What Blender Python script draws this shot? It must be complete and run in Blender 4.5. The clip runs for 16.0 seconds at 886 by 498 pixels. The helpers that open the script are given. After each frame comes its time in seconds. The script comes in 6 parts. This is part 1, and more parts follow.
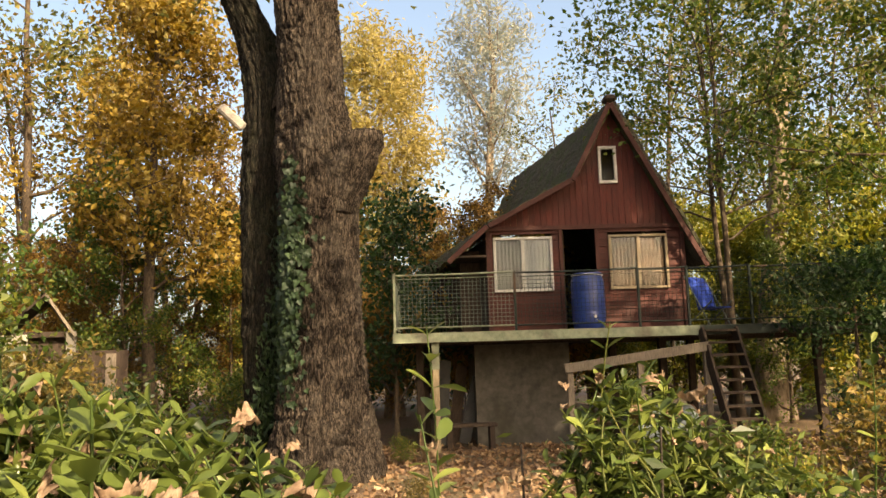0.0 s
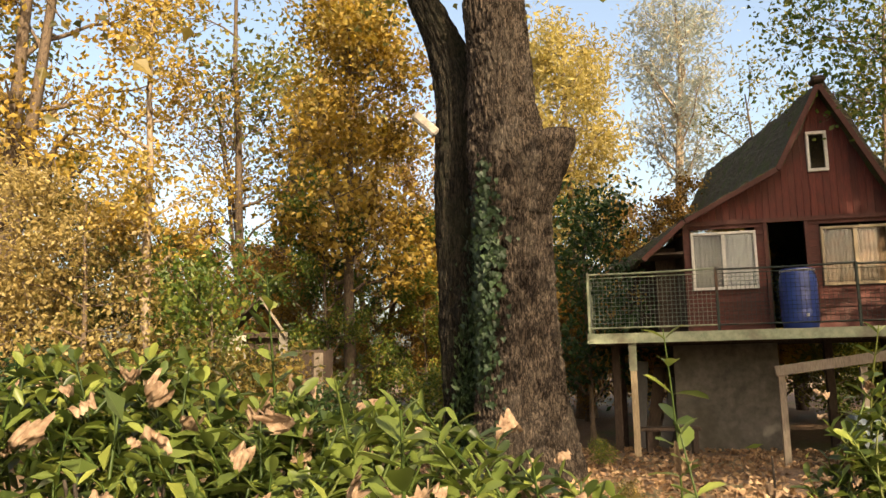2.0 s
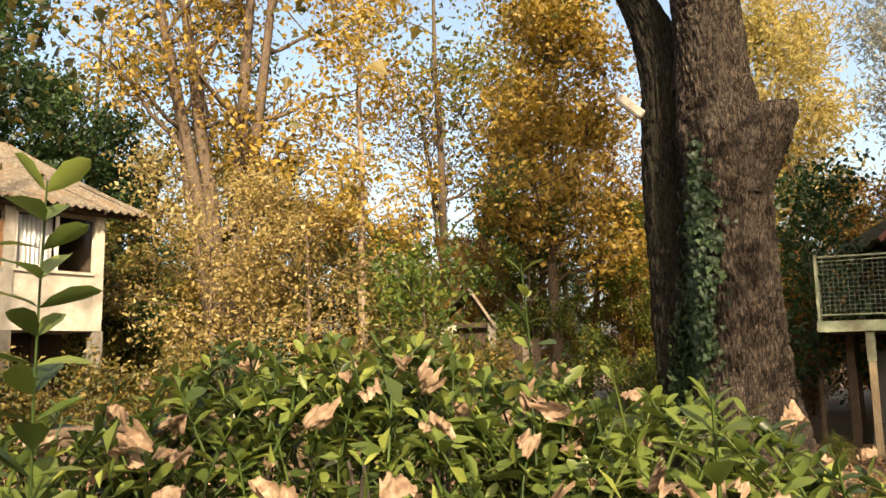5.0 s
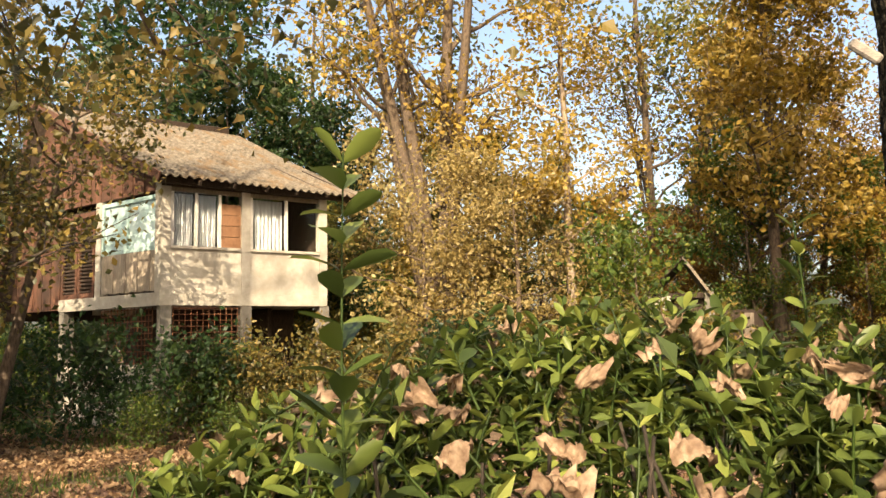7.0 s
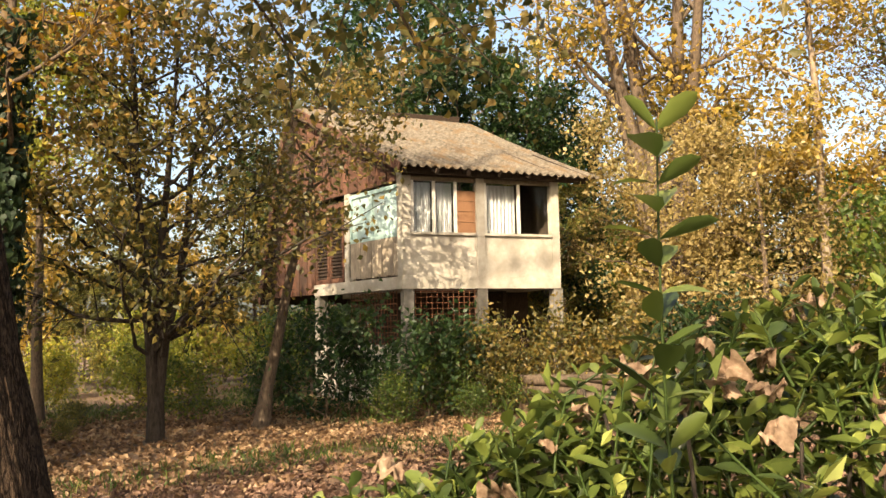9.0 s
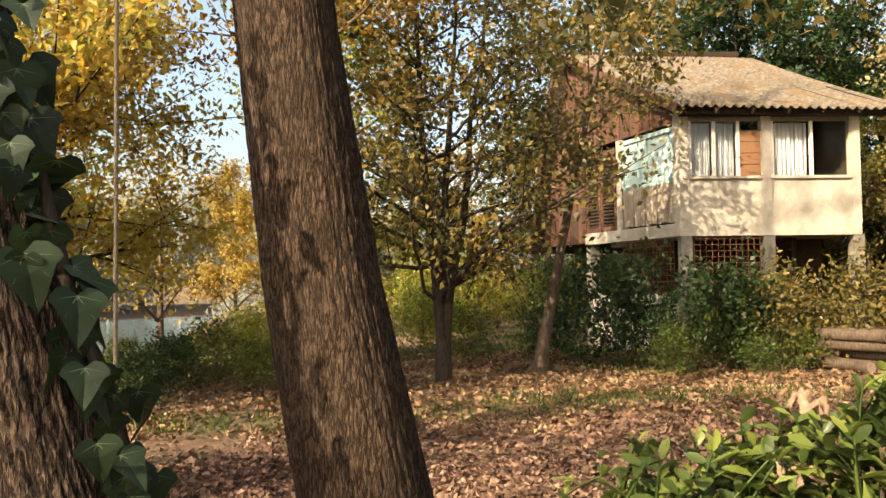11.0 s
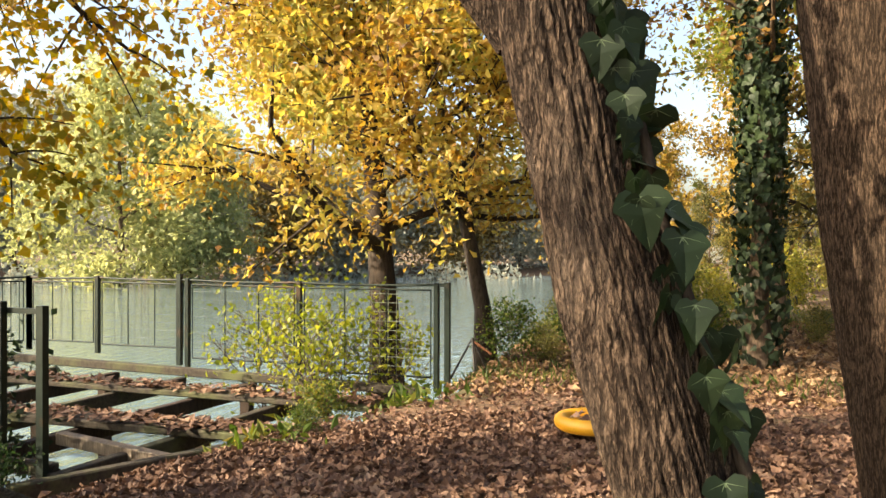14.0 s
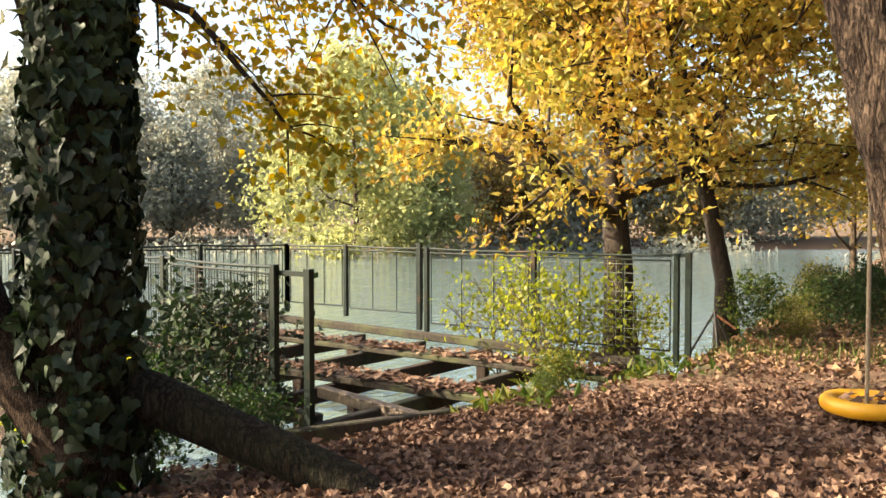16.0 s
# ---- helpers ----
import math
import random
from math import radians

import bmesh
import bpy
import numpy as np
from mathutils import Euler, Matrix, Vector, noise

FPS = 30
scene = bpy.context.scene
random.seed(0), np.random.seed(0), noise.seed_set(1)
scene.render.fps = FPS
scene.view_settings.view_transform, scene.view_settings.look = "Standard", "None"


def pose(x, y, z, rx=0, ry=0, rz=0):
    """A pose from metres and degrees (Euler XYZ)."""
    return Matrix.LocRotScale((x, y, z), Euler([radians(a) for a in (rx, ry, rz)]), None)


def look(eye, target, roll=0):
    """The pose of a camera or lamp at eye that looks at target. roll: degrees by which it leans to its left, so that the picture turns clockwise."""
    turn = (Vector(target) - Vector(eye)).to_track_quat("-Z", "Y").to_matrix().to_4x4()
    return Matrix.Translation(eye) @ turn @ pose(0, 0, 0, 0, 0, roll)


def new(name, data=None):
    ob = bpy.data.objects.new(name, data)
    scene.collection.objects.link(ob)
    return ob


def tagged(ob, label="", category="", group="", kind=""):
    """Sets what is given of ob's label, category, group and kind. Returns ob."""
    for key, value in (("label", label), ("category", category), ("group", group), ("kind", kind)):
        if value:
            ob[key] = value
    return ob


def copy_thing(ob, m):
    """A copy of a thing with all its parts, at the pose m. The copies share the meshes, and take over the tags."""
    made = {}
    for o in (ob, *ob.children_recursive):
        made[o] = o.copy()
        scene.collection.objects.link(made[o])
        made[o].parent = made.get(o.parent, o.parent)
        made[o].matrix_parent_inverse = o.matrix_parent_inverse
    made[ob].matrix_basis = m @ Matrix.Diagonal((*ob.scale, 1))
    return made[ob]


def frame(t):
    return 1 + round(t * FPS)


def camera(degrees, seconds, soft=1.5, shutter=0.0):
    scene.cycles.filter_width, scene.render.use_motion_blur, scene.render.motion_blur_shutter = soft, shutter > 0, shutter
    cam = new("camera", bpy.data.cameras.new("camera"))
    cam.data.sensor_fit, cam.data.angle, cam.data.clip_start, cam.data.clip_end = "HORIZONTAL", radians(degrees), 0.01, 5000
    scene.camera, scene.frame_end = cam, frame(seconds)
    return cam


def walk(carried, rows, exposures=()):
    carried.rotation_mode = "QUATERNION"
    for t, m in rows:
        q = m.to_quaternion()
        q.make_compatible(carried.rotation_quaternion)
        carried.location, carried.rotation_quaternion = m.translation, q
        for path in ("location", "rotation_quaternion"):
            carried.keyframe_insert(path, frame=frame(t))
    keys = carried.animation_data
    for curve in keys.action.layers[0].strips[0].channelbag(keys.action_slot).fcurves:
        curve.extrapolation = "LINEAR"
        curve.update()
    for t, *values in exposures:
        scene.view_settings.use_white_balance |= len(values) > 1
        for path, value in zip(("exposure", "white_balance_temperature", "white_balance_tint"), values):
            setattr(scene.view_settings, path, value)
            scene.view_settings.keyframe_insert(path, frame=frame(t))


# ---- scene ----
cam = camera(57.35, 16.0)
ROWS = [
    (0.0, -0.0157, -0.0445, 1.5588, 4.234, 8.011, 1.690),
    (0.5, -0.0629, -0.0381, 1.5672, 7.679, 7.562, 1.800),
    (1.0, -0.1125, -0.0380, 1.5733, 11.109, 7.757, 1.556),
    (1.5, -0.1563, -0.0372, 1.5787, 14.025, 8.110, 1.311),
    (2.0, -0.1984, -0.0312, 1.5810, 17.099, 8.301, 1.264),
    (2.5, -0.2313, -0.0278, 1.5822, 20.217, 8.408, 1.323),
    (3.0, -0.2650, -0.0227, 1.5811, 23.022, 8.444, 1.296),
    (3.5, -0.3008, -0.0249, 1.5810, 25.944, 8.346, 1.357),
    (6.0, -0.3895, -0.0924, 1.5746, 36.555, 7.271, 1.316),
    (6.5, -0.4313, -0.1090, 1.5609, 41.112, 6.827, 1.603),
    (7.0, -0.4670, -0.1424, 1.5551, 45.321, 6.324, 1.254),
    (7.5, -0.4958, -0.1927, 1.5594, 49.680, 6.280, 0.851),
    (8.0, -0.5106, -0.2237, 1.5535, 53.828, 6.163, 1.002),
    (10.5, -0.6899, -0.4137, 1.4991, 73.723, 3.277, 0.696),
    (11.0, -0.7195, -0.4916, 1.4861, 79.356, 2.320, 0.684),
    (11.5, -0.7241, -0.5581, 1.4784, 85.075, 1.608, 0.756),
    (12.0, -0.7167, -0.6142, 1.4666, 88.880, 1.055, 0.416),
    (12.5, -0.6941, -0.6692, 1.4612, 92.033, 0.696, 0.350),
    (13.0, -0.6858, -0.7383, 1.4591, 96.377, 0.472, 0.184),
    (13.5, -0.6806, -0.8308, 1.4544, 102.136, 0.063, -0.074),
    (14.0, -0.6598, -0.9131, 1.4455, 107.860, -0.325, -0.124),
    (14.5, -0.6630, -0.9692, 1.4332, 112.267, -0.898, -0.024),
    (15.0, -0.6476, -1.0097, 1.4247, 115.937, -1.448, 0.066),
    (15.5, -0.6201, -1.0420, 1.4204, 119.117, -1.787, 0.004),
    (16.0, -0.6058, -1.1024, 1.4048, 123.211, -2.269, 0.062),
]
walk(cam, [(t, pose(x, y, z, 90 + pitch, roll, yaw)) for t, x, y, z, yaw, pitch, roll in ROWS], exposures=((0.0, 1.32, 8000, 10), (3.5, 1.28, 7650, 10), (10.0, 1.34, 7400, 10), (13.0, 1.49, 7300, 10), (16.0, 1.6, 7100, 10)))

# ---- world, sun, exposure ----
SUN_AZ, SUN_EL = 141.8, 33.0
world = bpy.data.worlds.new("sky")
scene.world = world
world.use_nodes = True
wn = world.node_tree
sky = wn.nodes.new("ShaderNodeTexSky")
sky.sky_type = "NISHITA"
sky.sun_disc = False
sky.sun_elevation, sky.sun_rotation = radians(SUN_EL), radians(SUN_AZ)
sky.dust_density, sky.ozone_density = 4.5, 0.8
wn.nodes["Background"].inputs["Strength"].default_value = 0.15
wn.links.new(sky.outputs[0], wn.nodes["Background"].inputs[0])
sun = new("sun", bpy.data.lights.new("sun", "SUN"))
sun.data.energy, sun.data.angle, sun.data.color = 5.0, radians(0.6), (1.0, 0.87, 0.68)
sd = Vector((math.sin(radians(SUN_AZ)) * math.cos(radians(SUN_EL)), math.cos(radians(SUN_AZ)) * math.cos(radians(SUN_EL)), math.sin(radians(SUN_EL))))
sun.matrix_world = look(sd * 60, (0, 0, 0))

# ---- materials ----


def tone(c, k):
    return tuple(v * k for v in c)


def nodes_of(name):
    m = bpy.data.materials.new(name)
    m.use_nodes = True
    nt = m.node_tree
    return m, nt, nt.nodes["Principled BSDF"]


def coords(nt, scale):
    tc = nt.nodes.new("ShaderNodeTexCoord")
    mp = nt.nodes.new("ShaderNodeMapping")
    mp.inputs["Scale"].default_value = scale
    nt.links.new(tc.outputs["Object"], mp.inputs["Vector"])
    return mp.outputs[0]


def noise_node(nt, vec, scale, detail=6.0, rough=0.6):
    n = nt.nodes.new("ShaderNodeTexNoise")
    n.inputs["Scale"].default_value, n.inputs["Detail"].default_value, n.inputs["Roughness"].default_value = scale, detail, rough
    nt.links.new(vec, n.inputs["Vector"])
    return n.outputs["Fac"]


def ramp(nt, fac, stops):
    r = nt.nodes.new("ShaderNodeValToRGB")
    els = r.color_ramp.elements
    while len(els) < len(stops):
        els.new(0.5)
    for e, (p, c) in zip(els, stops):
        e.position, e.color = p, (*c, 1)
    nt.links.new(fac, r.inputs[0])
    return r.outputs[0]


def mix(nt, fac, a, b, how="MIX"):
    m = nt.nodes.new("ShaderNodeMix")
    m.data_type, m.blend_type = "RGBA", how
    for sock, v in ((m.inputs[0], fac), (m.inputs[6], a), (m.inputs[7], b)):
        if isinstance(v, (int, float)):
            sock.default_value = v
        elif isinstance(v, tuple):
            sock.default_value = (*v, 1)
        else:
            nt.links.new(v, sock)
    return m.outputs[2]


def bump(nt, bs, height, strength, dist):
    b = nt.nodes.new("ShaderNodeBump")
    b.inputs["Strength"].default_value, b.inputs["Distance"].default_value = strength, dist
    nt.links.new(height, b.inputs["Height"])
    nt.links.new(b.outputs[0], bs.inputs["Normal"])


def surface(name, dark, light, scale=6.0, stretch=(1, 1, 1), rough=0.8, metal=0.0, relief=0.4, dist=0.01, stain=None, stain_scale=1.2, stain_at=(0.5, 0.68), vary=0.0, spec=0.3):
    """Two colours mixed by a fine noise, with larger stains, relief and a shade of its own for each piece."""
    m, nt, bs = nodes_of(name)
    dark, light, stain = tone(dark, 0.76), tone(light, 0.76), stain and tone(stain, 0.76)
    v = coords(nt, stretch)
    fine = noise_node(nt, v, scale, 8.0, 0.65)
    col = ramp(nt, fine, [(0.3, dark), (0.7, light)])
    if stain:
        big = noise_node(nt, coords(nt, (1, 1, 1)), stain_scale, 5.0, 0.6)
        col = mix(nt, ramp(nt, big, [(stain_at[0], (0, 0, 0)), (stain_at[1], (1, 1, 1))]), col, stain)
    if vary:
        oi = nt.nodes.new("ShaderNodeObjectInfo")
        k = nt.nodes.new("ShaderNodeMapRange")
        k.inputs[3].default_value, k.inputs[4].default_value = 1 - vary, 1 + vary
        nt.links.new(oi.outputs["Random"], k.inputs[0])
        hsv = nt.nodes.new("ShaderNodeHueSaturation")
        nt.links.new(k.outputs[0], hsv.inputs["Value"])
        nt.links.new(col, hsv.inputs["Color"])
        col = hsv.outputs[0]
    nt.links.new(col, bs.inputs["Base Color"])
    bs.inputs["Roughness"].default_value, bs.inputs["Metallic"].default_value = rough, metal
    bs.inputs["Specular IOR Level"].default_value = spec
    bump(nt, bs, fine, relief, dist)
    return m


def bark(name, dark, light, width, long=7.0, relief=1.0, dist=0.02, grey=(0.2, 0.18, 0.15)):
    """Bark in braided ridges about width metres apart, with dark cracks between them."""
    m, nt, bs = nodes_of(name)
    k = 1.0 / width
    v = coords(nt, (k, k, k / long))

    def ridge(scale, detail):
        n = noise_node(nt, v, scale, detail, 0.55)
        a = nt.nodes.new("ShaderNodeMath")
        a.operation = "MULTIPLY_ADD"
        a.inputs[1].default_value, a.inputs[2].default_value = 2.0, -1.0
        nt.links.new(n, a.inputs[0])
        b = nt.nodes.new("ShaderNodeMath")
        b.operation = "ABSOLUTE"
        nt.links.new(a.outputs[0], b.inputs[0])
        return b.outputs[0]

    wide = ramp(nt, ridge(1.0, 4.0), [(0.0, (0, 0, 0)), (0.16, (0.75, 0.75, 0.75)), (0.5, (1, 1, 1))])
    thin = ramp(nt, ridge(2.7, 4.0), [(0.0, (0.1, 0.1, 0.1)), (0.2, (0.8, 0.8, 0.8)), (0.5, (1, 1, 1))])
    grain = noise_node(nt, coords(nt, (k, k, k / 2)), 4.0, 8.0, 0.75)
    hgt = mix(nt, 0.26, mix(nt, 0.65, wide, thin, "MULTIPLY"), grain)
    # Cracks are darker bark; furrow shade is put into the colour as well.
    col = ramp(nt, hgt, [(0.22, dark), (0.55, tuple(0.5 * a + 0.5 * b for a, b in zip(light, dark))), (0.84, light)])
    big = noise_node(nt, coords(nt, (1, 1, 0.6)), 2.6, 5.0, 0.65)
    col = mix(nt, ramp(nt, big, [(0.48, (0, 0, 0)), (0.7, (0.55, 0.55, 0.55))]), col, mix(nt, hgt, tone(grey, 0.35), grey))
    nt.links.new(col, bs.inputs["Base Color"])
    bs.inputs["Roughness"].default_value, bs.inputs["Specular IOR Level"].default_value = 0.95, 0.15
    bump(nt, bs, hgt, relief, dist)
    return m


def foliage(name, stops, gloss=0.45, through_light=0.45, patch=0.35, patch_scale=0.5):
    """Leaves: a colour for each leaf, patches of colour over the crown, and light that shines through."""
    m, nt, bs = nodes_of(name)
    geo = nt.nodes.new("ShaderNodeNewGeometry")
    big = noise_node(nt, geo.outputs["Position"], patch_scale, 3.0, 0.6)
    add = nt.nodes.new("ShaderNodeMath")
    add.operation = "MULTIPLY_ADD"
    add.inputs[1].default_value = patch * 4
    nt.links.new(big, add.inputs[0])
    sc = nt.nodes.new("ShaderNodeMath")
    sc.operation = "MULTIPLY_ADD"
    sc.inputs[1].default_value, sc.inputs[2].default_value = 1 - patch, -patch * 1.5
    nt.links.new(geo.outputs["Random Per Island"], sc.inputs[0])
    nt.links.new(sc.outputs[0], add.inputs[2])
    col = ramp(nt, add.outputs[0], [(p, tone(c, 0.7)) for p, c in stops])
    nt.links.new(col, bs.inputs["Base Color"])
    bs.inputs["Roughness"].default_value = gloss
    bs.inputs["Specular IOR Level"].default_value = 0.35
    tr = nt.nodes.new("ShaderNodeBsdfTranslucent")
    hsv = nt.nodes.new("ShaderNodeHueSaturation")
    hsv.inputs["Saturation"].default_value, hsv.inputs["Value"].default_value = 1.1, 1.25
    nt.links.new(col, hsv.inputs["Color"])
    nt.links.new(hsv.outputs[0], tr.inputs["Color"])
    mx = nt.nodes.new("ShaderNodeMixShader")
    mx.inputs[0].default_value = through_light
    nt.links.new(bs.outputs[0], mx.inputs[1])
    nt.links.new(tr.outputs[0], mx.inputs[2])
    nt.links.new(mx.outputs[0], nt.nodes["Material Output"].inputs["Surface"])
    return m


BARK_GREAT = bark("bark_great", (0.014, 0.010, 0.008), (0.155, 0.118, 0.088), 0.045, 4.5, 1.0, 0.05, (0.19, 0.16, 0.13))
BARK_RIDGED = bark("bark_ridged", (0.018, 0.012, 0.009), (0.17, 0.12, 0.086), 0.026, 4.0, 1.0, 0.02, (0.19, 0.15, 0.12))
# Mossy bark with shade put into its dark tones.
BARK_SHADED_MOSSY = bark("bark_shaded_mossy", (0.009, 0.008, 0.006), (0.062, 0.050, 0.034), 0.045, 5.0, 1.0, 0.05, (0.05, 0.055, 0.025))
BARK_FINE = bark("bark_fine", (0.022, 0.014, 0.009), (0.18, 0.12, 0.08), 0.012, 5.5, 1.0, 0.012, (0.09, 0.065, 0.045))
BARK_THIN = surface("bark_thin", (0.04, 0.028, 0.02), (0.20, 0.145, 0.10), 12.0, (3, 3, 0.8), 0.95, relief=0.6)
BARK_DARK = surface("bark_dark", (0.016, 0.012, 0.01), (0.085, 0.065, 0.05), 12.0, (3, 3, 0.8), 0.95, relief=0.7)
BARK_PALE = surface("bark_pale", (0.14, 0.10, 0.07), (0.42, 0.33, 0.24), 7.0, (2, 2, 0.7), 0.95, relief=0.6)
CUT_WOOD = surface("weathered_cut_wood", (0.2, 0.18, 0.155), (0.42, 0.38, 0.33), 14.0, (1, 1, 4), 0.9)
LEAF_GOLD = foliage("leaves_gold", [(0.0, (0.09, 0.065, 0.02)), (0.3, (0.30, 0.19, 0.04)), (0.6, (0.52, 0.35, 0.07)), (1.0, (0.46, 0.38, 0.12))])
LEAF_RUST = foliage("leaves_rust", [(0.0, (0.06, 0.042, 0.018)), (0.35, (0.20, 0.115, 0.035)), (0.65, (0.42, 0.24, 0.055)), (1.0, (0.38, 0.29, 0.09))])
LEAF_OLIVE = foliage("leaves_olive", [(0.0, (0.045, 0.048, 0.018)), (0.35, (0.12, 0.13, 0.035)), (0.65, (0.26, 0.24, 0.06)), (1.0, (0.42, 0.33, 0.08))])
LEAF_BROWN = foliage("leaves_olive_brown", [(0.0, (0.035, 0.037, 0.014)), (0.35, (0.11, 0.11, 0.033)), (0.65, (0.24, 0.18, 0.05)), (1.0, (0.42, 0.28, 0.075))])
IVY_VEIN = foliage("ivy_veins", [(0.0, (0.10, 0.15, 0.08)), (1.0, (0.20, 0.26, 0.15))], through_light=0.1)
LEAF_GREEN = foliage("leaves_green", [(0.0, (0.03, 0.06, 0.012)), (0.45, (0.085, 0.14, 0.025)), (0.75, (0.20, 0.22, 0.04)), (1.0, (0.38, 0.30, 0.055))])
# Yellow-green leaves with sunlight painted into their brighter tones.
LEAF_SUNLIT = foliage("leaves_sunlit_yellow_green", [(0.0, (0.10, 0.13, 0.025)), (0.4, (0.26, 0.29, 0.05)), (0.75, (0.40, 0.37, 0.06)), (1.0, (0.52, 0.42, 0.07))])
LEAF_DARK = foliage("leaves_dark_green", [(0.0, (0.012, 0.032, 0.012)), (0.6, (0.035, 0.075, 0.022)), (1.0, (0.075, 0.12, 0.03))])
LEAF_YELLOW = foliage("leaves_yellow", [(0.0, (0.18, 0.09, 0.032)), (0.26, (0.42, 0.24, 0.055)), (0.52, (0.66, 0.49, 0.12)), (0.78, (0.58, 0.52, 0.14)), (1.0, (0.28, 0.34, 0.085))], through_light=0.55, patch=0.45)
LEAF_PALE = foliage("leaves_pale_gold", [(0.0, (0.12, 0.09, 0.03)), (0.4, (0.34, 0.25, 0.09)), (0.75, (0.50, 0.39, 0.16)), (1.0, (0.42, 0.38, 0.17))], patch=0.4)
LEAF_WILLOW = foliage("leaves_willow", [(0.0, (0.30, 0.34, 0.14)), (0.5, (0.52, 0.54, 0.25)), (1.0, (0.68, 0.64, 0.27))], through_light=0.6)
LEAF_STRAW = foliage("leaves_straw_gold", [(0.0, (0.30, 0.23, 0.08)), (0.5, (0.52, 0.42, 0.15)), (1.0, (0.66, 0.56, 0.21))], through_light=0.6)
# Grey-green leaves, paled and greyed further to paint in distant haze.
LEAF_HAZY_GREY = foliage("leaves_hazy_grey", [(0.0, (0.32, 0.36, 0.32)), (0.6, (0.44, 0.46, 0.39)), (1.0, (0.56, 0.47, 0.31))], through_light=0.65)
LEAF_MAPLE = foliage("leaves_maple", [(0.0, (0.10, 0.12, 0.02)), (0.4, (0.34, 0.28, 0.04)), (0.75, (0.58, 0.36, 0.05)), (1.0, (0.42, 0.20, 0.05))], through_light=0.55)
LEAF_LIME = foliage("leaves_lime", [(0.0, (0.16, 0.22, 0.03)), (0.5, (0.34, 0.38, 0.05)), (1.0, (0.56, 0.50, 0.08))], through_light=0.55)
IVY_DEEP = foliage("deep_ivy_leaves", [(0.0, (0.010, 0.022, 0.010)), (0.6, (0.024, 0.048, 0.018)), (1.0, (0.06, 0.10, 0.035))], gloss=0.58, through_light=0.12)
IVY = foliage("ivy_leaves", [(0.0, (0.022, 0.05, 0.022)), (0.6, (0.05, 0.098, 0.035)), (1.0, (0.11, 0.17, 0.055))], gloss=0.55, through_light=0.15)
HEDGE = foliage("hedge_leaves", [(0.0, (0.032, 0.05, 0.016)), (0.4, (0.085, 0.125, 0.032)), (0.75, (0.19, 0.235, 0.052)), (1.0, (0.37, 0.40, 0.10))], gloss=0.33, through_light=0.34, patch=0.15, patch_scale=3.0)
LITTER = foliage("fallen_leaves", [(0.0, (0.04, 0.023, 0.017)), (0.35, (0.125, 0.066, 0.043)), (0.7, (0.24, 0.138, 0.09)), (1.0, (0.46, 0.31, 0.21))], gloss=0.75, through_light=0.12, patch=0.25, patch_scale=0.8)
# Tanner litter, its tones also raised for sunlight on open ground.
LITTER_SUNLIT_TAN = foliage("sunlit_tan_leaves", [(0.0, (0.08, 0.045, 0.025)), (0.35, (0.22, 0.125, 0.065)), (0.7, (0.38, 0.235, 0.125)), (1.0, (0.56, 0.40, 0.24))], gloss=0.75, through_light=0.15, patch=0.25, patch_scale=0.8)
DRY = foliage("dry_curled_leaves", [(0.0, (0.08, 0.045, 0.028)), (0.4, (0.22, 0.135, 0.082)), (0.75, (0.42, 0.295, 0.195)), (1.0, (0.60, 0.46, 0.32))], gloss=0.7, through_light=0.25, patch=0.34, patch_scale=45.0)
GRASS = foliage("grass_blades", [(0.0, (0.03, 0.06, 0.012)), (0.6, (0.08, 0.13, 0.025)), (1.0, (0.22, 0.22, 0.06))])

RED_WOOD = surface("red_brown_boards", (0.06, 0.014, 0.011), (0.155, 0.036, 0.025), 14.0, (5, 5, 0.5), 0.75, relief=0.5, stain=(0.07, 0.022, 0.016), stain_scale=1.6, vary=0.22)
RED_LAP = surface("red_brown_siding", (0.05, 0.015, 0.011), (0.125, 0.036, 0.026), 14.0, (0.5, 5, 5), 0.75, relief=0.5, stain=(0.06, 0.025, 0.02), stain_scale=1.6, vary=0.22)
RED_TRIM = surface("red_brown_trim", (0.045, 0.014, 0.011), (0.11, 0.035, 0.025), 12.0, (2, 2, 2), 0.7, vary=0.1)
MOSS_ROOF = surface("mossy_roof_felt", (0.014, 0.013, 0.009), (0.15, 0.13, 0.085), 26.0, (1, 1, 1), 0.95, relief=0.9, dist=0.03, stain=(0.07, 0.085, 0.028), stain_scale=3.5, stain_at=(0.48, 0.62))
WHITE_FRAME = surface("weathered_white_paint", (0.45, 0.42, 0.38), (0.78, 0.75, 0.69), 20.0, (1, 1, 1), 0.6, relief=0.2)
GLASS, _nt, _bs = nodes_of("window_glass")
_bs.inputs["Base Color"].default_value = (0.8, 0.82, 0.8, 1)
_bs.inputs["Roughness"].default_value, _bs.inputs["IOR"].default_value = 0.03, 1.3
_bs.inputs["Transmission Weight"].default_value = 1.0
PALE_CLOTH = surface("pale_curtain", (0.45, 0.45, 0.47), (0.72, 0.71, 0.72), 9.0, (4, 4, 0.6), 0.8, relief=0.8, dist=0.03)
GREY_CLOTH = surface("grey_curtain", (0.12, 0.12, 0.125), (0.30, 0.295, 0.29), 18.0, (1, 1, 1), 0.9)
TAN_CLOTH = surface("tan_blind", (0.085, 0.048, 0.027), (0.16, 0.095, 0.054), 5.0, (1, 1, 1), 0.8, stain=(0.08, 0.045, 0.028))
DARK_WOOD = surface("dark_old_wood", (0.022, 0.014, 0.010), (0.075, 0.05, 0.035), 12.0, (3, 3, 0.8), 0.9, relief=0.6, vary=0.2)
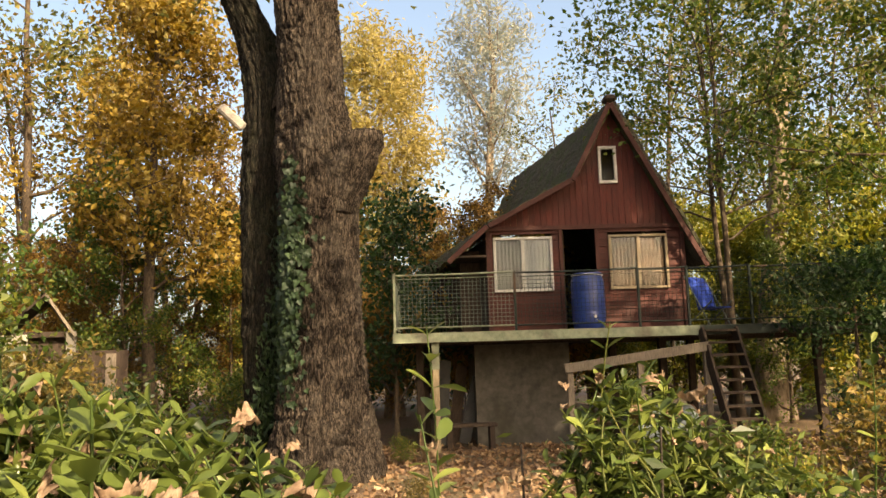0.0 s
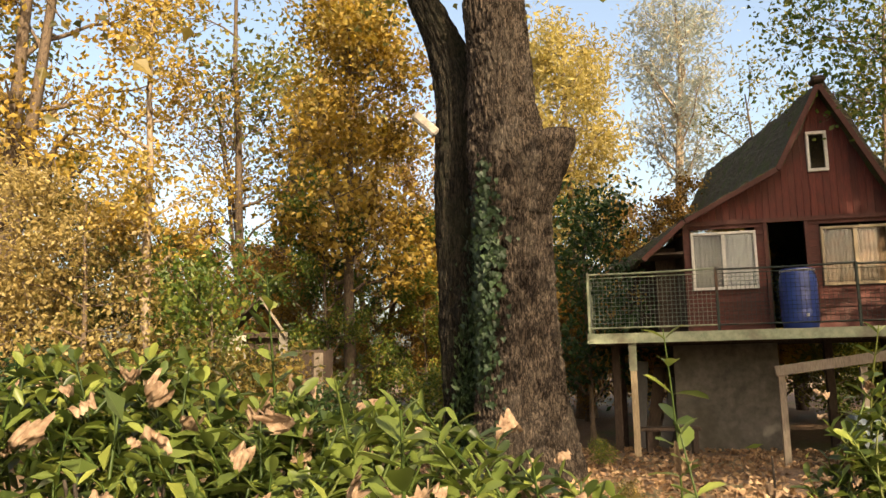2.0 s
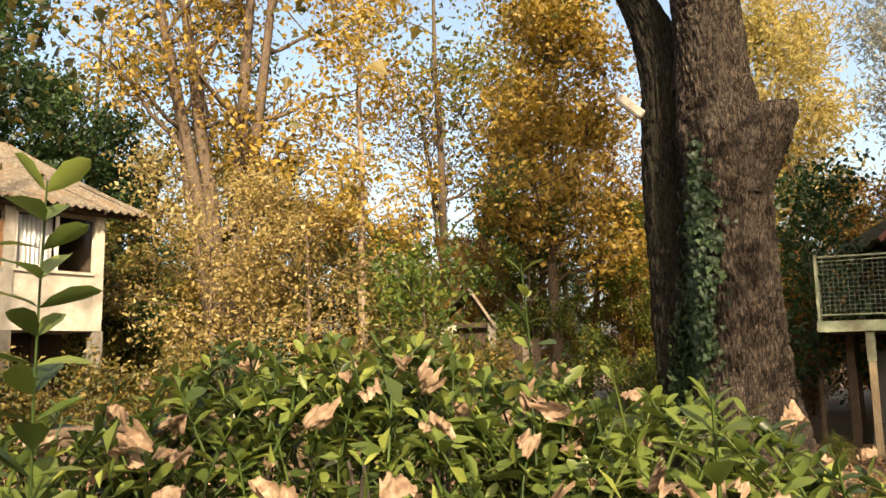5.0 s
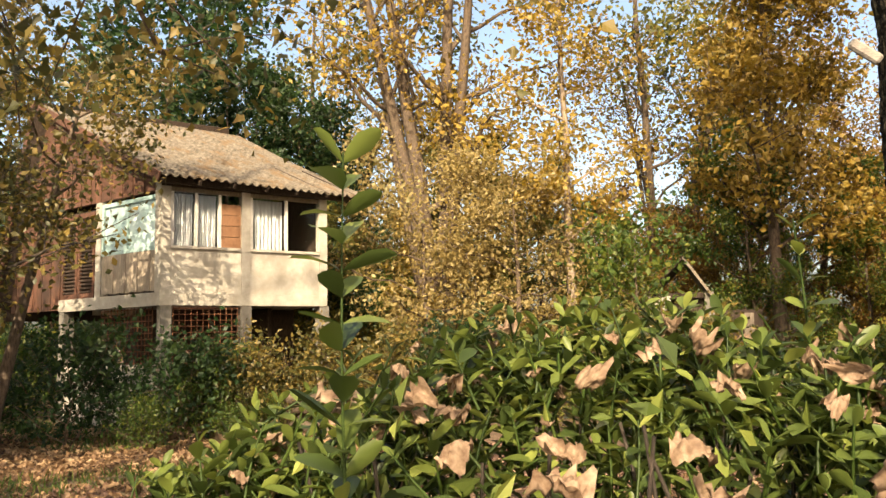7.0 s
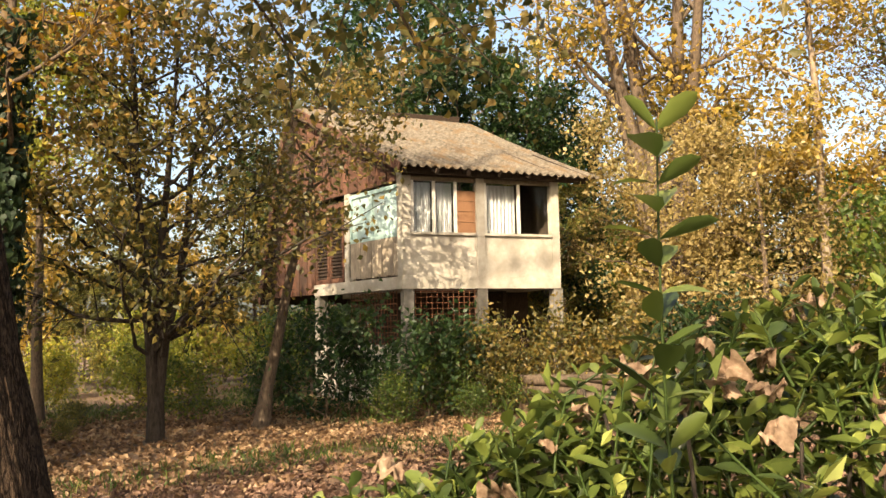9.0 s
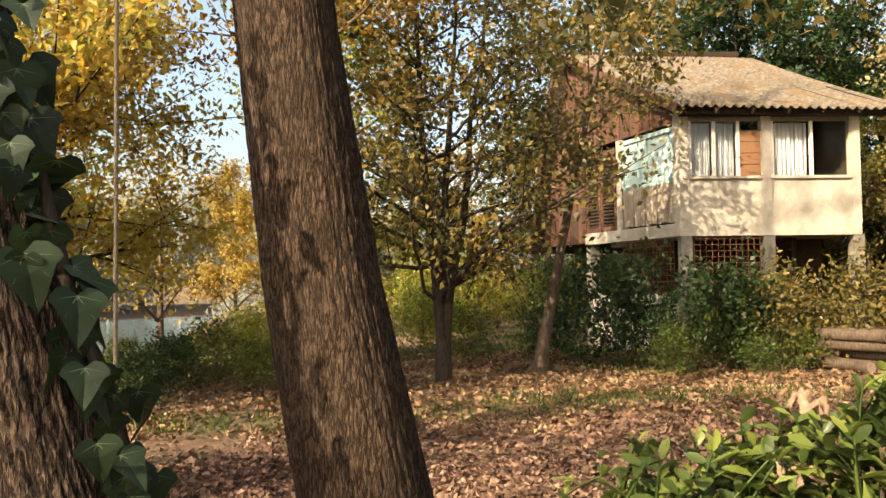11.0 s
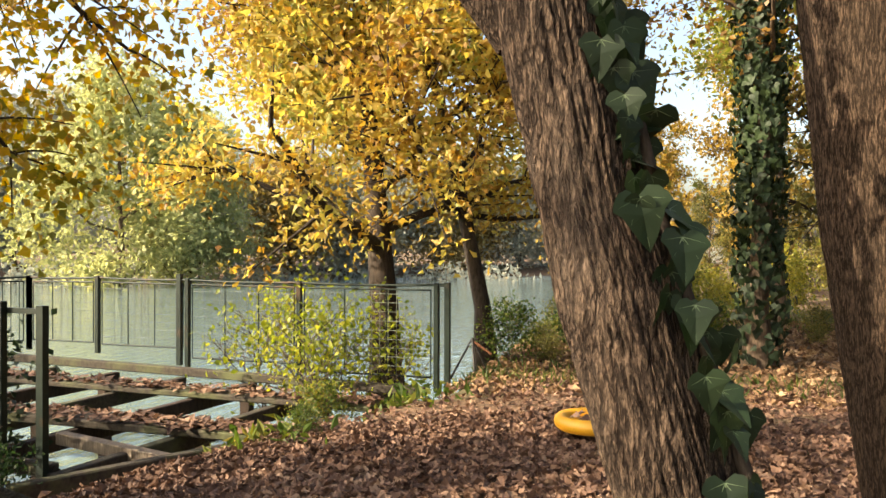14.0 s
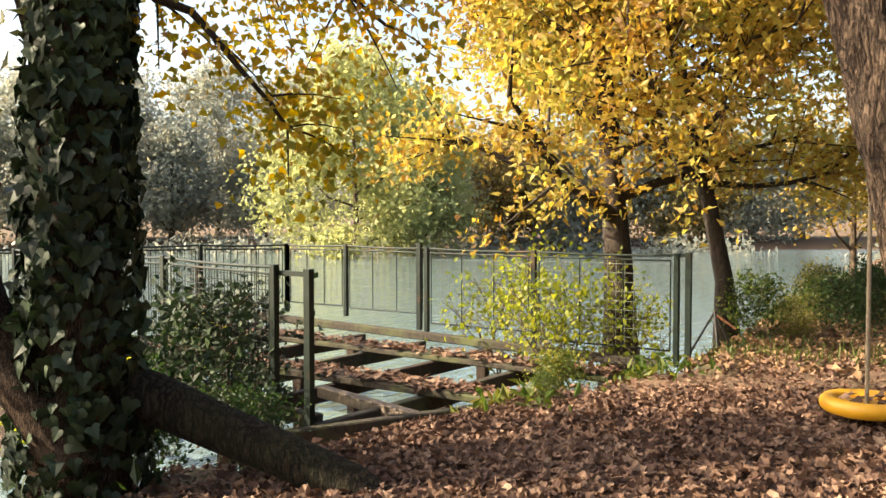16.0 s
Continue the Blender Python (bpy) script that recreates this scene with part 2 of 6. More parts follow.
GREY_WOOD = surface("weathered_grey_wood", (0.12, 0.095, 0.07), (0.32, 0.26, 0.20), 16.0, (4, 4, 0.5), 0.9, relief=0.6, vary=0.15)
BARE_WOOD = surface("bare_yellow_wood", (0.26, 0.19, 0.11), (0.48, 0.38, 0.25), 14.0, (4, 4, 0.5), 0.85, relief=0.4, stain=(0.2, 0.16, 0.11))
BEAM_WOOD = surface("old_jetty_timber", (0.022, 0.019, 0.015), (0.08, 0.066, 0.05), 12.0, (2, 2, 2), 0.9, relief=0.6, stain=(0.10, 0.11, 0.05), stain_scale=2.0)
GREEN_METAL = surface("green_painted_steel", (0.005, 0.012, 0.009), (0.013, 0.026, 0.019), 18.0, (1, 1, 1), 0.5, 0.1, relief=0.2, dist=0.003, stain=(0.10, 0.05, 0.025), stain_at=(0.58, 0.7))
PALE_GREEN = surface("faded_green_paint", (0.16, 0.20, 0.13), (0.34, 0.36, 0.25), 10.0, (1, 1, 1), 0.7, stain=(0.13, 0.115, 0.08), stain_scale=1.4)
WIRE = surface("galvanised_wire", (0.12, 0.15, 0.12), (0.28, 0.31, 0.26), 20.0, (1, 1, 1), 0.5, 0.3, relief=0.1)
RUST = surface("rusty_iron", (0.07, 0.028, 0.014), (0.23, 0.10, 0.05), 20.0, (1, 1, 1), 0.9, 0.2)
CONCRETE = surface("old_concrete", (0.13, 0.12, 0.10), (0.28, 0.255, 0.22), 6.0, (1, 1, 1), 0.95, relief=0.5, stain=(0.16, 0.14, 0.11), stain_scale=1.0)
PLASTER = surface("weathered_cream_plaster", (0.35, 0.315, 0.26), (0.57, 0.525, 0.45), 5.0, (1, 1, 1), 0.95, relief=0.5, stain=(0.33, 0.295, 0.24), stain_scale=1.6, stain_at=(0.46, 0.7))
ASBESTOS = surface("corrugated_cement_sheet", (0.06, 0.05, 0.037), (0.245, 0.205, 0.155), 11.0, (1, 1, 1), 0.95, relief=0.8, dist=0.02, stain=(0.16, 0.10, 0.05), stain_scale=2.5)
TEAL_GLASS = surface("teal_window_film", (0.30, 0.47, 0.46), (0.62, 0.76, 0.73), 1.6, (1, 1, 1), 0.25, relief=0.1, spec=0.5)
TEAL_PAINT = surface("pale_teal_paint", (0.28, 0.42, 0.40), (0.45, 0.60, 0.57), 14.0, (1, 1, 1), 0.6)
PANEL_WOOD = surface("bleached_board", (0.20, 0.155, 0.11), (0.54, 0.45, 0.35), 12.0, (6, 6, 0.35), 0.9, relief=0.5, vary=0.14)
RUSSET_WOOD = surface("russet_boards", (0.045, 0.022, 0.015), (0.19, 0.085, 0.05), 12.0, (5, 5, 0.4), 0.85, relief=0.5, vary=0.25, stain=(0.05, 0.03, 0.022))
ORANGE_WOOD = surface("orange_board", (0.15, 0.07, 0.034), (0.32, 0.165, 0.085), 12.0, (0.6, 5, 5), 0.8)
BLUE_PLASTIC = surface("blue_plastic", (0.012, 0.035, 0.19), (0.022, 0.06, 0.28), 4.0, (1, 1, 1), 0.38, relief=0.05, spec=0.5)
BLUE_CLOTH = surface("blue_canvas", (0.015, 0.045, 0.30), (0.03, 0.075, 0.42), 30.0, (1, 1, 1), 0.85, relief=0.2)
YELLOW_PLASTIC = surface("yellow_plastic", (0.62, 0.30, 0.015), (0.78, 0.42, 0.025), 5.0, (1, 1, 1), 0.4, relief=0.05, spec=0.5)
ROPE = surface("twisted_rope", (0.22, 0.17, 0.11), (0.40, 0.33, 0.24), 60.0, (1, 1, 0.4), 0.9)
# Darker copy of the old concrete, holding the shade under the deck.
SHADED_CONCRETE = surface("shaded_concrete", (0.06, 0.055, 0.047), (0.15, 0.137, 0.118), 6.0, (1, 1, 1), 0.95, relief=0.5, stain=(0.06, 0.055, 0.04), stain_scale=1.6)
DARK_TARP = surface("dark_tarpaulin", (0.02, 0.02, 0.02), (0.07, 0.065, 0.06), 4.0, (1, 1, 1), 0.55)
TANK_METAL = surface("blue_grey_tank", (0.12, 0.15, 0.16), (0.26, 0.30, 0.31), 8.0, (1, 1, 1), 0.5, 0.2, stain=(0.17, 0.10, 0.06))
WATER, _nt, _bs = nodes_of("river_water")
_bs.inputs["Base Color"].default_value = (0.12, 0.175, 0.18, 1)
_bs.inputs["Roughness"].default_value = 0.04
_bs.inputs["Specular IOR Level"].default_value = 0.6
_w1 = noise_node(_nt, coords(_nt, (1, 2.2, 1)), 1.6, 4.0, 0.55)
bump(_nt, _bs, _w1, 0.4, 0.16)
SOIL, _nt, _bs = nodes_of("leafy_soil")
_v = coords(_nt, (1, 1, 1))
_f = noise_node(_nt, _v, 14.0, 8.0, 0.7)
_g = noise_node(_nt, _v, 0.35, 4.0, 0.6)
_c = ramp(_nt, _f, [(0.3, (0.04, 0.025, 0.015)), (0.55, (0.14, 0.082, 0.045)), (0.75, (0.26, 0.155, 0.085))])
_c = mix(_nt, ramp(_nt, _g, [(0.5, (0, 0, 0)), (0.66, (0.75, 0.75, 0.75))]), _c, (0.055, 0.075, 0.02))
_nt.links.new(_c, _bs.inputs["Base Color"])
_bs.inputs["Roughness"].default_value = 0.95
bump(_nt, _bs, _f, 0.9, 0.04)

# ---- building helpers ----


def mesh_np(name, verts, faces, mat, smooth=False):
    """A mesh from arrays; faces all have the same number of corners."""
    me = bpy.data.meshes.new(name)
    verts, faces = np.asarray(verts, np.float32), np.asarray(faces, np.int32)
    n, k = faces.shape
    me.vertices.add(len(verts))
    me.vertices.foreach_set("co", verts.ravel())
    me.loops.add(n * k)
    me.loops.foreach_set("vertex_index", faces.ravel())
    me.polygons.add(n)
    me.polygons.foreach_set("loop_start", np.arange(0, n * k, k, dtype=np.int32))
    me.polygons.foreach_set("use_smooth", np.full(n, smooth))
    me.update(calc_edges=True)
    me.materials.append(mat)
    return me


def child(name, me, parent=None, label="", m=None):
    ob = new(name, me)
    if parent is not None:
        ob.parent = parent
    if m is not None:
        ob.matrix_basis = m
    if label:
        tagged(ob, label)
    return ob


def part(name, bm, mat, parent=None, label="", smooth=False, m=None):
    me = bpy.data.meshes.new(name)
    bm.normal_update()
    bm.to_mesh(me)
    bm.free()
    me.materials.append(mat)
    if smooth:
        me.polygons.foreach_set("use_smooth", np.full(len(me.polygons), True))
    return child(name, me, parent, label, m)


def thing(name, m, label, category, group="", kind=""):
    ob = new(name)
    ob.empty_display_size = 0.1
    ob.matrix_basis = m
    return tagged(ob, label, category, group, kind)


def box(bm, lo, hi, bevel=0.0, m=None):
    """A box between two corners."""
    c, s = [(a + b) / 2 for a, b in zip(lo, hi)], [abs(b - a) for a, b in zip(lo, hi)]
    mm = Matrix.Translation(c) @ Matrix.Diagonal((*s, 1))
    got = bmesh.ops.create_cube(bm, size=1, matrix=(m @ mm) if m else mm)
    if bevel:
        edges = list({e for v in got["verts"] for e in v.link_edges})
        bmesh.ops.bevel(bm, geom=edges, offset=bevel, segments=1, affect="EDGES")
    return bm


def slab(name, lo, hi, mat, parent, label="", bevel=0.0):
    return part(name, box(bmesh.new(), lo, hi, bevel), mat, parent, label)


def beam(bm, p0, p1, w, h, bevel=0.0):
    """A squared timber from p0 to p1; h is its height."""
    p0, p1 = Vector(p0), Vector(p1)
    d = p1 - p0
    side = d.cross(Vector((0, 0, 1)))
    side = side.normalized() if side.length > 1e-4 else Vector((1, 0, 0))
    up = side.cross(d).normalized()
    m = Matrix((side, d.normalized(), up)).transposed().to_4x4()
    m.translation = (p0 + p1) / 2
    return box(bm, (-w / 2, -d.length / 2, -h / 2), (w / 2, d.length / 2, h / 2), bevel, m)


def stick(name, p0, p1, w, h, mat, parent, label="", bevel=0.006):
    return part(name, beam(bmesh.new(), p0, p1, w, h, bevel), mat, parent, label)


def prism(bm, poly, depth_from, depth_to, axis=1):
    """A flat polygon in (u, z) pushed out along v."""
    a = [bm.verts.new((u, depth_from, z)) for u, z in poly]
    b = [bm.verts.new((u, depth_to, z)) for u, z in poly]
    bm.faces.new(a)
    bm.faces.new(b[::-1])
    for i in range(len(poly)):
        j = (i + 1) % len(poly)
        bm.faces.new((a[j], a[i], b[i], b[j]))
    bmesh.ops.recalc_face_normals(bm, faces=bm.faces)
    return bm


def tubes(paths, sides=7):
    """Vertices and quads of round tubes along polylines: each path is (points, radii)."""
    V, F, n0 = [], [], 0
    ang = np.linspace(0, 2 * np.pi, sides, endpoint=False)
    ca, sa = np.cos(ang), np.sin(ang)
    for pts, rad in paths:
        p, r = np.asarray(pts, float), np.asarray(rad, float)
        d = np.gradient(p, axis=0)
        d /= np.linalg.norm(d, axis=1)[:, None] + 1e-9
        ref = np.where(np.abs(d[:, 2:3]) > 0.9, np.array([[1.0, 0, 0]]), np.array([[0, 0, 1.0]]))
        if np.any(np.abs(d[:, 2]) > 0.9):
            ref = np.tile([[1.0, 0.13, 0]], (len(p), 1))
        s = np.cross(d, ref)
        s /= np.linalg.norm(s, axis=1)[:, None] + 1e-9
        u = np.cross(s, d)
        V.append((p[:, None] + r[:, None, None] * (ca[None, :, None] * s[:, None] + sa[None, :, None] * u[:, None])).reshape(-1, 3))
        i, j = np.meshgrid(np.arange(len(p) - 1), np.arange(sides), indexing="ij")
        a = n0 + i * sides + j
        b = n0 + i * sides + (j + 1) % sides
        F.append(np.stack([a, b, b + sides, a + sides], -1).reshape(-1, 4))
        n0 += len(p) * sides
    return np.concatenate(V), np.concatenate(F)


def vnoise(p, seed=0):
    """Smooth noise from 0 to 1 at many places."""
    p = np.asarray(p, float)
    i = np.floor(p).astype(np.int64)
    f = p - i
    f = f * f * (3 - 2 * f)
    out = np.zeros(len(p))
    for dx in (0, 1):
        for dy in (0, 1):
            for dz in (0, 1):
                h = (i[:, 0] + dx) * 374761393 + (i[:, 1] + dy) * 668265263 + (i[:, 2] + dz) * 2147483647 + seed * 974634777
                h = (h ^ (h >> 13)) * 1274126177
                h = ((h ^ (h >> 16)) & 0xFFFF) / 65535.0
                w = (f[:, 0] if dx else 1 - f[:, 0]) * (f[:, 1] if dy else 1 - f[:, 1]) * (f[:, 2] if dz else 1 - f[:, 2])
                out += w * h
    return out


def leaf_mesh(name, places, size, mat, rng, flat=0.0, broad=0.6, droop=0.0, curl=0.25, lobes=False):
    """Many small leaves, each a folded blade of its own at one of the places. flat: how far they lie level."""
    n = len(places)
    d = rng.normal(size=(n, 3))
    d[:, 2] = d[:, 2] * (1 - flat) - droop
    d /= np.linalg.norm(d, axis=1)[:, None] + 1e-9
    q = rng.normal(size=(n, 3)) * (1 - flat) + np.array([0, 0, flat * 2.0])
    s = np.cross(d, q)
    s /= np.linalg.norm(s, axis=1)[:, None] + 1e-9
    up = np.cross(s, d)
    L = (size * rng.uniform(0.6, 1.3, n))[:, None]
    W = L * broad * 0.5 * rng.uniform(0.8, 1.2, n)[:, None]
    c = curl * L * rng.uniform(-0.3, 1.0, n)[:, None]
    P = np.asarray(places)
    if lobes:
        v = np.stack([P, P + s * W + d * L * 0.25 + up * c, P + s * W * 0.5 + d * L * 0.55, P + d * L - up * c * 0.4, P - s * W * 0.5 + d * L * 0.55, P - s * W + d * L * 0.3 + up * c * 0.7], 1).reshape(-1, 3)
        k = np.arange(n)[:, None] * 6
        f = np.concatenate([k + np.array([[0, 1, 2, 3]]), k + np.array([[0, 3, 4, 5]])], 0)
    else:
        v = np.stack([P, P + s * W + d * L * 0.45 + up * c, P + d * L, P - s * W + d * L * 0.45 + up * c], 1).reshape(-1, 3)
        f = np.arange(n * 4).reshape(n, 4)
    return mesh_np(name, v, f, mat)


def grow(rng, base, height, r0, lean=(0, 0), limbs=9, first=0.3, reach=0.35, rise=0.7, twigs=6, wobble=0.04, top=0.15, stems=1, fork=0.25, droop=0.0):
    """Branch paths of a tree, and the outer twig points that carry its leaves."""
    wood, tips = [], []
    for st in range(stems):
        a = rng.uniform(0, 2 * np.pi)
        off = np.array([np.cos(a), np.sin(a)]) * (fork * height * 0.5 if stems > 1 else 0)
        n = 9
        t = np.linspace(0, 1, n)
        hgt = height * (rng.uniform(0.8, 1.0) if stems > 1 else 1)
        x = base[0] + (lean[0] * hgt + off[0]) * t ** 1.2 + np.cumsum(rng.normal(0, wobble * hgt / n, n)) * (t > 0)
        y = base[1] + (lean[1] * hgt + off[1]) * t ** 1.2 + np.cumsum(rng.normal(0, wobble * hgt / n, n)) * (t > 0)
        p = np.stack([x, y, base[2] - 0.15 + (hgt + 0.15) * t], 1)
        r = r0 * (1 if stems == 1 else 0.7) * (1 - (1 - top) * t ** 0.8)
        r[0] *= 1.35
        wood.append((p, r))
        for k in range(limbs):
            f = first + (1 - first) * (k + rng.uniform(0, 0.8)) / limbs
            f = min(f, 0.98)
            b = np.array([np.interp(f, t, p[:, i]) for i in range(3)])
            rb = np.interp(f, t, r) * rng.uniform(0.35, 0.6)
            az = k * 2.4 + rng.uniform(-0.5, 0.5)
            ln = height * reach * (1.15 - 0.6 * f) * rng.uniform(0.7, 1.2)
            dr = np.array([np.cos(az), np.sin(az), rise * rng.uniform(0.5, 1.3)])
            dr /= np.linalg.norm(dr)
            m = 6
            s = np.linspace(0, 1, m)[:, None]
            q = b + dr * ln * s + np.array([0, 0, 1]) * (-droop * ln * s ** 2) + np.cumsum(rng.normal(0, 0.035 * ln, (m, 3)), 0) * (s > 0)
            wood.append((q, rb * (1 - 0.8 * s[:, 0]) + 0.004))
            for j in range(twigs):
                g = rng.uniform(0.3, 1.0)
                c = np.array([np.interp(g, s[:, 0], q[:, i]) for i in range(3)])
                d2 = dr + rng.normal(0, 0.75, 3)
                d2 /= np.linalg.norm(d2)
                l2 = ln * rng.uniform(0.25, 0.5)
                w = c + d2 * l2 * np.linspace(0, 1, 4)[:, None] - np.array([0, 0, 1]) * (droop * 0.8 * l2 * np.linspace(0, 1, 4)[:, None] ** 2)
                wood.append((w, np.linspace(rb * 0.3, 0.004, 4)))
                tips.append(w[1:])
            tips.append(q[3:])
    return wood, np.concatenate(tips)


def tree(name, rng, m, label, leaf, bark, leaves=9000, leaf_size=0.07, cluster=0.3, group="", category="tree", sides=6, broad=0.6, droop_leaf=0.2, hang=0.0, lobes=False, **kw):
    wood, tips = grow(rng, (0, 0, 0), **kw)
    ob = thing(name, m, label, category, group)
    v, f = tubes(wood, sides)
    child("trunk", mesh_np("trunk", v, f, bark, True), ob)
    pick = tips[rng.integers(0, len(tips), leaves)] + rng.normal(0, cluster, (leaves, 3)) * np.array([1, 1, 0.8])
    if hang:
        pick[:, 2] -= rng.exponential(hang, leaves)
    pick = pick[pick[:, 2] > 0.1]
    child("crown", leaf_mesh("crown", pick, leaf_size, leaf, rng, broad=broad, droop=droop_leaf, lobes=lobes), ob)
    return ob

# ---- ground and river ----
WATER_Z = -1.3


def bank_y(x):
    return np.interp(x, [-400, -70, -15, -9, -4.7, -2.5, 2, 30, 400], [-14, -5.0, -3.9, -3.75, -4.9, -5.8, -7.5, -14, -60])


def ground_z(x, y):
    x, y = np.asarray(x, float), np.asarray(y, float)
    s = y - bank_y(x)
    near = -0.14 * np.clip(1 - s / 2.5, 0, 1) + 0.05 * np.sin(x * 0.9) * np.cos(y * 0.7) * np.clip(s / 4, 0, 1)
    drop = -2.6 * np.clip((0.25 - s) / 2.2, 0, 1)
    far = (-0.8 * x - 0.6 * y) - 60.0
    rise = np.clip(far / 9.0, 0, 1) * 2.2 + np.clip((far - 6) / 60.0, 0, 1) * 1.0
    return near + drop + np.where(drop < -0.5, rise, 0)


def gz(x, y):
    return float(ground_z(x, y))


def stretched(n, core, far, c):
    t = np.linspace(-1, 1, n)
    return c + core * t + (far - core) * np.sign(t) * np.abs(t) ** 7


gx, gy = stretched(260, 42, 900, -6), stretched(260, 42, 900, 2)
X, Y = np.meshgrid(gx, gy, indexing="ij")
Z = ground_z(X, Y)
Z += (vnoise(np.stack([X.ravel() * 1.7, Y.ravel() * 1.7, Z.ravel() * 0], 1), 3).reshape(Z.shape) - 0.5) * 0.07
i, j = np.meshgrid(np.arange(259), np.arange(259), indexing="ij")
q = i * 260 + j
tagged(child("ground", mesh_np("ground", np.stack([X, Y, Z], -1).reshape(-1, 3), np.stack([q, q + 260, q + 261, q + 1], -1).reshape(-1, 4), SOIL, True)), "brown leaf-strewn soil with patches of short grass", "ground", kind="structure")
bm = bmesh.new()
bmesh.ops.create_grid(bm, x_segments=4, y_segments=4, size=800, matrix=Matrix.Translation((0, 0, WATER_Z)))
tagged(part("water", bm, WATER), "calm greenish river water reflecting the sky", "river", kind="structure")

# ---- red house on a raised deck ----
RED = pose(1.6, 15.65, 0, 0, 0, 5)
FLOOR = 2.09
house = thing("house", RED, "red-brown wooden cabin with a steep mossy roof on posts", "house")
SKEW = -0.19  # the cabin's long axis leans to its left
ROOF = [(2.30, 3.30), (0.62, 6.52), (-0.19, 5.02), (-1.84, 4.17), (-2.62, 3.50)]
DEPTH = 6.2


def roof_z(u):
    pts = sorted(ROOF)
    return float(np.interp(u, [p[0] for p in pts], [p[1] for p in pts]))


# upright boards of the gable
n = 32
for k in range(n):
    a, b = -1.85 + 3.77 * k / n, -1.85 + 3.77 * (k + 1) / n - 0.006
    lo, ta, tb = 4.08, roof_z(a) - 0.06, roof_z(b) - 0.06
    if max(ta, tb) < lo + 0.04:
        continue
    poly = [(a, lo), (b, lo), (b, max(tb, lo + 0.01))]
    if a < 0.62 < b:
        poly.append((0.62, 6.44))
    poly.append((a, max(ta, lo + 0.01)))
    if b > 0.39 and a < 0.73:
        for z0, z1 in ((lo, 4.95), (5.67, None)):
            pl = [(a, z0), (b, z0), (b, z1 or tb), (a, z1 or ta)]
            if z1 is None and a < 0.62 < b:
                pl = [(a, z0), (b, z0), (b, tb), (0.62, 6.44), (a, ta)]
            part("board", prism(bmesh.new(), pl, -0.02 - 0.004 * (k % 2), 0.02), RED_WOOD, house)
    else:
        part("board", prism(bmesh.new(), poly, -0.02 - 0.004 * (k % 2), 0.02), RED_WOOD, house)
# lapped boards below, cut at the openings
OPEN = [(-1.74, -0.60, 2.86, 3.92), (-0.40, 0.24, 0.0, 4.07), (0.49, 1.63, 2.86, 3.92)]
z = FLOOR
while z < 4.05:
    h = min(0.135, 4.06 - z)
    cuts = sorted([(a, b) for a, b, z0, z1 in OPEN if z0 < z + h * 0.7 and z1 > z + h * 0.3])
    u = -1.85
    for a, b in cuts + [(1.92, 1.92)]:
        if a - u > 0.03:
            bm = bmesh.new()
            vs = [bm.verts.new(c) for c in ((u, -0.035, z), (a, -0.035, z), (a, -0.012, z + h), (u, -0.012, z + h), (u, 0.02, z), (a, 0.02, z), (a, 0.02, z + h), (u, 0.02, z + h))]
            for f in ((0, 1, 2, 3), (5, 4, 7, 6), (4, 0, 3, 7), (1, 5, 6, 2), (3, 2, 6, 7), (4, 5, 1, 0)):
                bm.faces.new([vs[w] for w in f])
            part("siding_board", bm, RED_LAP, house)
        u = b
    z += h
slab("trim", (-1.87, -0.06, 4.05), (1.94, -0.03, 4.13), RED_TRIM, house)
for u in (-1.87, 1.88):
    slab("corner_board", (u, -0.055, FLOOR), (u + 0.09, 0.03, 4.05 if u < 0 else 3.95), RED_TRIM, house)
# walls round the room behind
bm = bmesh.new()
for a, b in (((-1.85, 0.02), (-1.85 + SKEW * DEPTH, DEPTH)), ((1.90, 0.02), (1.90 + SKEW * DEPTH, DEPTH)), ((-1.85 + SKEW * DEPTH, DEPTH), (1.90 + SKEW * DEPTH, DEPTH))):
    top = 3.9
    beam(bm, (*a, (FLOOR + top) / 2), (*b, (FLOOR + top) / 2), 0.06, top - FLOOR)
part("wall", bm, DARK_WOOD, house)
slab("floor_boards", (-1.9 + SKEW * DEPTH, 0.02, FLOOR - 0.1), (1.95, DEPTH, FLOOR), DARK_WOOD, house)
slab("side_porch_wall", (-2.36, 0.55, FLOOR), (-1.88, 0.62, 3.75), DARK_WOOD, house)
# the roof: one thick sheet for each slope, with barge boards in front
for k in range(4):
    (u0, z0), (u1, z1) = ROOF[k], ROOF[k + 1]
    bm = bmesh.new()
    rows_, cols = 34, 90
    grid = []
    for r in range(rows_ + 1):
        for c in range(cols + 1):
            f, g = r / rows_, c / cols
            v = -0.33 + (DEPTH + 0.5) * g
            w = noise.noise((f * 4 + k * 7, g * 9, 1.3)) * 0.04 + noise.noise((f * 11 + k * 7, g * 24, 2.3)) * 0.05 + noise.noise((f * 21 + k * 7, g * 55, 4.1)) * 0.04
            grid.append(bm.verts.new((u0 + (u1 - u0) * f + SKEW * v, v, z0 + (z1 - z0) * f + w - 0.05 * math.sin(math.pi * g))))
    for r in range(rows_):
        for c in range(cols):
            o = r * (cols + 1) + c
            bm.faces.new((grid[o], grid[o + 1], grid[o + cols + 2], grid[o + cols + 1]))
    ob = part("roof", bm, MOSS_ROOF, house)
    sol = ob.modifiers.new("thick", "SOLIDIFY")
    sol.thickness, sol.offset = 0.07, 0
    e = stick("barge_board", (u0 - 0.02, -0.36, z0 - 0.07), (u1 + 0.0, -0.36, z1 - 0.07), 0.03, 0.095, RED_TRIM, house)
slab("ridge_cap", (0.5, -0.42, 6.5), (0.74, -0.1, 6.63), DARK_WOOD, house, bevel=0.04)
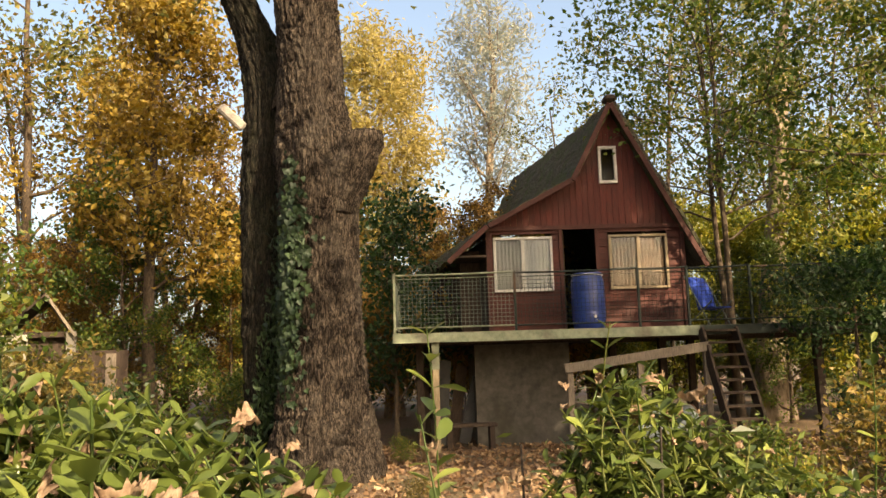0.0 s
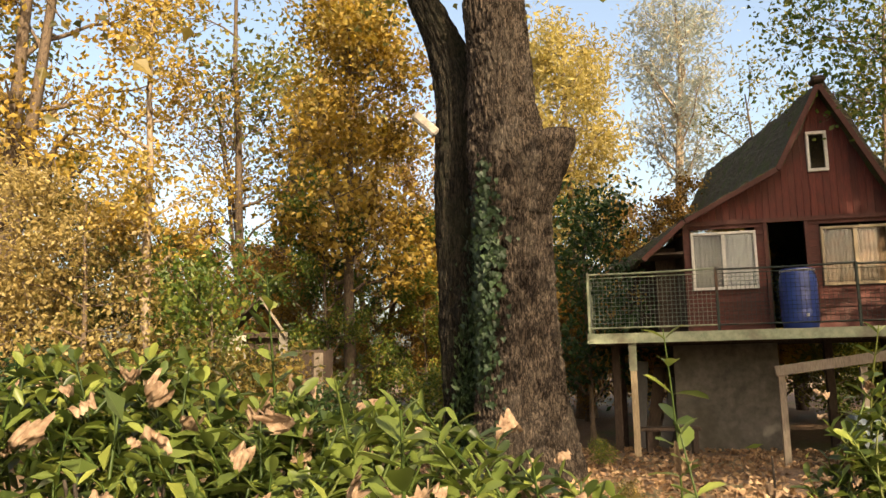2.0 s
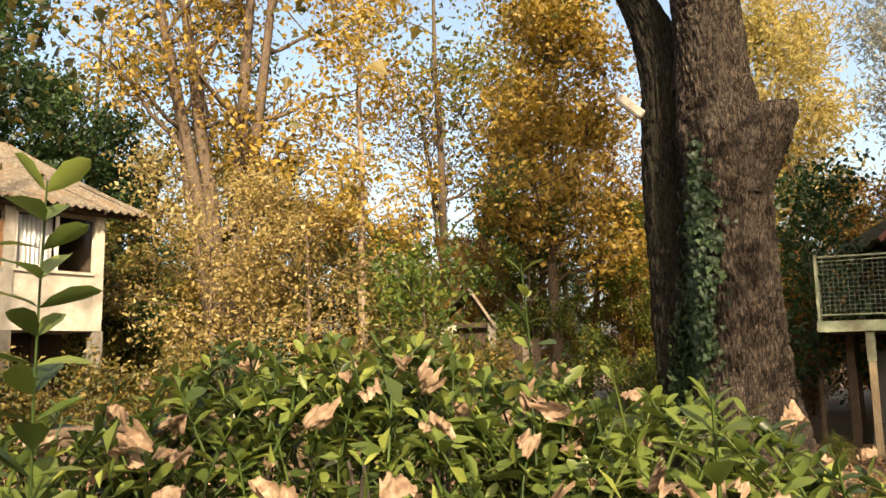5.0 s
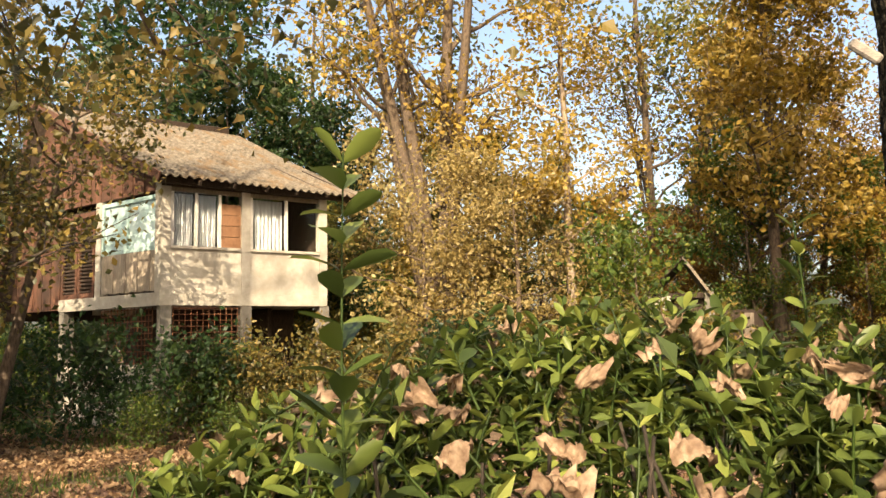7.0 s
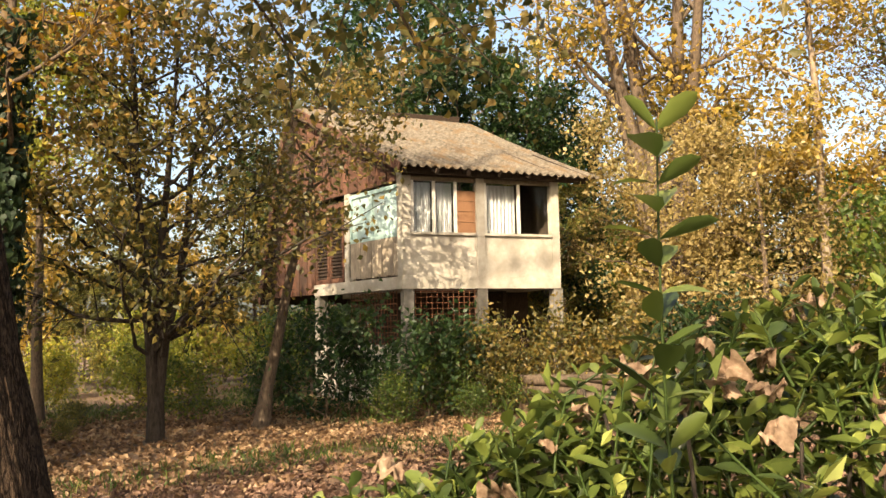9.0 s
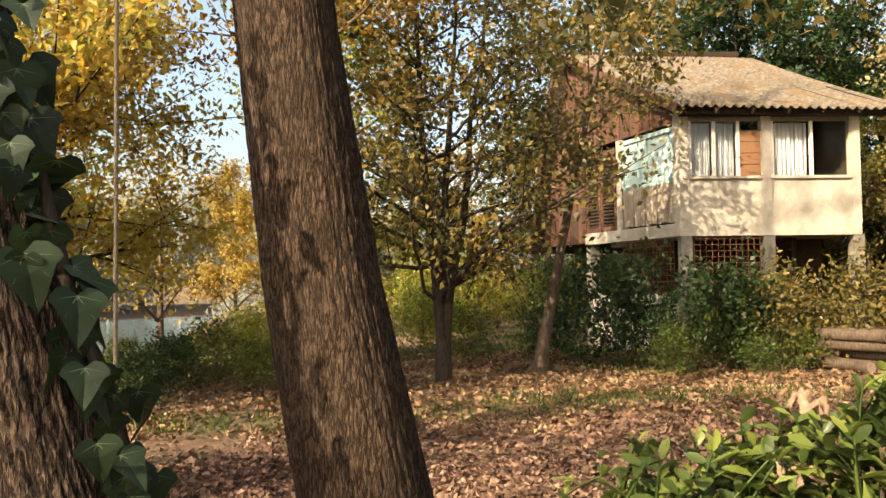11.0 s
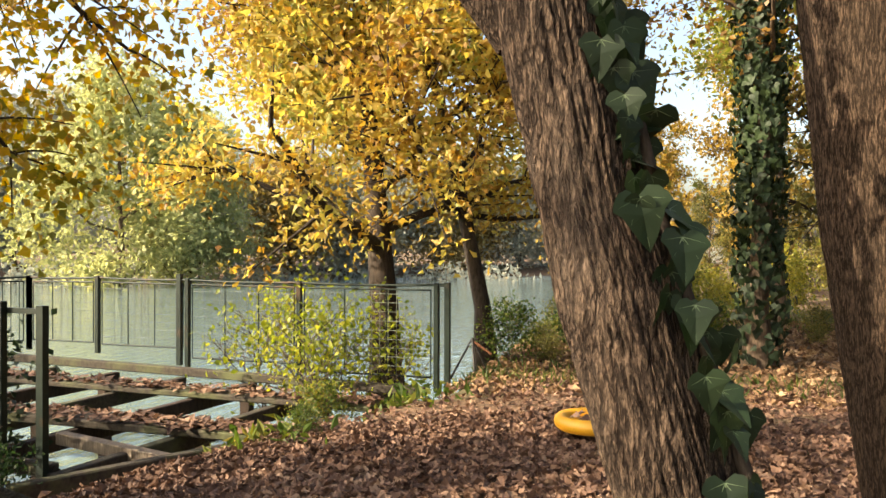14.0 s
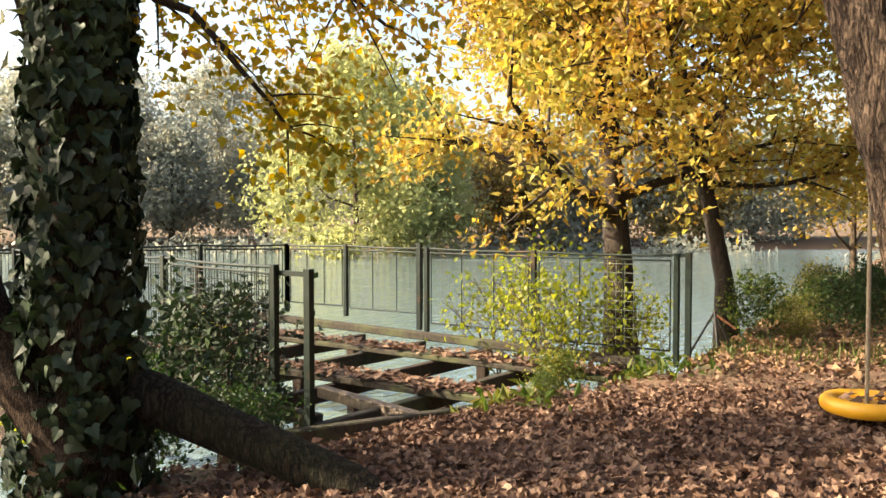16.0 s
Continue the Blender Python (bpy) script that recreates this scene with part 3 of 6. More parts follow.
slab("soffit", (-2.55, -0.3, 3.52), (-1.9, 0.6, 3.56), DARK_WOOD, house)


def window(parent, u0, u1, z0, z1, v, panes, frame_mat, w=0.05, name="window"):
    """A framed window with its panes, each with what hangs behind it."""
    win = new(name)
    win.parent = parent
    win.location = (u0, v, z0)
    W, H = u1 - u0, z1 - z0
    for lo, hi in (((0, -0.05, 0), (W, 0.02, w)), ((0, -0.05, H - w), (W, 0.02, H)), ((0, -0.05, w), (w, 0.02, H - w)), ((W - w, -0.05, w), (W, 0.02, H - w))):
        slab("window_frame", lo, hi, frame_mat, win, bevel=0.006)
    for k in range(1, len(panes)):
        c = w + (W - 2 * w) * k / len(panes)
        slab("mullion", (c - w * 0.6, -0.045, w), (c + w * 0.6, 0.02, H - w), frame_mat, win)
    for k, cloth in enumerate(panes):
        a, b = w + (W - 2 * w) * k / len(panes), w + (W - 2 * w) * (k + 1) / len(panes)
        slab("pane", (a + 0.005, -0.012, w), (b - 0.005, -0.008, H - w), GLASS, win).visible_shadow = False
        if cloth:
            bm = bmesh.new()
            m_, g = 24, []
            for q_ in range(m_ + 1):
                x = a + (b - a) * q_ / m_
                d = 0.012 * math.sin(q_ * 1.9 + k) + 0.006 * math.sin(q_ * 4.3)
                g.append((bm.verts.new((x, 0.018 + d, w * 0.4)), bm.verts.new((x, 0.018 + d * 0.7, H - w * 0.4))))
            for q_ in range(m_):
                bm.faces.new((g[q_][0], g[q_ + 1][0], g[q_ + 1][1], g[q_][1]))
            part("curtain", bm, cloth, win, smooth=True)
    return win


window(house, -1.74, -0.60, 2.86, 3.92, -0.03, [GREY_CLOTH, PALE_CLOTH], WHITE_FRAME)
window(house, 0.49, 1.63, 2.86, 3.92, -0.03, [TAN_CLOTH, TAN_CLOTH], BARE_WOOD)
window(house, 0.38, 0.74, 4.94, 5.68, -0.03, [None], WHITE_FRAME, 0.055)
# Dark sheet behind the attic pane, standing in for the unlit room.
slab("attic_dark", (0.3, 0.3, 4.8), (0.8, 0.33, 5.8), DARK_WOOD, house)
for u in (-0.46, 0.24):
    slab("door_jamb", (u, -0.05, FLOOR), (u + 0.06, 0.04, 4.07), RED_TRIM, house)
door = slab("door", (-0.40, 0.05, FLOOR), (-0.36, 0.68, 4.03), DARK_WOOD, house, "dark door standing open inwards")

# the raised deck with its posts, beams and rails
deck = thing("deck", RED, "raised timber deck with pale green edge boards on posts", "deck")
DF, DT = -1.50, FLOOR - 0.01
for k in range(24):
    v = DF + 0.02 + k * 0.145
    slab("plank", (-3.58, v, DT - 0.04), (5.3, v + 0.135, DT), GREY_WOOD, deck)
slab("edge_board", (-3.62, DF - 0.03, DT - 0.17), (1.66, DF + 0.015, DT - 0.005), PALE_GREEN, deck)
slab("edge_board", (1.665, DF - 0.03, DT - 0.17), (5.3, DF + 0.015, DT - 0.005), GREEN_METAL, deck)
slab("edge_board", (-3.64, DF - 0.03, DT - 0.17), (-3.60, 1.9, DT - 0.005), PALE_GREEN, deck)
for v in (-1.3, 0.1, 1.6):
    slab("joist", (-3.5, v, DT - 0.2), (5.2, v + 0.09, DT - 0.045), DARK_WOOD, deck)
for u, v, mt in ((-3.2, -0.5, DARK_WOOD), (-3.1, 1.2, DARK_WOOD), (0.55, 0.4, DARK_WOOD), (1.35, -0.2, DARK_WOOD), (3.75, -1.35, DARK_WOOD), (4.9, -1.2, DARK_WOOD), (2.4, 1.4, DARK_WOOD)):
    slab("post", (u - 0.07, v - 0.07, -0.1), (u + 0.07, v + 0.07, DT - 0.18), mt, deck, bevel=0.01)
slab("post", (-2.97, -1.44, -0.05), (-2.86, -1.33, 1.45), BARE_WOOD, deck, "bare yellow wooden post", 0.008)
slab("post_head", (-2.98, -1.45, 1.45), (-2.85, -1.32, DT - 0.17), PALE_GREEN, deck)
for u, v in ((-0.55, 0.15),):
    slab("concrete_wall", (-2.16, 0.1, -0.1), (-0.35, 0.3, DT - 0.2), SHADED_CONCRETE, deck, "bare grey concrete wall under the deck")
    slab("concrete_wall", (-2.16, 0.3, -0.1), (-1.96, 3.0, DT - 0.2), SHADED_CONCRETE, deck)


def mesh_panel(name, parent, p0, p1, z0, z1, step, mat, r=0.004):
    """Wires of a fence panel, upright and level, as one net."""
    p0, p1 = np.array(p0, float), np.array(p1, float)
    L = np.linalg.norm(p1 - p0)
    paths = []
    for k in range(1, int(L / step)):
        c = p0 + (p1 - p0) * k * step / L
        paths.append((np.array([[*c, z0], [*c, z1]]), (r, r)))
    for k in range(int((z1 - z0) / step) + 1):
        zz = min(z0 + k * step, z1)
        a, b = np.array([*p0, zz]), np.array([*p1, zz])
        paths.append((np.stack([a, (a + b) / 2 + np.array([0, 0, 0.006 * math.sin(k)]), b]), (r, r, r)))
    v, f = tubes(paths, 4)
    return child(name, mesh_np(name, v, f, mat), parent)


def rod(name, p0, p1, r, mat, parent, label="", sides=8, sag=0.0):
    p0, p1 = np.array(p0, float), np.array(p1, float)
    t = np.linspace(0, 1, 7)[:, None]
    p = p0 + (p1 - p0) * t
    p[:, 2] -= sag * np.sin(np.pi * t[:, 0])
    v, f = tubes([(p, np.full(7, r))], sides)
    return child(name, mesh_np(name, v, f, mat, True), parent, label)


rail = thing("railing", RED, "green steel railing with square wire mesh along the deck", "railing")
RU = [-3.6, -1.51, 0.64, 1.50, 2.6, 3.86, 5.2]
for k, u in enumerate(RU):
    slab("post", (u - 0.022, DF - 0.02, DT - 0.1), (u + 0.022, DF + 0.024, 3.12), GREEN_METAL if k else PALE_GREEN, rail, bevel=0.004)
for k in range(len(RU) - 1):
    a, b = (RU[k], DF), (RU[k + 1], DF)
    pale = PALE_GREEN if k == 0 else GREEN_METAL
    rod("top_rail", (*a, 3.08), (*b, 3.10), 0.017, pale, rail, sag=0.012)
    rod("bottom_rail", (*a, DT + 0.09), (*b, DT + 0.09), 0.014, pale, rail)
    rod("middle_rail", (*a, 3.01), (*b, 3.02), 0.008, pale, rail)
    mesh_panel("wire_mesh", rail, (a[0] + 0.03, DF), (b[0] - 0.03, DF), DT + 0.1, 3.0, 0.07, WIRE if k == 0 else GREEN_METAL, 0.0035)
for v in (0.2, 1.9):
    slab("post", (-3.622, v - 0.02, DT - 0.1), (-3.578, v + 0.02, 3.1), PALE_GREEN, rail)
rod("top_rail", (-3.6, DF, 3.08), (-3.6, 1.9, 3.08), 0.017, PALE_GREEN, rail)
rod("bottom_rail", (-3.6, DF, DT + 0.09), (-3.6, 1.9, DT + 0.09), 0.014, PALE_GREEN, rail)
mesh_panel("wire_mesh", rail, (-3.6, DF + 0.02), (-3.6, 1.88), DT + 0.1, 3.0, 0.07, WIRE, 0.0035)


def lathe(bm, profile, seg=28, m=None):
    """A turned body from (radius, height) pairs."""
    rings = []
    for r, z in profile:
        rings.append([bm.verts.new((m or Matrix()) @ Vector((r * math.cos(2 * math.pi * s / seg), r * math.sin(2 * math.pi * s / seg), z))) for s in range(seg)])
    for a, b in zip(rings, rings[1:]):
        for s in range(seg):
            bm.faces.new((a[s], a[(s + 1) % seg], b[(s + 1) % seg], b[s]))
    bm.faces.new(rings[0][::-1])
    bm.faces.new(rings[-1])
    return bm


barrel = thing("barrel", RED @ pose(-0.09, -0.72, DT), "blue plastic barrel with a white-rimmed lid on the deck", "barrel")
part("body", lathe(bmesh.new(), [(0.25, 0), (0.275, 0.03), (0.30, 0.16), (0.305, 0.3), (0.298, 0.33), (0.305, 0.36), (0.305, 0.66), (0.298, 0.69), (0.305, 0.72), (0.30, 0.86), (0.27, 0.97), (0.262, 0.985)]), BLUE_PLASTIC, barrel, smooth=True)
part("lid", lathe(bmesh.new(), [(0.272, 0.985), (0.28, 0.99), (0.28, 1.02), (0.26, 1.03), (0.24, 1.02)]), BLUE_PLASTIC, barrel, smooth=True)
part("lid_ring", lathe(bmesh.new(), [(0.283, 0.975), (0.288, 0.98), (0.288, 1.0), (0.283, 1.005)]), WHITE_FRAME, barrel, "pale clamp ring")
slab("tap", (0.03, -0.35, 0.2), (0.07, -0.29, 0.25), WHITE_FRAME, barrel)

chair = thing("deck_chair", RED @ pose(1.98, -0.85, DT, 0, 0, 20), "folding chair with bright blue canvas on the deck", "chair")
bm = bmesh.new()
g = []
for r in range(9):
    f = r / 8
    g.append([bm.verts.new((-0.2 + 0.4 * c / 4, -0.1 + 0.3 * f - 0.06 * math.sin(math.pi * f), 0.28 + 0.62 * f + 0.01 * math.sin(c))) for c in range(5)])
for r in range(8):
    for c in range(4):
        bm.faces.new((g[r][c], g[r][c + 1], g[r + 1][c + 1], g[r + 1][c]))
cv = part("backrest", bm, BLUE_CLOTH, chair, smooth=True)
cv.modifiers.new("thick", "SOLIDIFY").thickness = 0.012
slab("seat", (-0.2, -0.5, 0.30), (0.2, -0.1, 0.32), BLUE_CLOTH, chair)
for s in (-0.22, 0.22):
    rod("back_leg", (s, -0.42, 0.0), (s, 0.22, 0.93), 0.012, WIRE, chair)
    rod("front_leg", (s, 0.25, 0.0), (s, -0.5, 0.42), 0.012, WIRE, chair)

# below the deck
hr = thing("handrail", RED, "weathered sloping timber handrail beside the steps", "handrail")
stick("rail_beam", (-0.75, -1.75, 1.40), (1.75, -1.75, 1.72), 0.06, 0.16, GREY_WOOD, hr)
for u, h in ((-0.65, 1.33), (0.55, 1.45), (1.68, 1.62)):
    slab("post", (u - 0.05, -1.72, -0.1), (u + 0.05, -1.63, h), GREY_WOOD, hr)
stick("brace", (0.5, -1.7, 0.55), (1.7, -1.7, 1.05), 0.04, 0.09, GREY_WOOD, hr)
stairs = thing("stairs", RED, "dark open wooden stairs up to the deck", "stairs")
for s in (1.66, 2.24):
    stick("stringer", (s + 0.14, -2.45, 0.0), (s, -1.55, DT - 0.08), 0.05, 0.2, DARK_WOOD, stairs)
for k in range(10):
    f = (k + 0.5) / 10
    slab("tread", (1.68 + 0.14 * (1 - f), -2.45 + 0.9 * f - 0.11, DT * f - 0.02), (2.23 + 0.14 * (1 - f), -2.45 + 0.9 * f + 0.11, DT * f + 0.02), DARK_WOOD, stairs)
tank = thing("tank", RED @ pose(0.62, -2.3, 0.0, 0, 0, 8), "old blue-grey metal drum lying on its side with a rusty end", "tank")
part("drum", lathe(bmesh.new(), [(0.3, 0), (0.36, 0.01), (0.38, 0.06), (0.385, 0.5), (0.39, 0.52), (0.385, 0.54), (0.38, 1.05)], 28, pose(-0.5, 0, 0.40, 0, 90, 0)), TANK_METAL, tank, smooth=True)
part("rusty_end", lathe(bmesh.new(), [(0.385, 1.05), (0.39, 1.07), (0.36, 1.08), (0.34, 1.06)], 28, pose(-0.5, 0, 0.40, 0, 90, 0)), RUST, tank, "rust-brown drum end")
# Boards and bench take dark colours that hold the deck's shade.
for k, (u, v, a, h) in enumerate(((-2.85, 0.3, 5, 1.6), (-2.62, 0.5, 9, 1.5), (-2.4, 0.4, 14, 1.3))):
    bd = thing("leaning_board", RED @ pose(u, v, 0.02, -6, a, 0), "old board leaning under the deck, darkened for the shade there", "board", "boards under the deck")
    slab("board", (-0.11, -0.015, 0), (0.11, 0.015, h), DARK_TARP if k != 1 else DARK_WOOD, bd)
bench = thing("bench", RED @ pose(-2.35, -0.75, 0, 0, 0, 5), "rough wooden bench darkened for the shade under the deck", "bench")
slab("seat", (-0.5, -0.16, 0.42), (0.5, 0.16, 0.48), DARK_WOOD, bench, bevel=0.01)
for s in (-0.4, 0.36):
    slab("leg", (s, -0.12, -0.05), (s + 0.09, 0.12, 0.42), DARK_WOOD, bench)

# ---- cream house on concrete posts ----
CW = Vector((0.156, 0.988, 0))   # along the long wall
CG = Vector((-0.988, -0.156, 0))  # along the gable wall
OUT_L, OUT_G = Vector((0.988, -0.156, 0)), Vector((0.156, -0.988, 0))
CREAM = Matrix.Translation((-14.34, 6.49, 0))
hut = thing("stilt_house", CREAM, "weathered cream house raised on concrete posts with a corrugated roof", "house")
LW, LG, SZ, EZ = 3.3, 5.7, 2.28, 4.72


def wall_box(name, along, out, a0, a1, z0, z1, o0, o1, mat, label="", parent=None):
    bm = bmesh.new()
    c = [along * a + out * o + Vector((0, 0, z)) for z in (z0, z1) for a, o in ((a0, o0), (a1, o0), (a1, o1), (a0, o1))]
    v = [bm.verts.new(p) for p in c]
    for f in ((0, 1, 2, 3), (7, 6, 5, 4), (0, 4, 5, 1), (1, 5, 6, 2), (2, 6, 7, 3), (3, 7, 4, 0)):
        bm.faces.new([v[k] for k in f])
    bmesh.ops.recalc_face_normals(bm, faces=bm.faces)
    return part(name, bm, mat, parent or hut, label)


# long wall: slab edge, parapet panels, pillars, windows
wall_box("slab_edge", CW, OUT_L, -0.05, LW, SZ - 0.02, SZ + 0.20, -5.0, 0.05, PLASTER)
for a0, a1 in ((0.14, 1.50), (1.66, 3.2)):
    wall_box("wall_panel", CW, OUT_L, a0, a1, SZ + 0.2, 3.30, -0.12, 0.0, PLASTER, "cream plaster panel below the windows")
for a in (-0.02, 1.5, 3.15):
    wall_box("pillar", CW, OUT_L, a, a + 0.17, SZ + 0.2, EZ - 0.28, -0.14, 0.03, PLASTER)
    wall_box("post", CW, OUT_L, a, a + 0.2, -0.1, SZ - 0.02, -0.18, 0.03, CONCRETE, "square concrete post")
wall_box("header", CW, OUT_L, -0.02, LW, EZ - 0.28, EZ - 0.05, -0.12, 0.04, DARK_WOOD)
for a0, a1, cloths in ((0.16, 1.5, ["cloth", "cloth", "orange"]), (1.68, 3.15, ["cloth", "dark"])):
    win = new("window")
    win.parent = hut
    n = len(cloths)
    wall_box("sill", CW, OUT_L, a0 - 0.02, a1, 3.30, 3.35, -0.12, 0.05, PLASTER, parent=win)
    wall_box("window_frame", CW, OUT_L, a0, a1, EZ - 0.36, EZ - 0.28, -0.08, -0.02, GREY_WOOD, parent=win)
    for k, cl in enumerate(cloths):
        b0, b1 = a0 + (a1 - a0) * k / n, a0 + (a1 - a0) * (k + 1) / n
        wall_box("mullion", CW, OUT_L, b0, b0 + 0.055, 3.35, EZ - 0.36, -0.08, -0.015, WHITE_FRAME, parent=win)
        if cl == "orange":
            for s in range(4):
                wall_box("boarding", CW, OUT_L, b0 + 0.06, b1, 3.36 + 0.21 * s, 3.56 + 0.21 * s, -0.06, -0.03, ORANGE_WOOD, parent=win)
        else:
            wall_box("pane", CW, OUT_L, b0 + 0.055, b1, 3.35, EZ - 0.36, -0.05, -0.045, GLASS, parent=win).visible_shadow = False
            if cl == "cloth":
                bm = bmesh.new()
                g = []
                for q_ in range(41):
                    a = b0 + 0.06 + (b1 - b0 - 0.08) * q_ / 40
                    o = -0.13 + 0.022 * math.sin(q_ * 1.3 + k) + 0.012 * math.sin(q_ * 3.1)
                    g.append([bm.verts.new(CW * a + OUT_L * o * w_ + Vector((0, 0, z_))) for z_, w_ in ((3.36, 1.15), (EZ - 0.38, 1.0))])
                for q_ in range(40):
                    bm.faces.new((g[q_][0], g[q_ + 1][0], g[q_ + 1][1], g[q_][1]))
                part("curtain", bm, PALE_CLOTH, win, "hanging off-white curtain", smooth=True)
# gable wall: teal window over a bleached panel, louvred shutters, russet boards
wall_box("slab_edge", CG, OUT_G, 0.0, 3.4, SZ - 0.02, SZ + 0.22, -0.1, 0.05, PLASTER)
wall_box("pillar", CG, OUT_G, 0.0, 0.17, SZ + 0.2, EZ - 0.1, -0.14, 0.03, PLASTER)
wall_box("pillar", CG, OUT_G, 1.93, 2.12, SZ + 0.2, 4.35, -0.14, 0.03, PLASTER)
wall_box("panel_back", CG, OUT_G, 0.2, 1.90, SZ + 0.25, 3.28, -0.08, -0.03, DARK_WOOD)
for k in range(13):
    b0 = 0.2 + 1.7 * k / 13
    wall_box("plank", CG, OUT_G, b0, b0 + 0.124, SZ + 0.25 + 0.01 * (k * 7 % 3), 3.28, -0.026, 0.012 + 0.006 * (k * 5 % 3), PANEL_WOOD)
tw = new("window")
tw.parent = hut
wall_box("pane", CG, OUT_G, 0.22, 1.06, 3.36, 4.22, -0.06, -0.02, TEAL_GLASS, "pale teal window covering", tw)
wall_box("pane", CG, OUT_G, 1.12, 1.88, 3.36, 4.22, -0.06, -0.02, TEAL_GLASS, "pale teal window covering", tw)
for a0, a1, z0, z1 in ((0.17, 1.93, 3.28, 3.36), (0.17, 1.93, 4.22, 4.30), (1.06, 1.12, 3.36, 4.22), (1.86, 1.93, 3.36, 4.22)):
    wall_box("window_frame", CG, OUT_G, a0, a1, z0, z1, -0.06, 0.02, TEAL_PAINT, parent=tw)
for s in range(2):
    sh = new("shutter")
    sh.parent = hut
    b0 = 2.16 + 0.62 * s
    for a0, a1, z0, z1 in ((b0, b0 + 0.07, 2.5, 4.2), (b0 + 0.52, b0 + 0.59, 2.5, 4.2), (b0 + 0.07, b0 + 0.52, 2.5, 2.6), (b0 + 0.07, b0 + 0.52, 4.1, 4.2)):
        wall_box("shutter_frame", CG, OUT_G, a0, a1, z0, z1, -0.02, 0.03, RUSSET_WOOD, parent=sh)
    for k in range(20):
        zz = 2.62 + 0.074 * k
        wall_box("slat", CG, OUT_G, b0 + 0.07, b0 + 0.52, zz, zz + 0.03, -0.02, 0.02, DARK_WOOD, parent=sh)
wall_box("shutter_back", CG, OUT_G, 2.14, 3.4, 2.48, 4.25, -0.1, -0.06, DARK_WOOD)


def cream_roof(b):
    return float(np.interp(b, [-0.35, 4.05, 4.8, 5.55], [4.55, 6.70, 4.6, 2.2]))


n = 30
for k in range(n):
    a, b = 5.4 * k / n, 5.4 * (k + 1) / n - 0.012
    lo = 4.36 if b < 3.42 else 2.3
    if b < 0.2:
        lo = 4.6
    ta, tb = cream_roof(a) - 0.08, cream_roof(b) - 0.08
    if min(ta, tb) < lo:
        continue
    bm = bmesh.new()
    o = 0.015 + 0.012 * (k % 2)
    cs = [CG * x + OUT_G * d + Vector((0, 0, z)) for d in (o, -0.06) for x, z in ((a, lo), (b, lo), (b, tb), (a, ta))]
    v = [bm.verts.new(p) for p in cs]
    for f in ((0, 1, 2, 3), (7, 6, 5, 4), (0, 4, 5, 1), (1, 5, 6, 2), (2, 6, 7, 3), (3, 7, 4, 0)):
        bm.faces.new([v[w] for w in f])
    bmesh.ops.recalc_face_normals(bm, faces=bm.faces)
    part("board", bm, RUSSET_WOOD, hut)
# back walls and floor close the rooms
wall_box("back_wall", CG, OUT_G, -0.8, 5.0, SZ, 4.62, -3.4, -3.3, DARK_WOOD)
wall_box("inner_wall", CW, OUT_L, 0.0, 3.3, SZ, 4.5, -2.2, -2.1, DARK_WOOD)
# corrugated roof sheets
bm = bmesh.new()
na, nb = 150, 10
g = []
for i in range(na + 1):
    for j in range(nb + 1):
        a = -0.35 + 4.3 * i / na
        b = -0.45 + 4.54 * j / nb
        z = cream_roof(b) + 0.03 * math.sin(a * 2 * math.pi / 0.17) - 0.08 * (a / 4) - 0.06 * math.sin(math.pi * j / nb) * (a / 4) + 0.02 * noise.noise((a, b, 0))
        if b < -0.35:
            z = 4.55 - (-0.35 - b) * 0.47 + 0.03 * math.sin(a * 2 * math.pi / 0.17) - 0.08 * (a / 4)
        g.append(bm.verts.new(CW * a + CG * b + Vector((0, 0, z + 0.06))))
for i in range(na):
    for j in range(nb):
        o = i * (nb + 1) + j
        bm.faces.new((g[o], g[o + nb + 1], g[o + nb + 2], g[o + 1]))
ob = part("roof", bm, ASBESTOS, hut, "grey corrugated cement roof littered with leaves", smooth=True)
ob.modifiers.new("thick", "SOLIDIFY").thickness = 0.012
for b0, z0, b1, z1 in ((4.0, 6.73, 4.85, 4.55), (4.85, 4.55, 5.6, 2.15)):
    bm = bmesh.new()
    c = [CW * a + CG * b + Vector((0, 0, z)) for a, b, z in ((-0.3, b0, z0), (3.9, b0, z0), (3.9, b1, z1), (-0.3, b1, z1))]
    bm.faces.new([bm.verts.new(p) for p in c])
    ob = part("roof", bm, DARK_WOOD, hut)
    ob.modifiers.new("thick", "SOLIDIFY").thickness = 0.06
c0 = [CG * b + CW * -0.33 + Vector((0, 0, cream_roof(b) - 0.03)) for b in (-0.45, 4.05, 4.8, 5.55)]
for p, q_ in zip(c0, c0[1:]):
    stick("barge_board", p, q_, 0.04, 0.17, RUSSET_WOOD, hut)
stick("eave_beam", CG * -0.2 + CW * -0.3 + Vector((0, 0, 4.52)), CG * -0.2 + CW * 3.8 + Vector((0, 0, 4.46)), 0.08, 0.12, DARK_WOOD, hut)
for k in range(7):
    a = -0.2 + 0.65 * k
    stick("rafter", CW * a + CG * -0.4 + Vector((0, 0, 4.47)), CW * a + CG * 1.2 + Vector((0, 0, 5.22)), 0.06, 0.1, DARK_WOOD, hut)
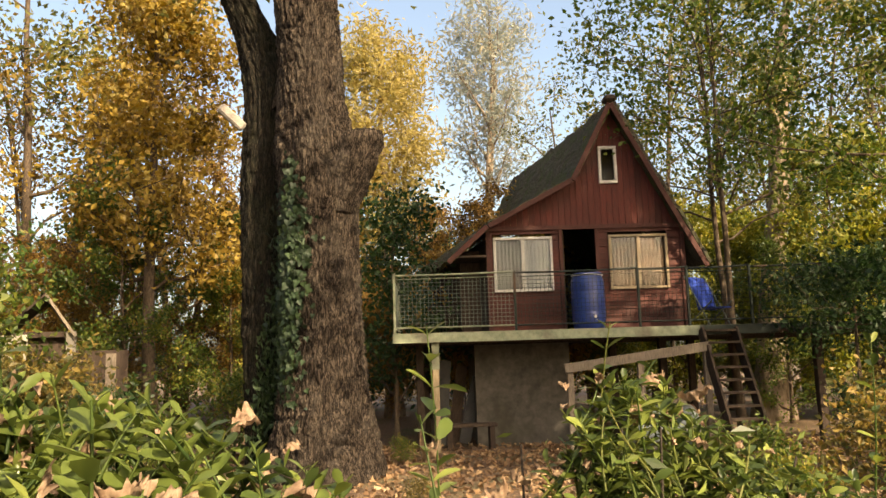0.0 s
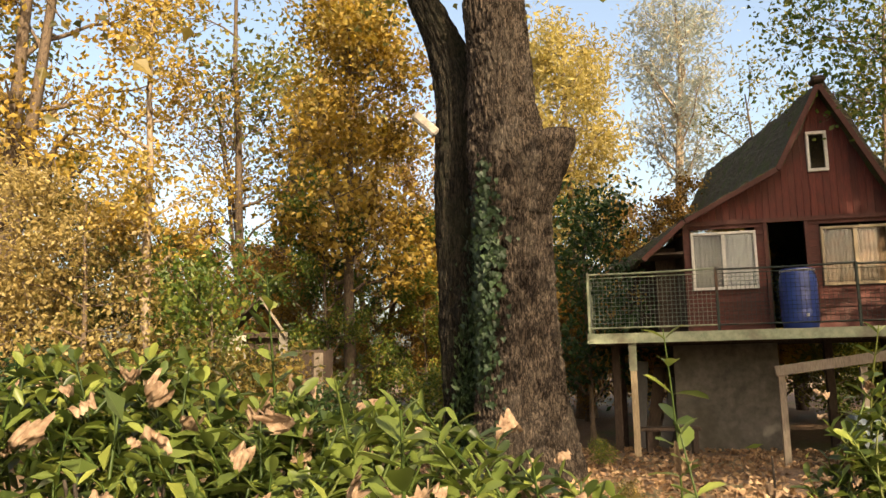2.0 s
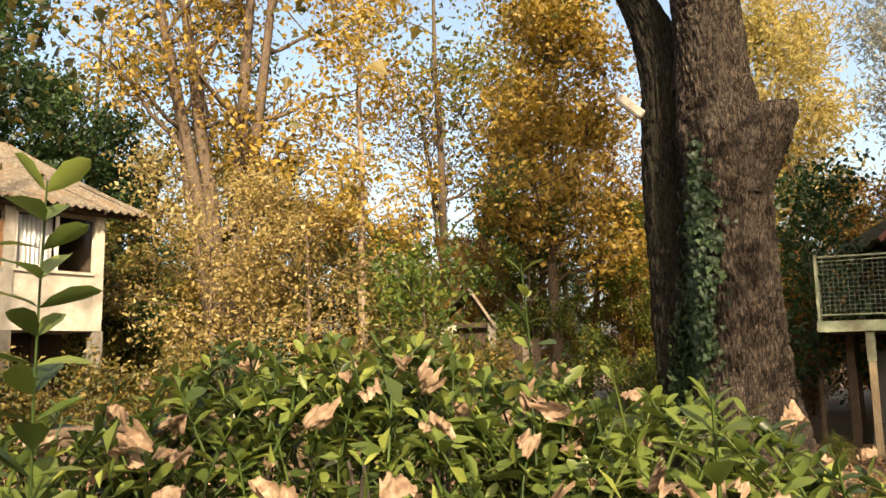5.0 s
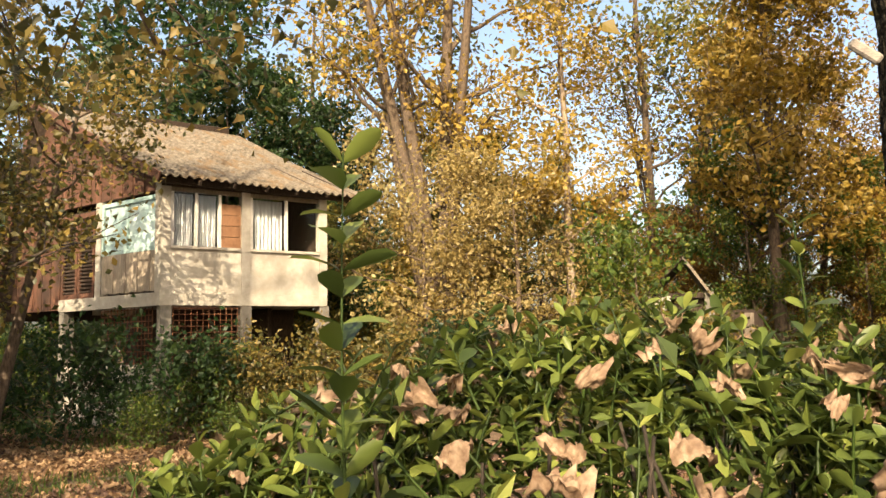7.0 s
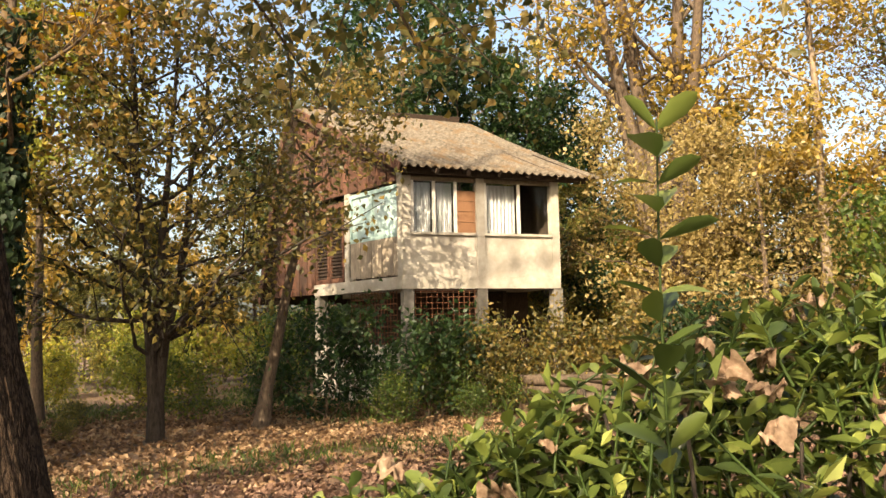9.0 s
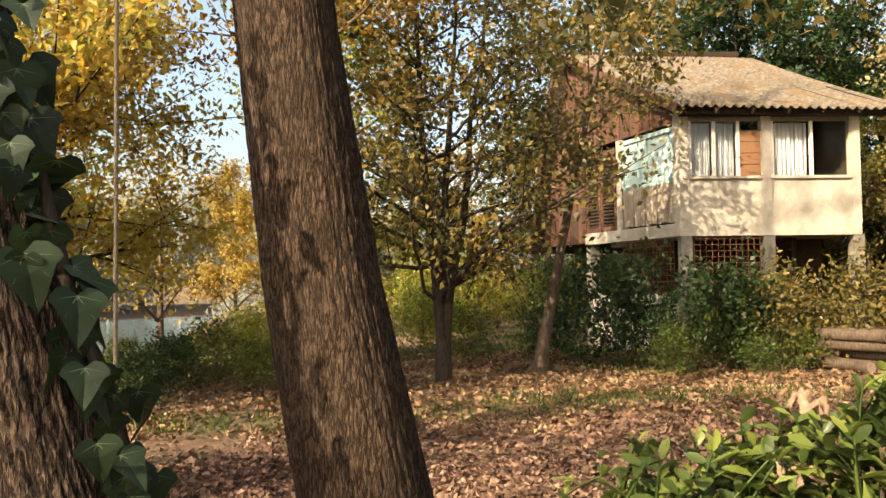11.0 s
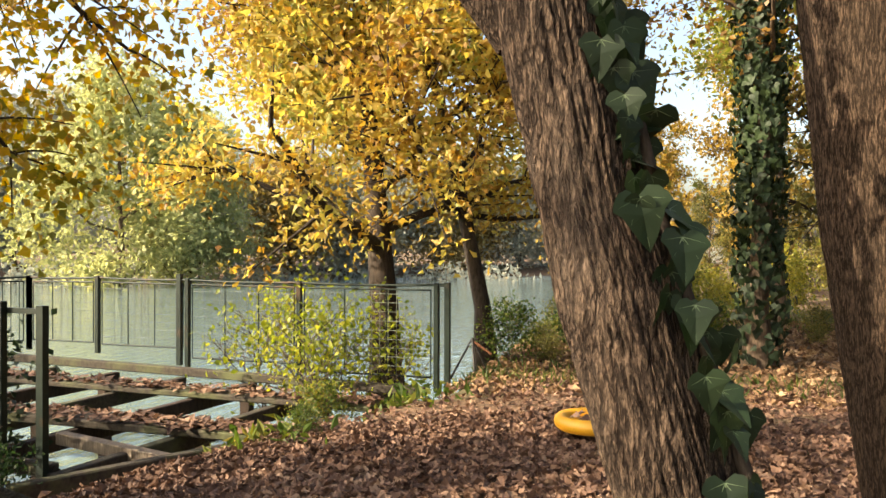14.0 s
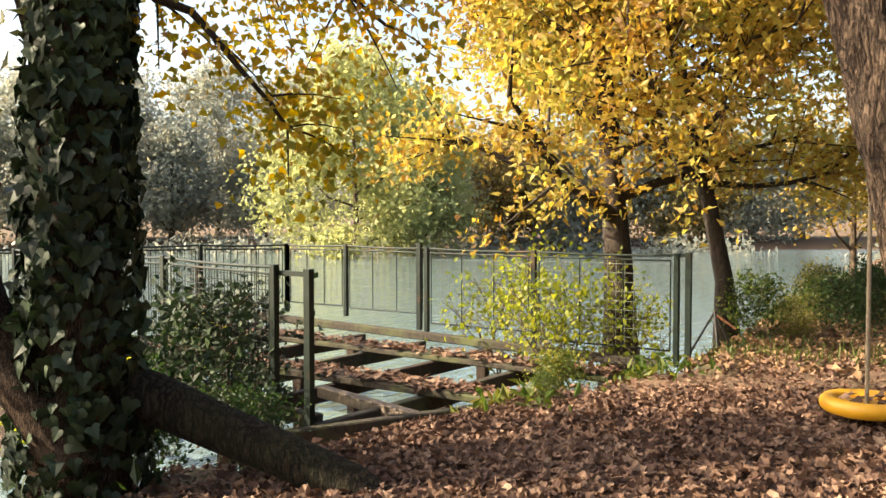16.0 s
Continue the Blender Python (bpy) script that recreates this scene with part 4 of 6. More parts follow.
# rusty grilles between the posts
for al, a0, a1, out in ((CW, 0.22, 1.48, OUT_L), (CG, 0.25, 1.9, OUT_G)):
    paths = []
    for k in range(int((a1 - a0) / 0.11) + 1):
        a = a0 + 0.11 * k
        paths.append((np.array([al * a + Vector((0, 0, 1.2)), al * a + Vector((0, 0, 2.24))]), (0.009, 0.009)))
    for k in range(10):
        paths.append((np.array([al * a0 + Vector((0, 0, 1.22 + 0.11 * k)), al * a1 + Vector((0, 0, 1.22 + 0.11 * k))]), (0.009, 0.009)))
    v, f = tubes(paths, 4)
    child("grille", mesh_np("grille", v, f, RUST), hut, "rusty iron grille")
wall_box("base_wall", CG, OUT_G, 0.2, 3.3, -0.1, 1.2, -0.15, 0.0, PLASTER, "low cream base wall")
# Dark sheets added to stand for the shade below the raised floor.
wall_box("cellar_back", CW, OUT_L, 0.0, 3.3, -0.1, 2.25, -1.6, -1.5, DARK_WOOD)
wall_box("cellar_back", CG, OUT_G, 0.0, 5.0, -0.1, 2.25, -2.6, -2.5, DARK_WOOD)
wall_box("post", CG, OUT_G, 3.2, 3.4, -0.1, SZ, -0.18, 0.03, CONCRETE)

# log pile beside the house
rg = np.random.default_rng(5)
for k in range(12):
    x, y, z = -11.9 + rg.uniform(-0.3, 0.3), 8.3 + rg.uniform(-0.4, 0.6), 0.10 + 0.155 * (k // 3)
    lg = thing("log", pose(x, y, gz(x, y) + z, 0, 0, 25 + rg.uniform(-25, 25)), "cut log with pale weathered ends", "log", "log pile")
    part("log_body", lathe(bmesh.new(), [(0.085, -0.55), (0.095, -0.2), (0.09, 0.3), (0.088, 0.55)], 12, pose(0, 0, 0, 0, 90, 0)), BARK_THIN, lg, smooth=True)
    for e in (-0.555, 0.545):
        part("cut_end", lathe(bmesh.new(), [(0.078, e), (0.078, e + 0.01)], 12, pose(0, 0, 0, 0, 90, 0)), BARK_PALE, lg, "pale sawn log end")

# small ruined shed far behind the hedge
shed = thing("shed", pose(-7.75, 13.7, 0, 0, 0, 28), "small tumbledown white shed with a tilted roof sheet", "shed")
slab("wall", (-0.95, -0.1, 0.9), (-0.5, 0.0, 2.25), PLASTER, shed)
slab("wall", (0.1, -0.1, 0.2), (0.26, 0.02, 2.3), CONCRETE, shed)
slab("wall", (0.75, -0.1, -0.1), (0.92, 0.02, 1.9), GREY_WOOD, shed)
slab("platform", (-1.2, -0.2, 0.8), (1.2, 1.7, 0.9), GREY_WOOD, shed)
for u_ in (-1.1, 1.0):
    slab("leg", (u_, -0.15, -0.1), (u_ + 0.1, -0.05, 0.8), GREY_WOOD, shed)
slab("back_wall", (-1.2, 1.6, -0.1), (1.2, 1.7, 2.0), DARK_WOOD, shed)
stick("roof_sheet", (-0.25, 0.7, 2.95), (0.25, 0.7, 2.2), 1.8, 0.05, GREY_WOOD, shed)
stick("roof_sheet", (-0.25, 0.7, 2.95), (-1.25, 0.7, 1.95), 1.8, 0.05, DARK_WOOD, shed)
# Dark sheet added in place of the shaded void under the roof.
slab("gable_boards", (-1.1, 0.1, 0.9), (0.1, 0.14, 2.25), DARK_WOOD, shed)
slab("beam", (-1.0, -0.06, 2.2), (0.15, 0.04, 2.3), DARK_WOOD, shed)

# ---- jetty frame with fences at the river ----
jetty = thing("jetty", Matrix(), "bare timber frame of an old jetty without decking", "jetty")
JX0, JX1, JZ = -9.45, -5.45, -0.22
for (p, q_, w, h) in (((-9.3, -3.9, JZ), (-9.3, -10.4, JZ + 0.14), 0.12, 0.1), ((-8.35, -4.1, JZ), (-8.2, -10.3, JZ + 0.1), 0.34, 0.06), ((-6.9, -4.3, JZ), (-6.6, -10.3, JZ + 0.1), 0.36, 0.07), ((-5.5, -5.5, JZ - 0.02), (-5.4, -10.3, JZ + 0.08), 0.1, 0.1), ((-4.95, -5.37, JZ - 0.03), (-6.7, -4.53, JZ - 0.05), 0.1, 0.13)):
    stick("stringer", p, q_, w, h, BEAM_WOOD, jetty, bevel=0.012)
for k in range(6):
    y = -5.2 - 1.0 * k
    stick("crossbeam", (-9.3, y + 0.1, JZ - 0.1 + 0.014 * k), (-5.4, y - 0.25, JZ - 0.1 + 0.014 * k), 0.1, 0.15, DARK_WOOD if k % 2 else BEAM_WOOD, jetty, bevel=0.01)
stick("brace", (-6.3, -6.2, JZ - 0.01), (-6.08, -4.95, JZ - 0.05), 0.1, 0.1, GREY_WOOD, jetty)
for x, y in ((-9.3, -6.2), (-9.3, -8.3), (-9.3, -10.2), (-7.5, -5.6), (-7.5, -7.6), (-5.5, -6.6), (-5.5, -8.4), (-7.5, -9.8), (-5.5, -10.2)):
    slab("support_post", (x - 0.06, y - 0.06, -2.9), (x + 0.06, y + 0.06, JZ - 0.03), DARK_WOOD, jetty)
rg = np.random.default_rng(9)
pp = []
for (x0, y0, x1, y1, w, c) in ((-8.35, -4.1, -8.2, -10.3, 0.16, 900), (-6.9, -4.3, -6.6, -10.3, 0.17, 1100)):
    t = rg.uniform(0, 1, c) ** 1.2
    pp.append(np.stack([x0 + (x1 - x0) * t + rg.uniform(-w, w, c), y0 + (y1 - y0) * t, JZ + 0.045 + 0.1 * t + rg.uniform(0, 0.03, c)], 1))
tagged(child("leaf_litter", leaf_mesh("leaf_litter", np.concatenate(pp), 0.09, LITTER, rg, flat=0.75, broad=0.9, curl=0.3, lobes=True)), "dry brown leaves lying on the jetty beams", "leaves", kind="stuff")


def fence(posts, heads, label, gate=(), mesh_mat=GREEN_METAL, step=0.075, bars=False):
    fn = thing("fence", Matrix(), label, "fence", "jetty fences")
    for (x, y), (z0, z1) in zip(posts, heads):
        slab("post", (x - 0.03, y - 0.03, z0), (x + 0.03, y + 0.03, z1), GREEN_METAL, fn, bevel=0.006)
    for k in range(len(posts) - 1):
        a, b, ha, hb = posts[k], posts[k + 1], heads[k], heads[k + 1]
        d = np.array(b) - np.array(a)
        d = d / np.linalg.norm(d) * 0.07
        a2, b2 = np.array(a) + d, np.array(b) - d
        za, zb = ha[1] - 0.05, hb[1] - 0.05
        lo = max(ha[0], hb[0]) + 0.12
        rod("top_rail", (*a, ha[1] - 0.02), (*b, hb[1] - 0.02), 0.014, GREEN_METAL, fn, sag=0.015)
        rod("panel_rail", (*a2, za - 0.03), (*b2, zb - 0.03), 0.011, GREEN_METAL, fn)
        rod("bottom_rail", (*a2, lo), (*b2, lo), 0.012, GREEN_METAL, fn)
        for f in (0.0, 0.34, 0.67, 1.0):
            c = a2 + (b2 - a2) * f
            rod("upright", (*c, lo), (*c, za - 0.03), 0.008, GREEN_METAL, fn)
        if bars:
            paths = []
            for q_ in range(int(np.linalg.norm(b2 - a2) / 0.1)):
                c = a2 + (b2 - a2) * (q_ + 0.5) * 0.1 / np.linalg.norm(b2 - a2)
                paths.append((np.array([[*c, lo], [*c, za - 0.04]]), (0.006, 0.006)))
            v, f_ = tubes(paths, 5)
            child("bars", mesh_np("bars", v, f_, mesh_mat), fn)
        else:
            mesh_panel("wire_mesh", fn, a2, b2, lo, za - 0.03, step, mesh_mat, 0.0038)
    return fn


FZ = [(-0.25, 1.0), (-0.25, 1.0), (-0.2, 1.0), (-0.12, 1.01), (0.0, 1.02), (0.02, 1.01)]
f1 = fence([(-9.45, -3.82), (-9.45, -5.57), (-9.45, -7.15), (-9.45, -8.54), (-9.45, -9.68)], FZ[1:], "green steel fence with wire mesh along the jetty", mesh_mat=WIRE, step=0.105)
slab("gate_post", (-9.48, -3.72, -0.3), (-9.42, -3.66, 1.01), GREEN_METAL, f1)
slab("gate_head", (-9.47, -3.85, 0.96), (-9.43, -3.66, 1.0), GREEN_METAL, f1)
slab("double_post", (-9.48, -7.30, -0.1), (-9.42, -7.24, 1.06), GREEN_METAL, f1)
fence([(-9.45, -9.68), (-8.6, -10.6), (-6.9, -11.6), (-5.3, -12.2)], [(0.0, 1.01)] * 4, "far green fence with upright bars round the jetty end", bars=True)
f3 = fence([(-5.36, -5.86), (-5.75, -7.75), (-6.1, -9.4), (-6.4, -11.6)], [(-0.35, 1.02), (-0.25, 1.03), (-0.2, 1.0), (-0.2, 1.0)], "green steel fence overgrown by a dark shrub", bars=False, mesh_mat=GREEN_METAL, step=0.055)
slab("gate_post", (-5.43, -5.55, -0.9), (-5.37, -5.49, 0.99), GREEN_METAL, f3)
slab("gate_head", (-5.42, -5.86, 0.93), (-5.38, -5.5, 0.97), GREEN_METAL, f3)

# dark stand on the bank and the rope swing
tri = thing("bicycle_stand", pose(-10.0, -3.55, gz(-10.0, -3.55)), "dark metal stand with splayed legs beside the gate", "stand")
for a in (0.4, 2.5, 4.6):
    rod("leg", (0.30 * math.cos(a), 0.30 * math.sin(a), -0.05), (0, 0, 0.48), 0.014, DARK_TARP, tri)
rod("arm", (0, 0, 0.45), (0.05, 0.25, 0.30), 0.016, RUST, tri)
swing = thing("rope_swing", pose(-6.6, -1.67, 0.16), "yellow round plastic swing seat hanging on a rope", "swing")
bm = bmesh.new()
R, r = 0.24, 0.05
ring = [[bm.verts.new(((R + r * math.cos(b)) * math.cos(a), (R + r * math.cos(b)) * math.sin(a), r * 1.1 * math.sin(b))) for b in [2 * math.pi * q_ / 12 for q_ in range(12)]] for a in [2 * math.pi * p / 40 for p in range(40)]]
for p in range(40):
    for q_ in range(12):
        bm.faces.new((ring[p][q_], ring[(p + 1) % 40][q_], ring[(p + 1) % 40][(q_ + 1) % 12], ring[p][(q_ + 1) % 12]))
part("seat_ring", bm, YELLOW_PLASTIC, swing, "yellow plastic ring", smooth=True)
part("seat_base", lathe(bmesh.new(), [(0.05, -0.035), (0.2, -0.03), (0.22, 0.0), (0.2, 0.005)], 24), YELLOW_PLASTIC, swing)
rod("rope", (0, 0, -0.22), (0.02, 0.0, 4.4), 0.014, ROPE, swing, "twisted rope")
rg = np.random.default_rng(12)
sl = np.stack([rg.uniform(-0.14, 0.14, 30), rg.uniform(-0.14, 0.14, 30), rg.uniform(0.01, 0.05, 30)], 1) + np.array([-6.6, -1.67, 0.16])
tagged(child("leaf_litter", leaf_mesh("leaf_litter", sl, 0.08, LITTER, rg, flat=0.6, broad=0.9, lobes=True)), "dry leaves caught in the swing seat", "leaves", kind="stuff")

# ---- trunks near the path ----


def bark_trunk(name, parent, pts, rad, mat, furrow, freq, rings=260, around=150, seed=0, lump=0.06, flare=(), run=0.45):
    """A thick trunk along pts with furrowed bark and lumps."""
    pts, rad = np.asarray(pts, float), np.asarray(rad, float)
    s = np.concatenate([[0], np.cumsum(np.linalg.norm(np.diff(pts, axis=0), axis=1))])
    t = np.linspace(0, s[-1], rings)
    k = np.ones(9) / 9
    P = np.stack([np.convolve(np.pad(np.interp(t, s, pts[:, i]), 4, mode="edge"), k, "valid") for i in range(3)], 1)
    Rr = np.convolve(np.pad(np.interp(t, s, rad), 4, mode="edge"), k, "valid")
    ang = np.linspace(0, 2 * np.pi, around, endpoint=False)
    A, T = np.meshgrid(ang, t)
    R = np.repeat(Rr[:, None], around, 1)
    c = np.stack([np.cos(A), np.sin(A)], -1)
    flat = np.stack([c[..., 0] * 1.3, c[..., 1] * 1.3, T * 0.8], -1).reshape(-1, 3)
    R = R * (1 + lump * 2 * (vnoise(flat, seed).reshape(A.shape) - 0.5))
    warp = vnoise(np.stack([c[..., 0] * 3, c[..., 1] * 3, T * 1.6], -1).reshape(-1, 3), seed + 1).reshape(A.shape) - 0.5
    q1 = np.stack([(c[..., 0] + warp * 0.25) * freq, (c[..., 1] + warp * 0.25) * freq, T * freq * run], -1).reshape(-1, 3)
    q2 = np.stack([(c[..., 0] + warp * 0.2) * freq * 2.3, (c[..., 1] - warp * 0.2) * freq * 2.3, T * freq * run * 3], -1).reshape(-1, 3)
    n1 = 1 - np.abs(2 * vnoise(q1, seed + 2) - 1).reshape(A.shape)
    n2 = 1 - np.abs(2 * vnoise(q2, seed + 3) - 1).reshape(A.shape)
    R = R - furrow * (n1 ** 2.2) - furrow * 0.4 * (n2 ** 2.5)
    for a0, amp, top in flare:
        R = R + amp * np.exp(-((np.angle(np.exp(1j * (A - a0)))) / 0.45) ** 2) * np.exp(-T / top)
    V = P[:, None, :] + np.concatenate([c * R[..., None], np.zeros((*A.shape, 1))], -1)
    i, j = np.meshgrid(np.arange(rings - 1), np.arange(around), indexing="ij")
    a = i * around + j
    b = i * around + (j + 1) % around
    return child(name, mesh_np(name, V.reshape(-1, 3), np.stack([a, b, b + around, a + around], -1).reshape(-1, 4), mat, True), parent)


def ivy_leaf_mesh(name, size, mat):
    """One five-pointed ivy leaf, folded along its middle."""
    half = [(0.20, -0.10), (0.38, -0.05), (0.51, 0.11), (0.55, 0.24), (0.40, 0.36), (0.31, 0.54), (0.16, 0.82)]
    o = [(0, 0.05), *half, (0, 1.05), *[(-x, y) for x, y in half[::-1]]]
    v = [(x * size, y * size, abs(x) * 0.2 * size - 0.14 * y * y * size) for x, y in o] + [(0, 0.4 * size, 0.0)]
    n = len(o)
    return mesh_np(name, v, [(n, i, (i + 1) % n) for i in range(n)], mat)


def ivy(parent, places, normals, size, rng, mat=IVY, name="ivy", loose=0.45, veins=False):
    """Ivy leaves lying like shingles on a trunk, tips down."""
    me = ivy_leaf_mesh("leaf_shape", 1.0, mat)
    n = len(places)
    base = np.empty(len(me.vertices) * 3, np.float32)
    me.vertices.foreach_get("co", base)
    base = base.reshape(-1, 3)
    tri = np.empty(len(me.polygons) * 3, np.int32)
    me.polygons.foreach_get("vertices", tri)
    tri = tri.reshape(-1, 3)
    N = normals + rng.normal(0, loose, (n, 3))
    N /= np.linalg.norm(N, axis=1)[:, None]
    D = np.array([0, 0, -1.0]) + rng.normal(0, 0.35, (n, 3))
    D -= N * (D * N).sum(1)[:, None]
    D /= np.linalg.norm(D, axis=1)[:, None]
    S = np.cross(D, N)
    sz = (size * rng.uniform(0.55, 1.25, n))[:, None, None]
    V = places[:, None] + sz * (base[None, :, 0:1] * S[:, None] + base[None, :, 1:2] * D[:, None] + base[None, :, 2:3] * N[:, None])
    if veins:
        vv = []
        for x, y in ((0, 0.95), (0.44, 0.2), (-0.44, 0.2), (0.27, 0.52), (-0.27, 0.52)):
            px, py = (0.014, 0.0) if abs(x) < 0.1 else (0.008, -0.008 * x / abs(x))
            for qx, qy in ((-px, 0.07 - py), (px, 0.07 + py), (x + px * 0.3, y), (x - px * 0.3, y)):
                vv.append((qx, qy, abs(qx) * 0.2 - 0.14 * qy * qy + 0.012))
        b2 = np.array(vv)
        V2 = places[:, None] + sz * (b2[None, :, 0:1] * S[:, None] + b2[None, :, 1:2] * D[:, None] + b2[None, :, 2:3] * N[:, None])
        tagged(child("vein_mass", mesh_np("vein_mass", V2.reshape(-1, 3), np.arange(n * len(b2)).reshape(-1, 4), IVY_VEIN), parent), kind="stuff")
    F = (tri[None] + (np.arange(n) * len(base))[:, None, None]).reshape(-1, 3)
    return child(name, mesh_np(name, V.reshape(-1, 3), F, mat), parent)


# the great double trunk before the red house
big = thing("great_tree", Matrix(), "huge double-stemmed tree with furrowed grey bark and ivy", "tree")
MAIN = [(-2.50, 11.45, -0.25), (-2.52, 11.45, 0.5), (-2.56, 11.45, 1.3), (-2.58, 11.45, 2.2), (-2.60, 11.45, 3.4), (-2.62, 11.42, 4.6), (-2.72, 11.40, 5.6), (-2.78, 11.40, 6.8), (-2.78, 11.40, 7.4)]
bark_trunk("stem", big, MAIN, [0.88, 0.78, 0.66, 0.58, 0.57, 0.64, 0.51, 0.49, 0.48], BARK_GREAT, 0.07, 14.0, 360, 230, 3, run=0.42, flare=((3.6, 0.35, 0.5), (5.0, 0.22, 0.45)))
# Rear stem: darker bark, the shade on it painted into the colour.
bark_trunk("stem", big, [(-3.32, 12.1, -0.2), (-3.42, 12.15, 1.0), (-3.50, 12.2, 2.2), (-3.52, 12.2, 4.2), (-3.48, 12.15, 5.8), (-3.68, 12.1, 6.6), (-4.1, 11.8, 7.6), (-4.8, 11.9, 10.5)], [0.62, 0.54, 0.52, 0.52, 0.47, 0.38, 0.27, 0.12], BARK_SHADED_MOSSY, 0.06, 11.0, 260, 150, 8, run=0.32)
bark_trunk("stem", big, [(-3.2, 11.7, 5.4), (-3.05, 11.6, 6.2), (-3.0, 11.5, 7.2), (-2.9, 11.3, 9.5)], [0.2, 0.2, 0.18, 0.1], BARK_GREAT, 0.03, 6.0, 80, 60, 9)
bark_trunk("upper_stem", big, [(-2.78, 11.4, 7.3), (-2.8, 11.4, 9.5), (-2.9, 11.5, 13.0)], [0.47, 0.40, 0.2], BARK_GREAT, 0.05, 9.0, 60, 60, 3)
bark_trunk("broken_stub", big, [(-2.40, 11.35, 3.7), (-2.14, 11.27, 4.35), (-1.95, 11.2, 4.78), (-1.88, 11.18, 4.9)], [0.36, 0.42, 0.37, 0.27], BARK_GREAT, 0.05, 6.0, 60, 70, 10)
stick("cut_branch", (-3.78, 11.55, 5.15), (-4.1, 11.4, 5.46), 0.12, 0.15, CUT_WOOD, big, "pale broken branch stub", 0.03)
rg = np.random.default_rng(21)
n = 2600
zz = rg.beta(1.3, 1.9, n) * 4.4 + 0.3
cx = np.interp(zz, [0.3, 2, 3.3, 4.7], [-3.36, -3.12, -2.95, -2.98]) + rg.normal(0, 1, n) * np.interp(zz, [0.3, 2, 3.5, 4.7], [0.20, 0.17, 0.17, 0.09])
cy = 11.45 - np.sqrt(np.clip(0.62 ** 2 - (cx + 2.58) ** 2, 0.03, 1)) - rg.uniform(0, 0.1, n) + np.clip((-2.95 - cx), 0, 1) * 0.55
pl = np.stack([cx, cy, zz], 1)
nm = np.stack([cx + 2.7, cy - 11.6, np.zeros(n)], 1)
nm /= np.linalg.norm(nm, axis=1)[:, None]
ivy(big, pl, nm, 0.085, rg, IVY_DEEP)

# two leaning trunks near the path
ta = thing("ivy_tree", Matrix(), "leaning tree with deeply furrowed bark and trailing ivy", "tree", "leaning trunks")
bark_trunk("stem", ta, [(-2.86, -0.60, -0.3), (-2.84, -0.80, 0.4), (-2.82, -0.985, 0.84), (-2.805, -1.11, 1.28), (-2.80, -1.19, 1.55), (-2.79, -1.315, 2.14), (-2.77, -1.42, 2.6)], [0.25, 0.20, 0.178, 0.180, 0.155, 0.165, 0.15], BARK_RIDGED, 0.012, 13.0, 380, 260, 30, lump=0.12, run=0.42)
bark_trunk("upper_stem", ta, [(-2.77, -1.42, 2.55), (-2.7, -1.8, 4.5), (-2.6, -2.1, 6.5)], [0.14, 0.11, 0.06], BARK_RIDGED, 0.01, 6.5, 40, 30, 30)
bark_trunk("limb_stub", ta, [(-2.80, -1.36, 1.95), (-2.74, -1.50, 2.12), (-2.72, -1.60, 2.28)], [0.085, 0.06, 0.05], BARK_RIDGED, 0.008, 6.0, 40, 50, 31)
rg = np.random.default_rng(22)
n = 125
zz = rg.uniform(0.3, 2.7, n)
cy = np.interp(zz, [0.3, 0.84, 1.49, 2.14, 3], [-0.77, -0.985, -1.175, -1.315, -1.5]) + np.interp(zz, [0.3, 0.84, 1.49, 2.6], [0.16, 0.14, 0.12, 0.10]) + rg.normal(0, 0.034, n) + 0.04
cx = -2.74 + rg.normal(0, 0.055, n)
pl = np.stack([cx, cy, zz], 1)
nm = np.tile([[0.62, 0.75, 0.1]], (n, 1))
ivy(ta, pl, nm, 0.105, rg, IVY_DEEP, loose=0.35, veins=True)
# larger leaves hang in a row on top of the ivy
n = 17
zz = np.linspace(0.55, 2.6, n) + rg.normal(0, 0.02, n)
cy = np.interp(zz, [0.3, 0.84, 1.49, 2.14, 3], [-0.77, -0.985, -1.175, -1.315, -1.5]) + np.interp(zz, [0.3, 0.84, 1.49, 2.6], [0.21, 0.19, 0.16, 0.13]) + rg.normal(0, 0.03, n)
pl = np.stack([-2.64 + rg.normal(0, 0.02, n), cy, zz], 1)
ivy(ta, pl, np.tile([[0.85, 0.42, 0.25]], (n, 1)), 0.11, rg, IVY_DEEP, loose=0.25, veins=True)
v, f = tubes([(np.array([(-2.72, -0.64, 0.2), (-2.70, -0.83, 0.84), (-2.69, -1.04, 1.49), (-2.68, -1.19, 2.14), (-2.68, -1.32, 2.7)]) + np.array([-0.07, 0.0 + 0.03 * s_, 0]), np.array([0.022, 0.02, 0.018, 0.016, 0.014])) for s_ in (-1, 1)], 8)
child("ivy_stem", mesh_np("ivy_stem", v, f, BARK_DARK, True), ta)
tb = thing("leaning_tree", Matrix(), "leaning brown tree trunk with fine vertical bark", "tree", "leaning trunks")
bark_trunk("stem", tb, [(-3.36, 0.02, -0.3), (-3.35, -0.1, 0.2), (-3.34, -0.24, 0.69), (-3.33, -0.395, 1.49), (-3.32, -0.505, 2.30), (-3.31, -0.56, 2.8)], [0.31, 0.26, 0.223, 0.190, 0.163, 0.152], BARK_FINE, 0.006, 17.0, 360, 240, 33, lump=0.05, run=0.36)
bark_trunk("upper_stem", tb, [(-3.31, -0.56, 2.75), (-3.2, -0.8, 5.0), (-3.1, -0.9, 7.5)], [0.145, 0.12, 0.06], BARK_FINE, 0.01, 6.5, 40, 30, 33)
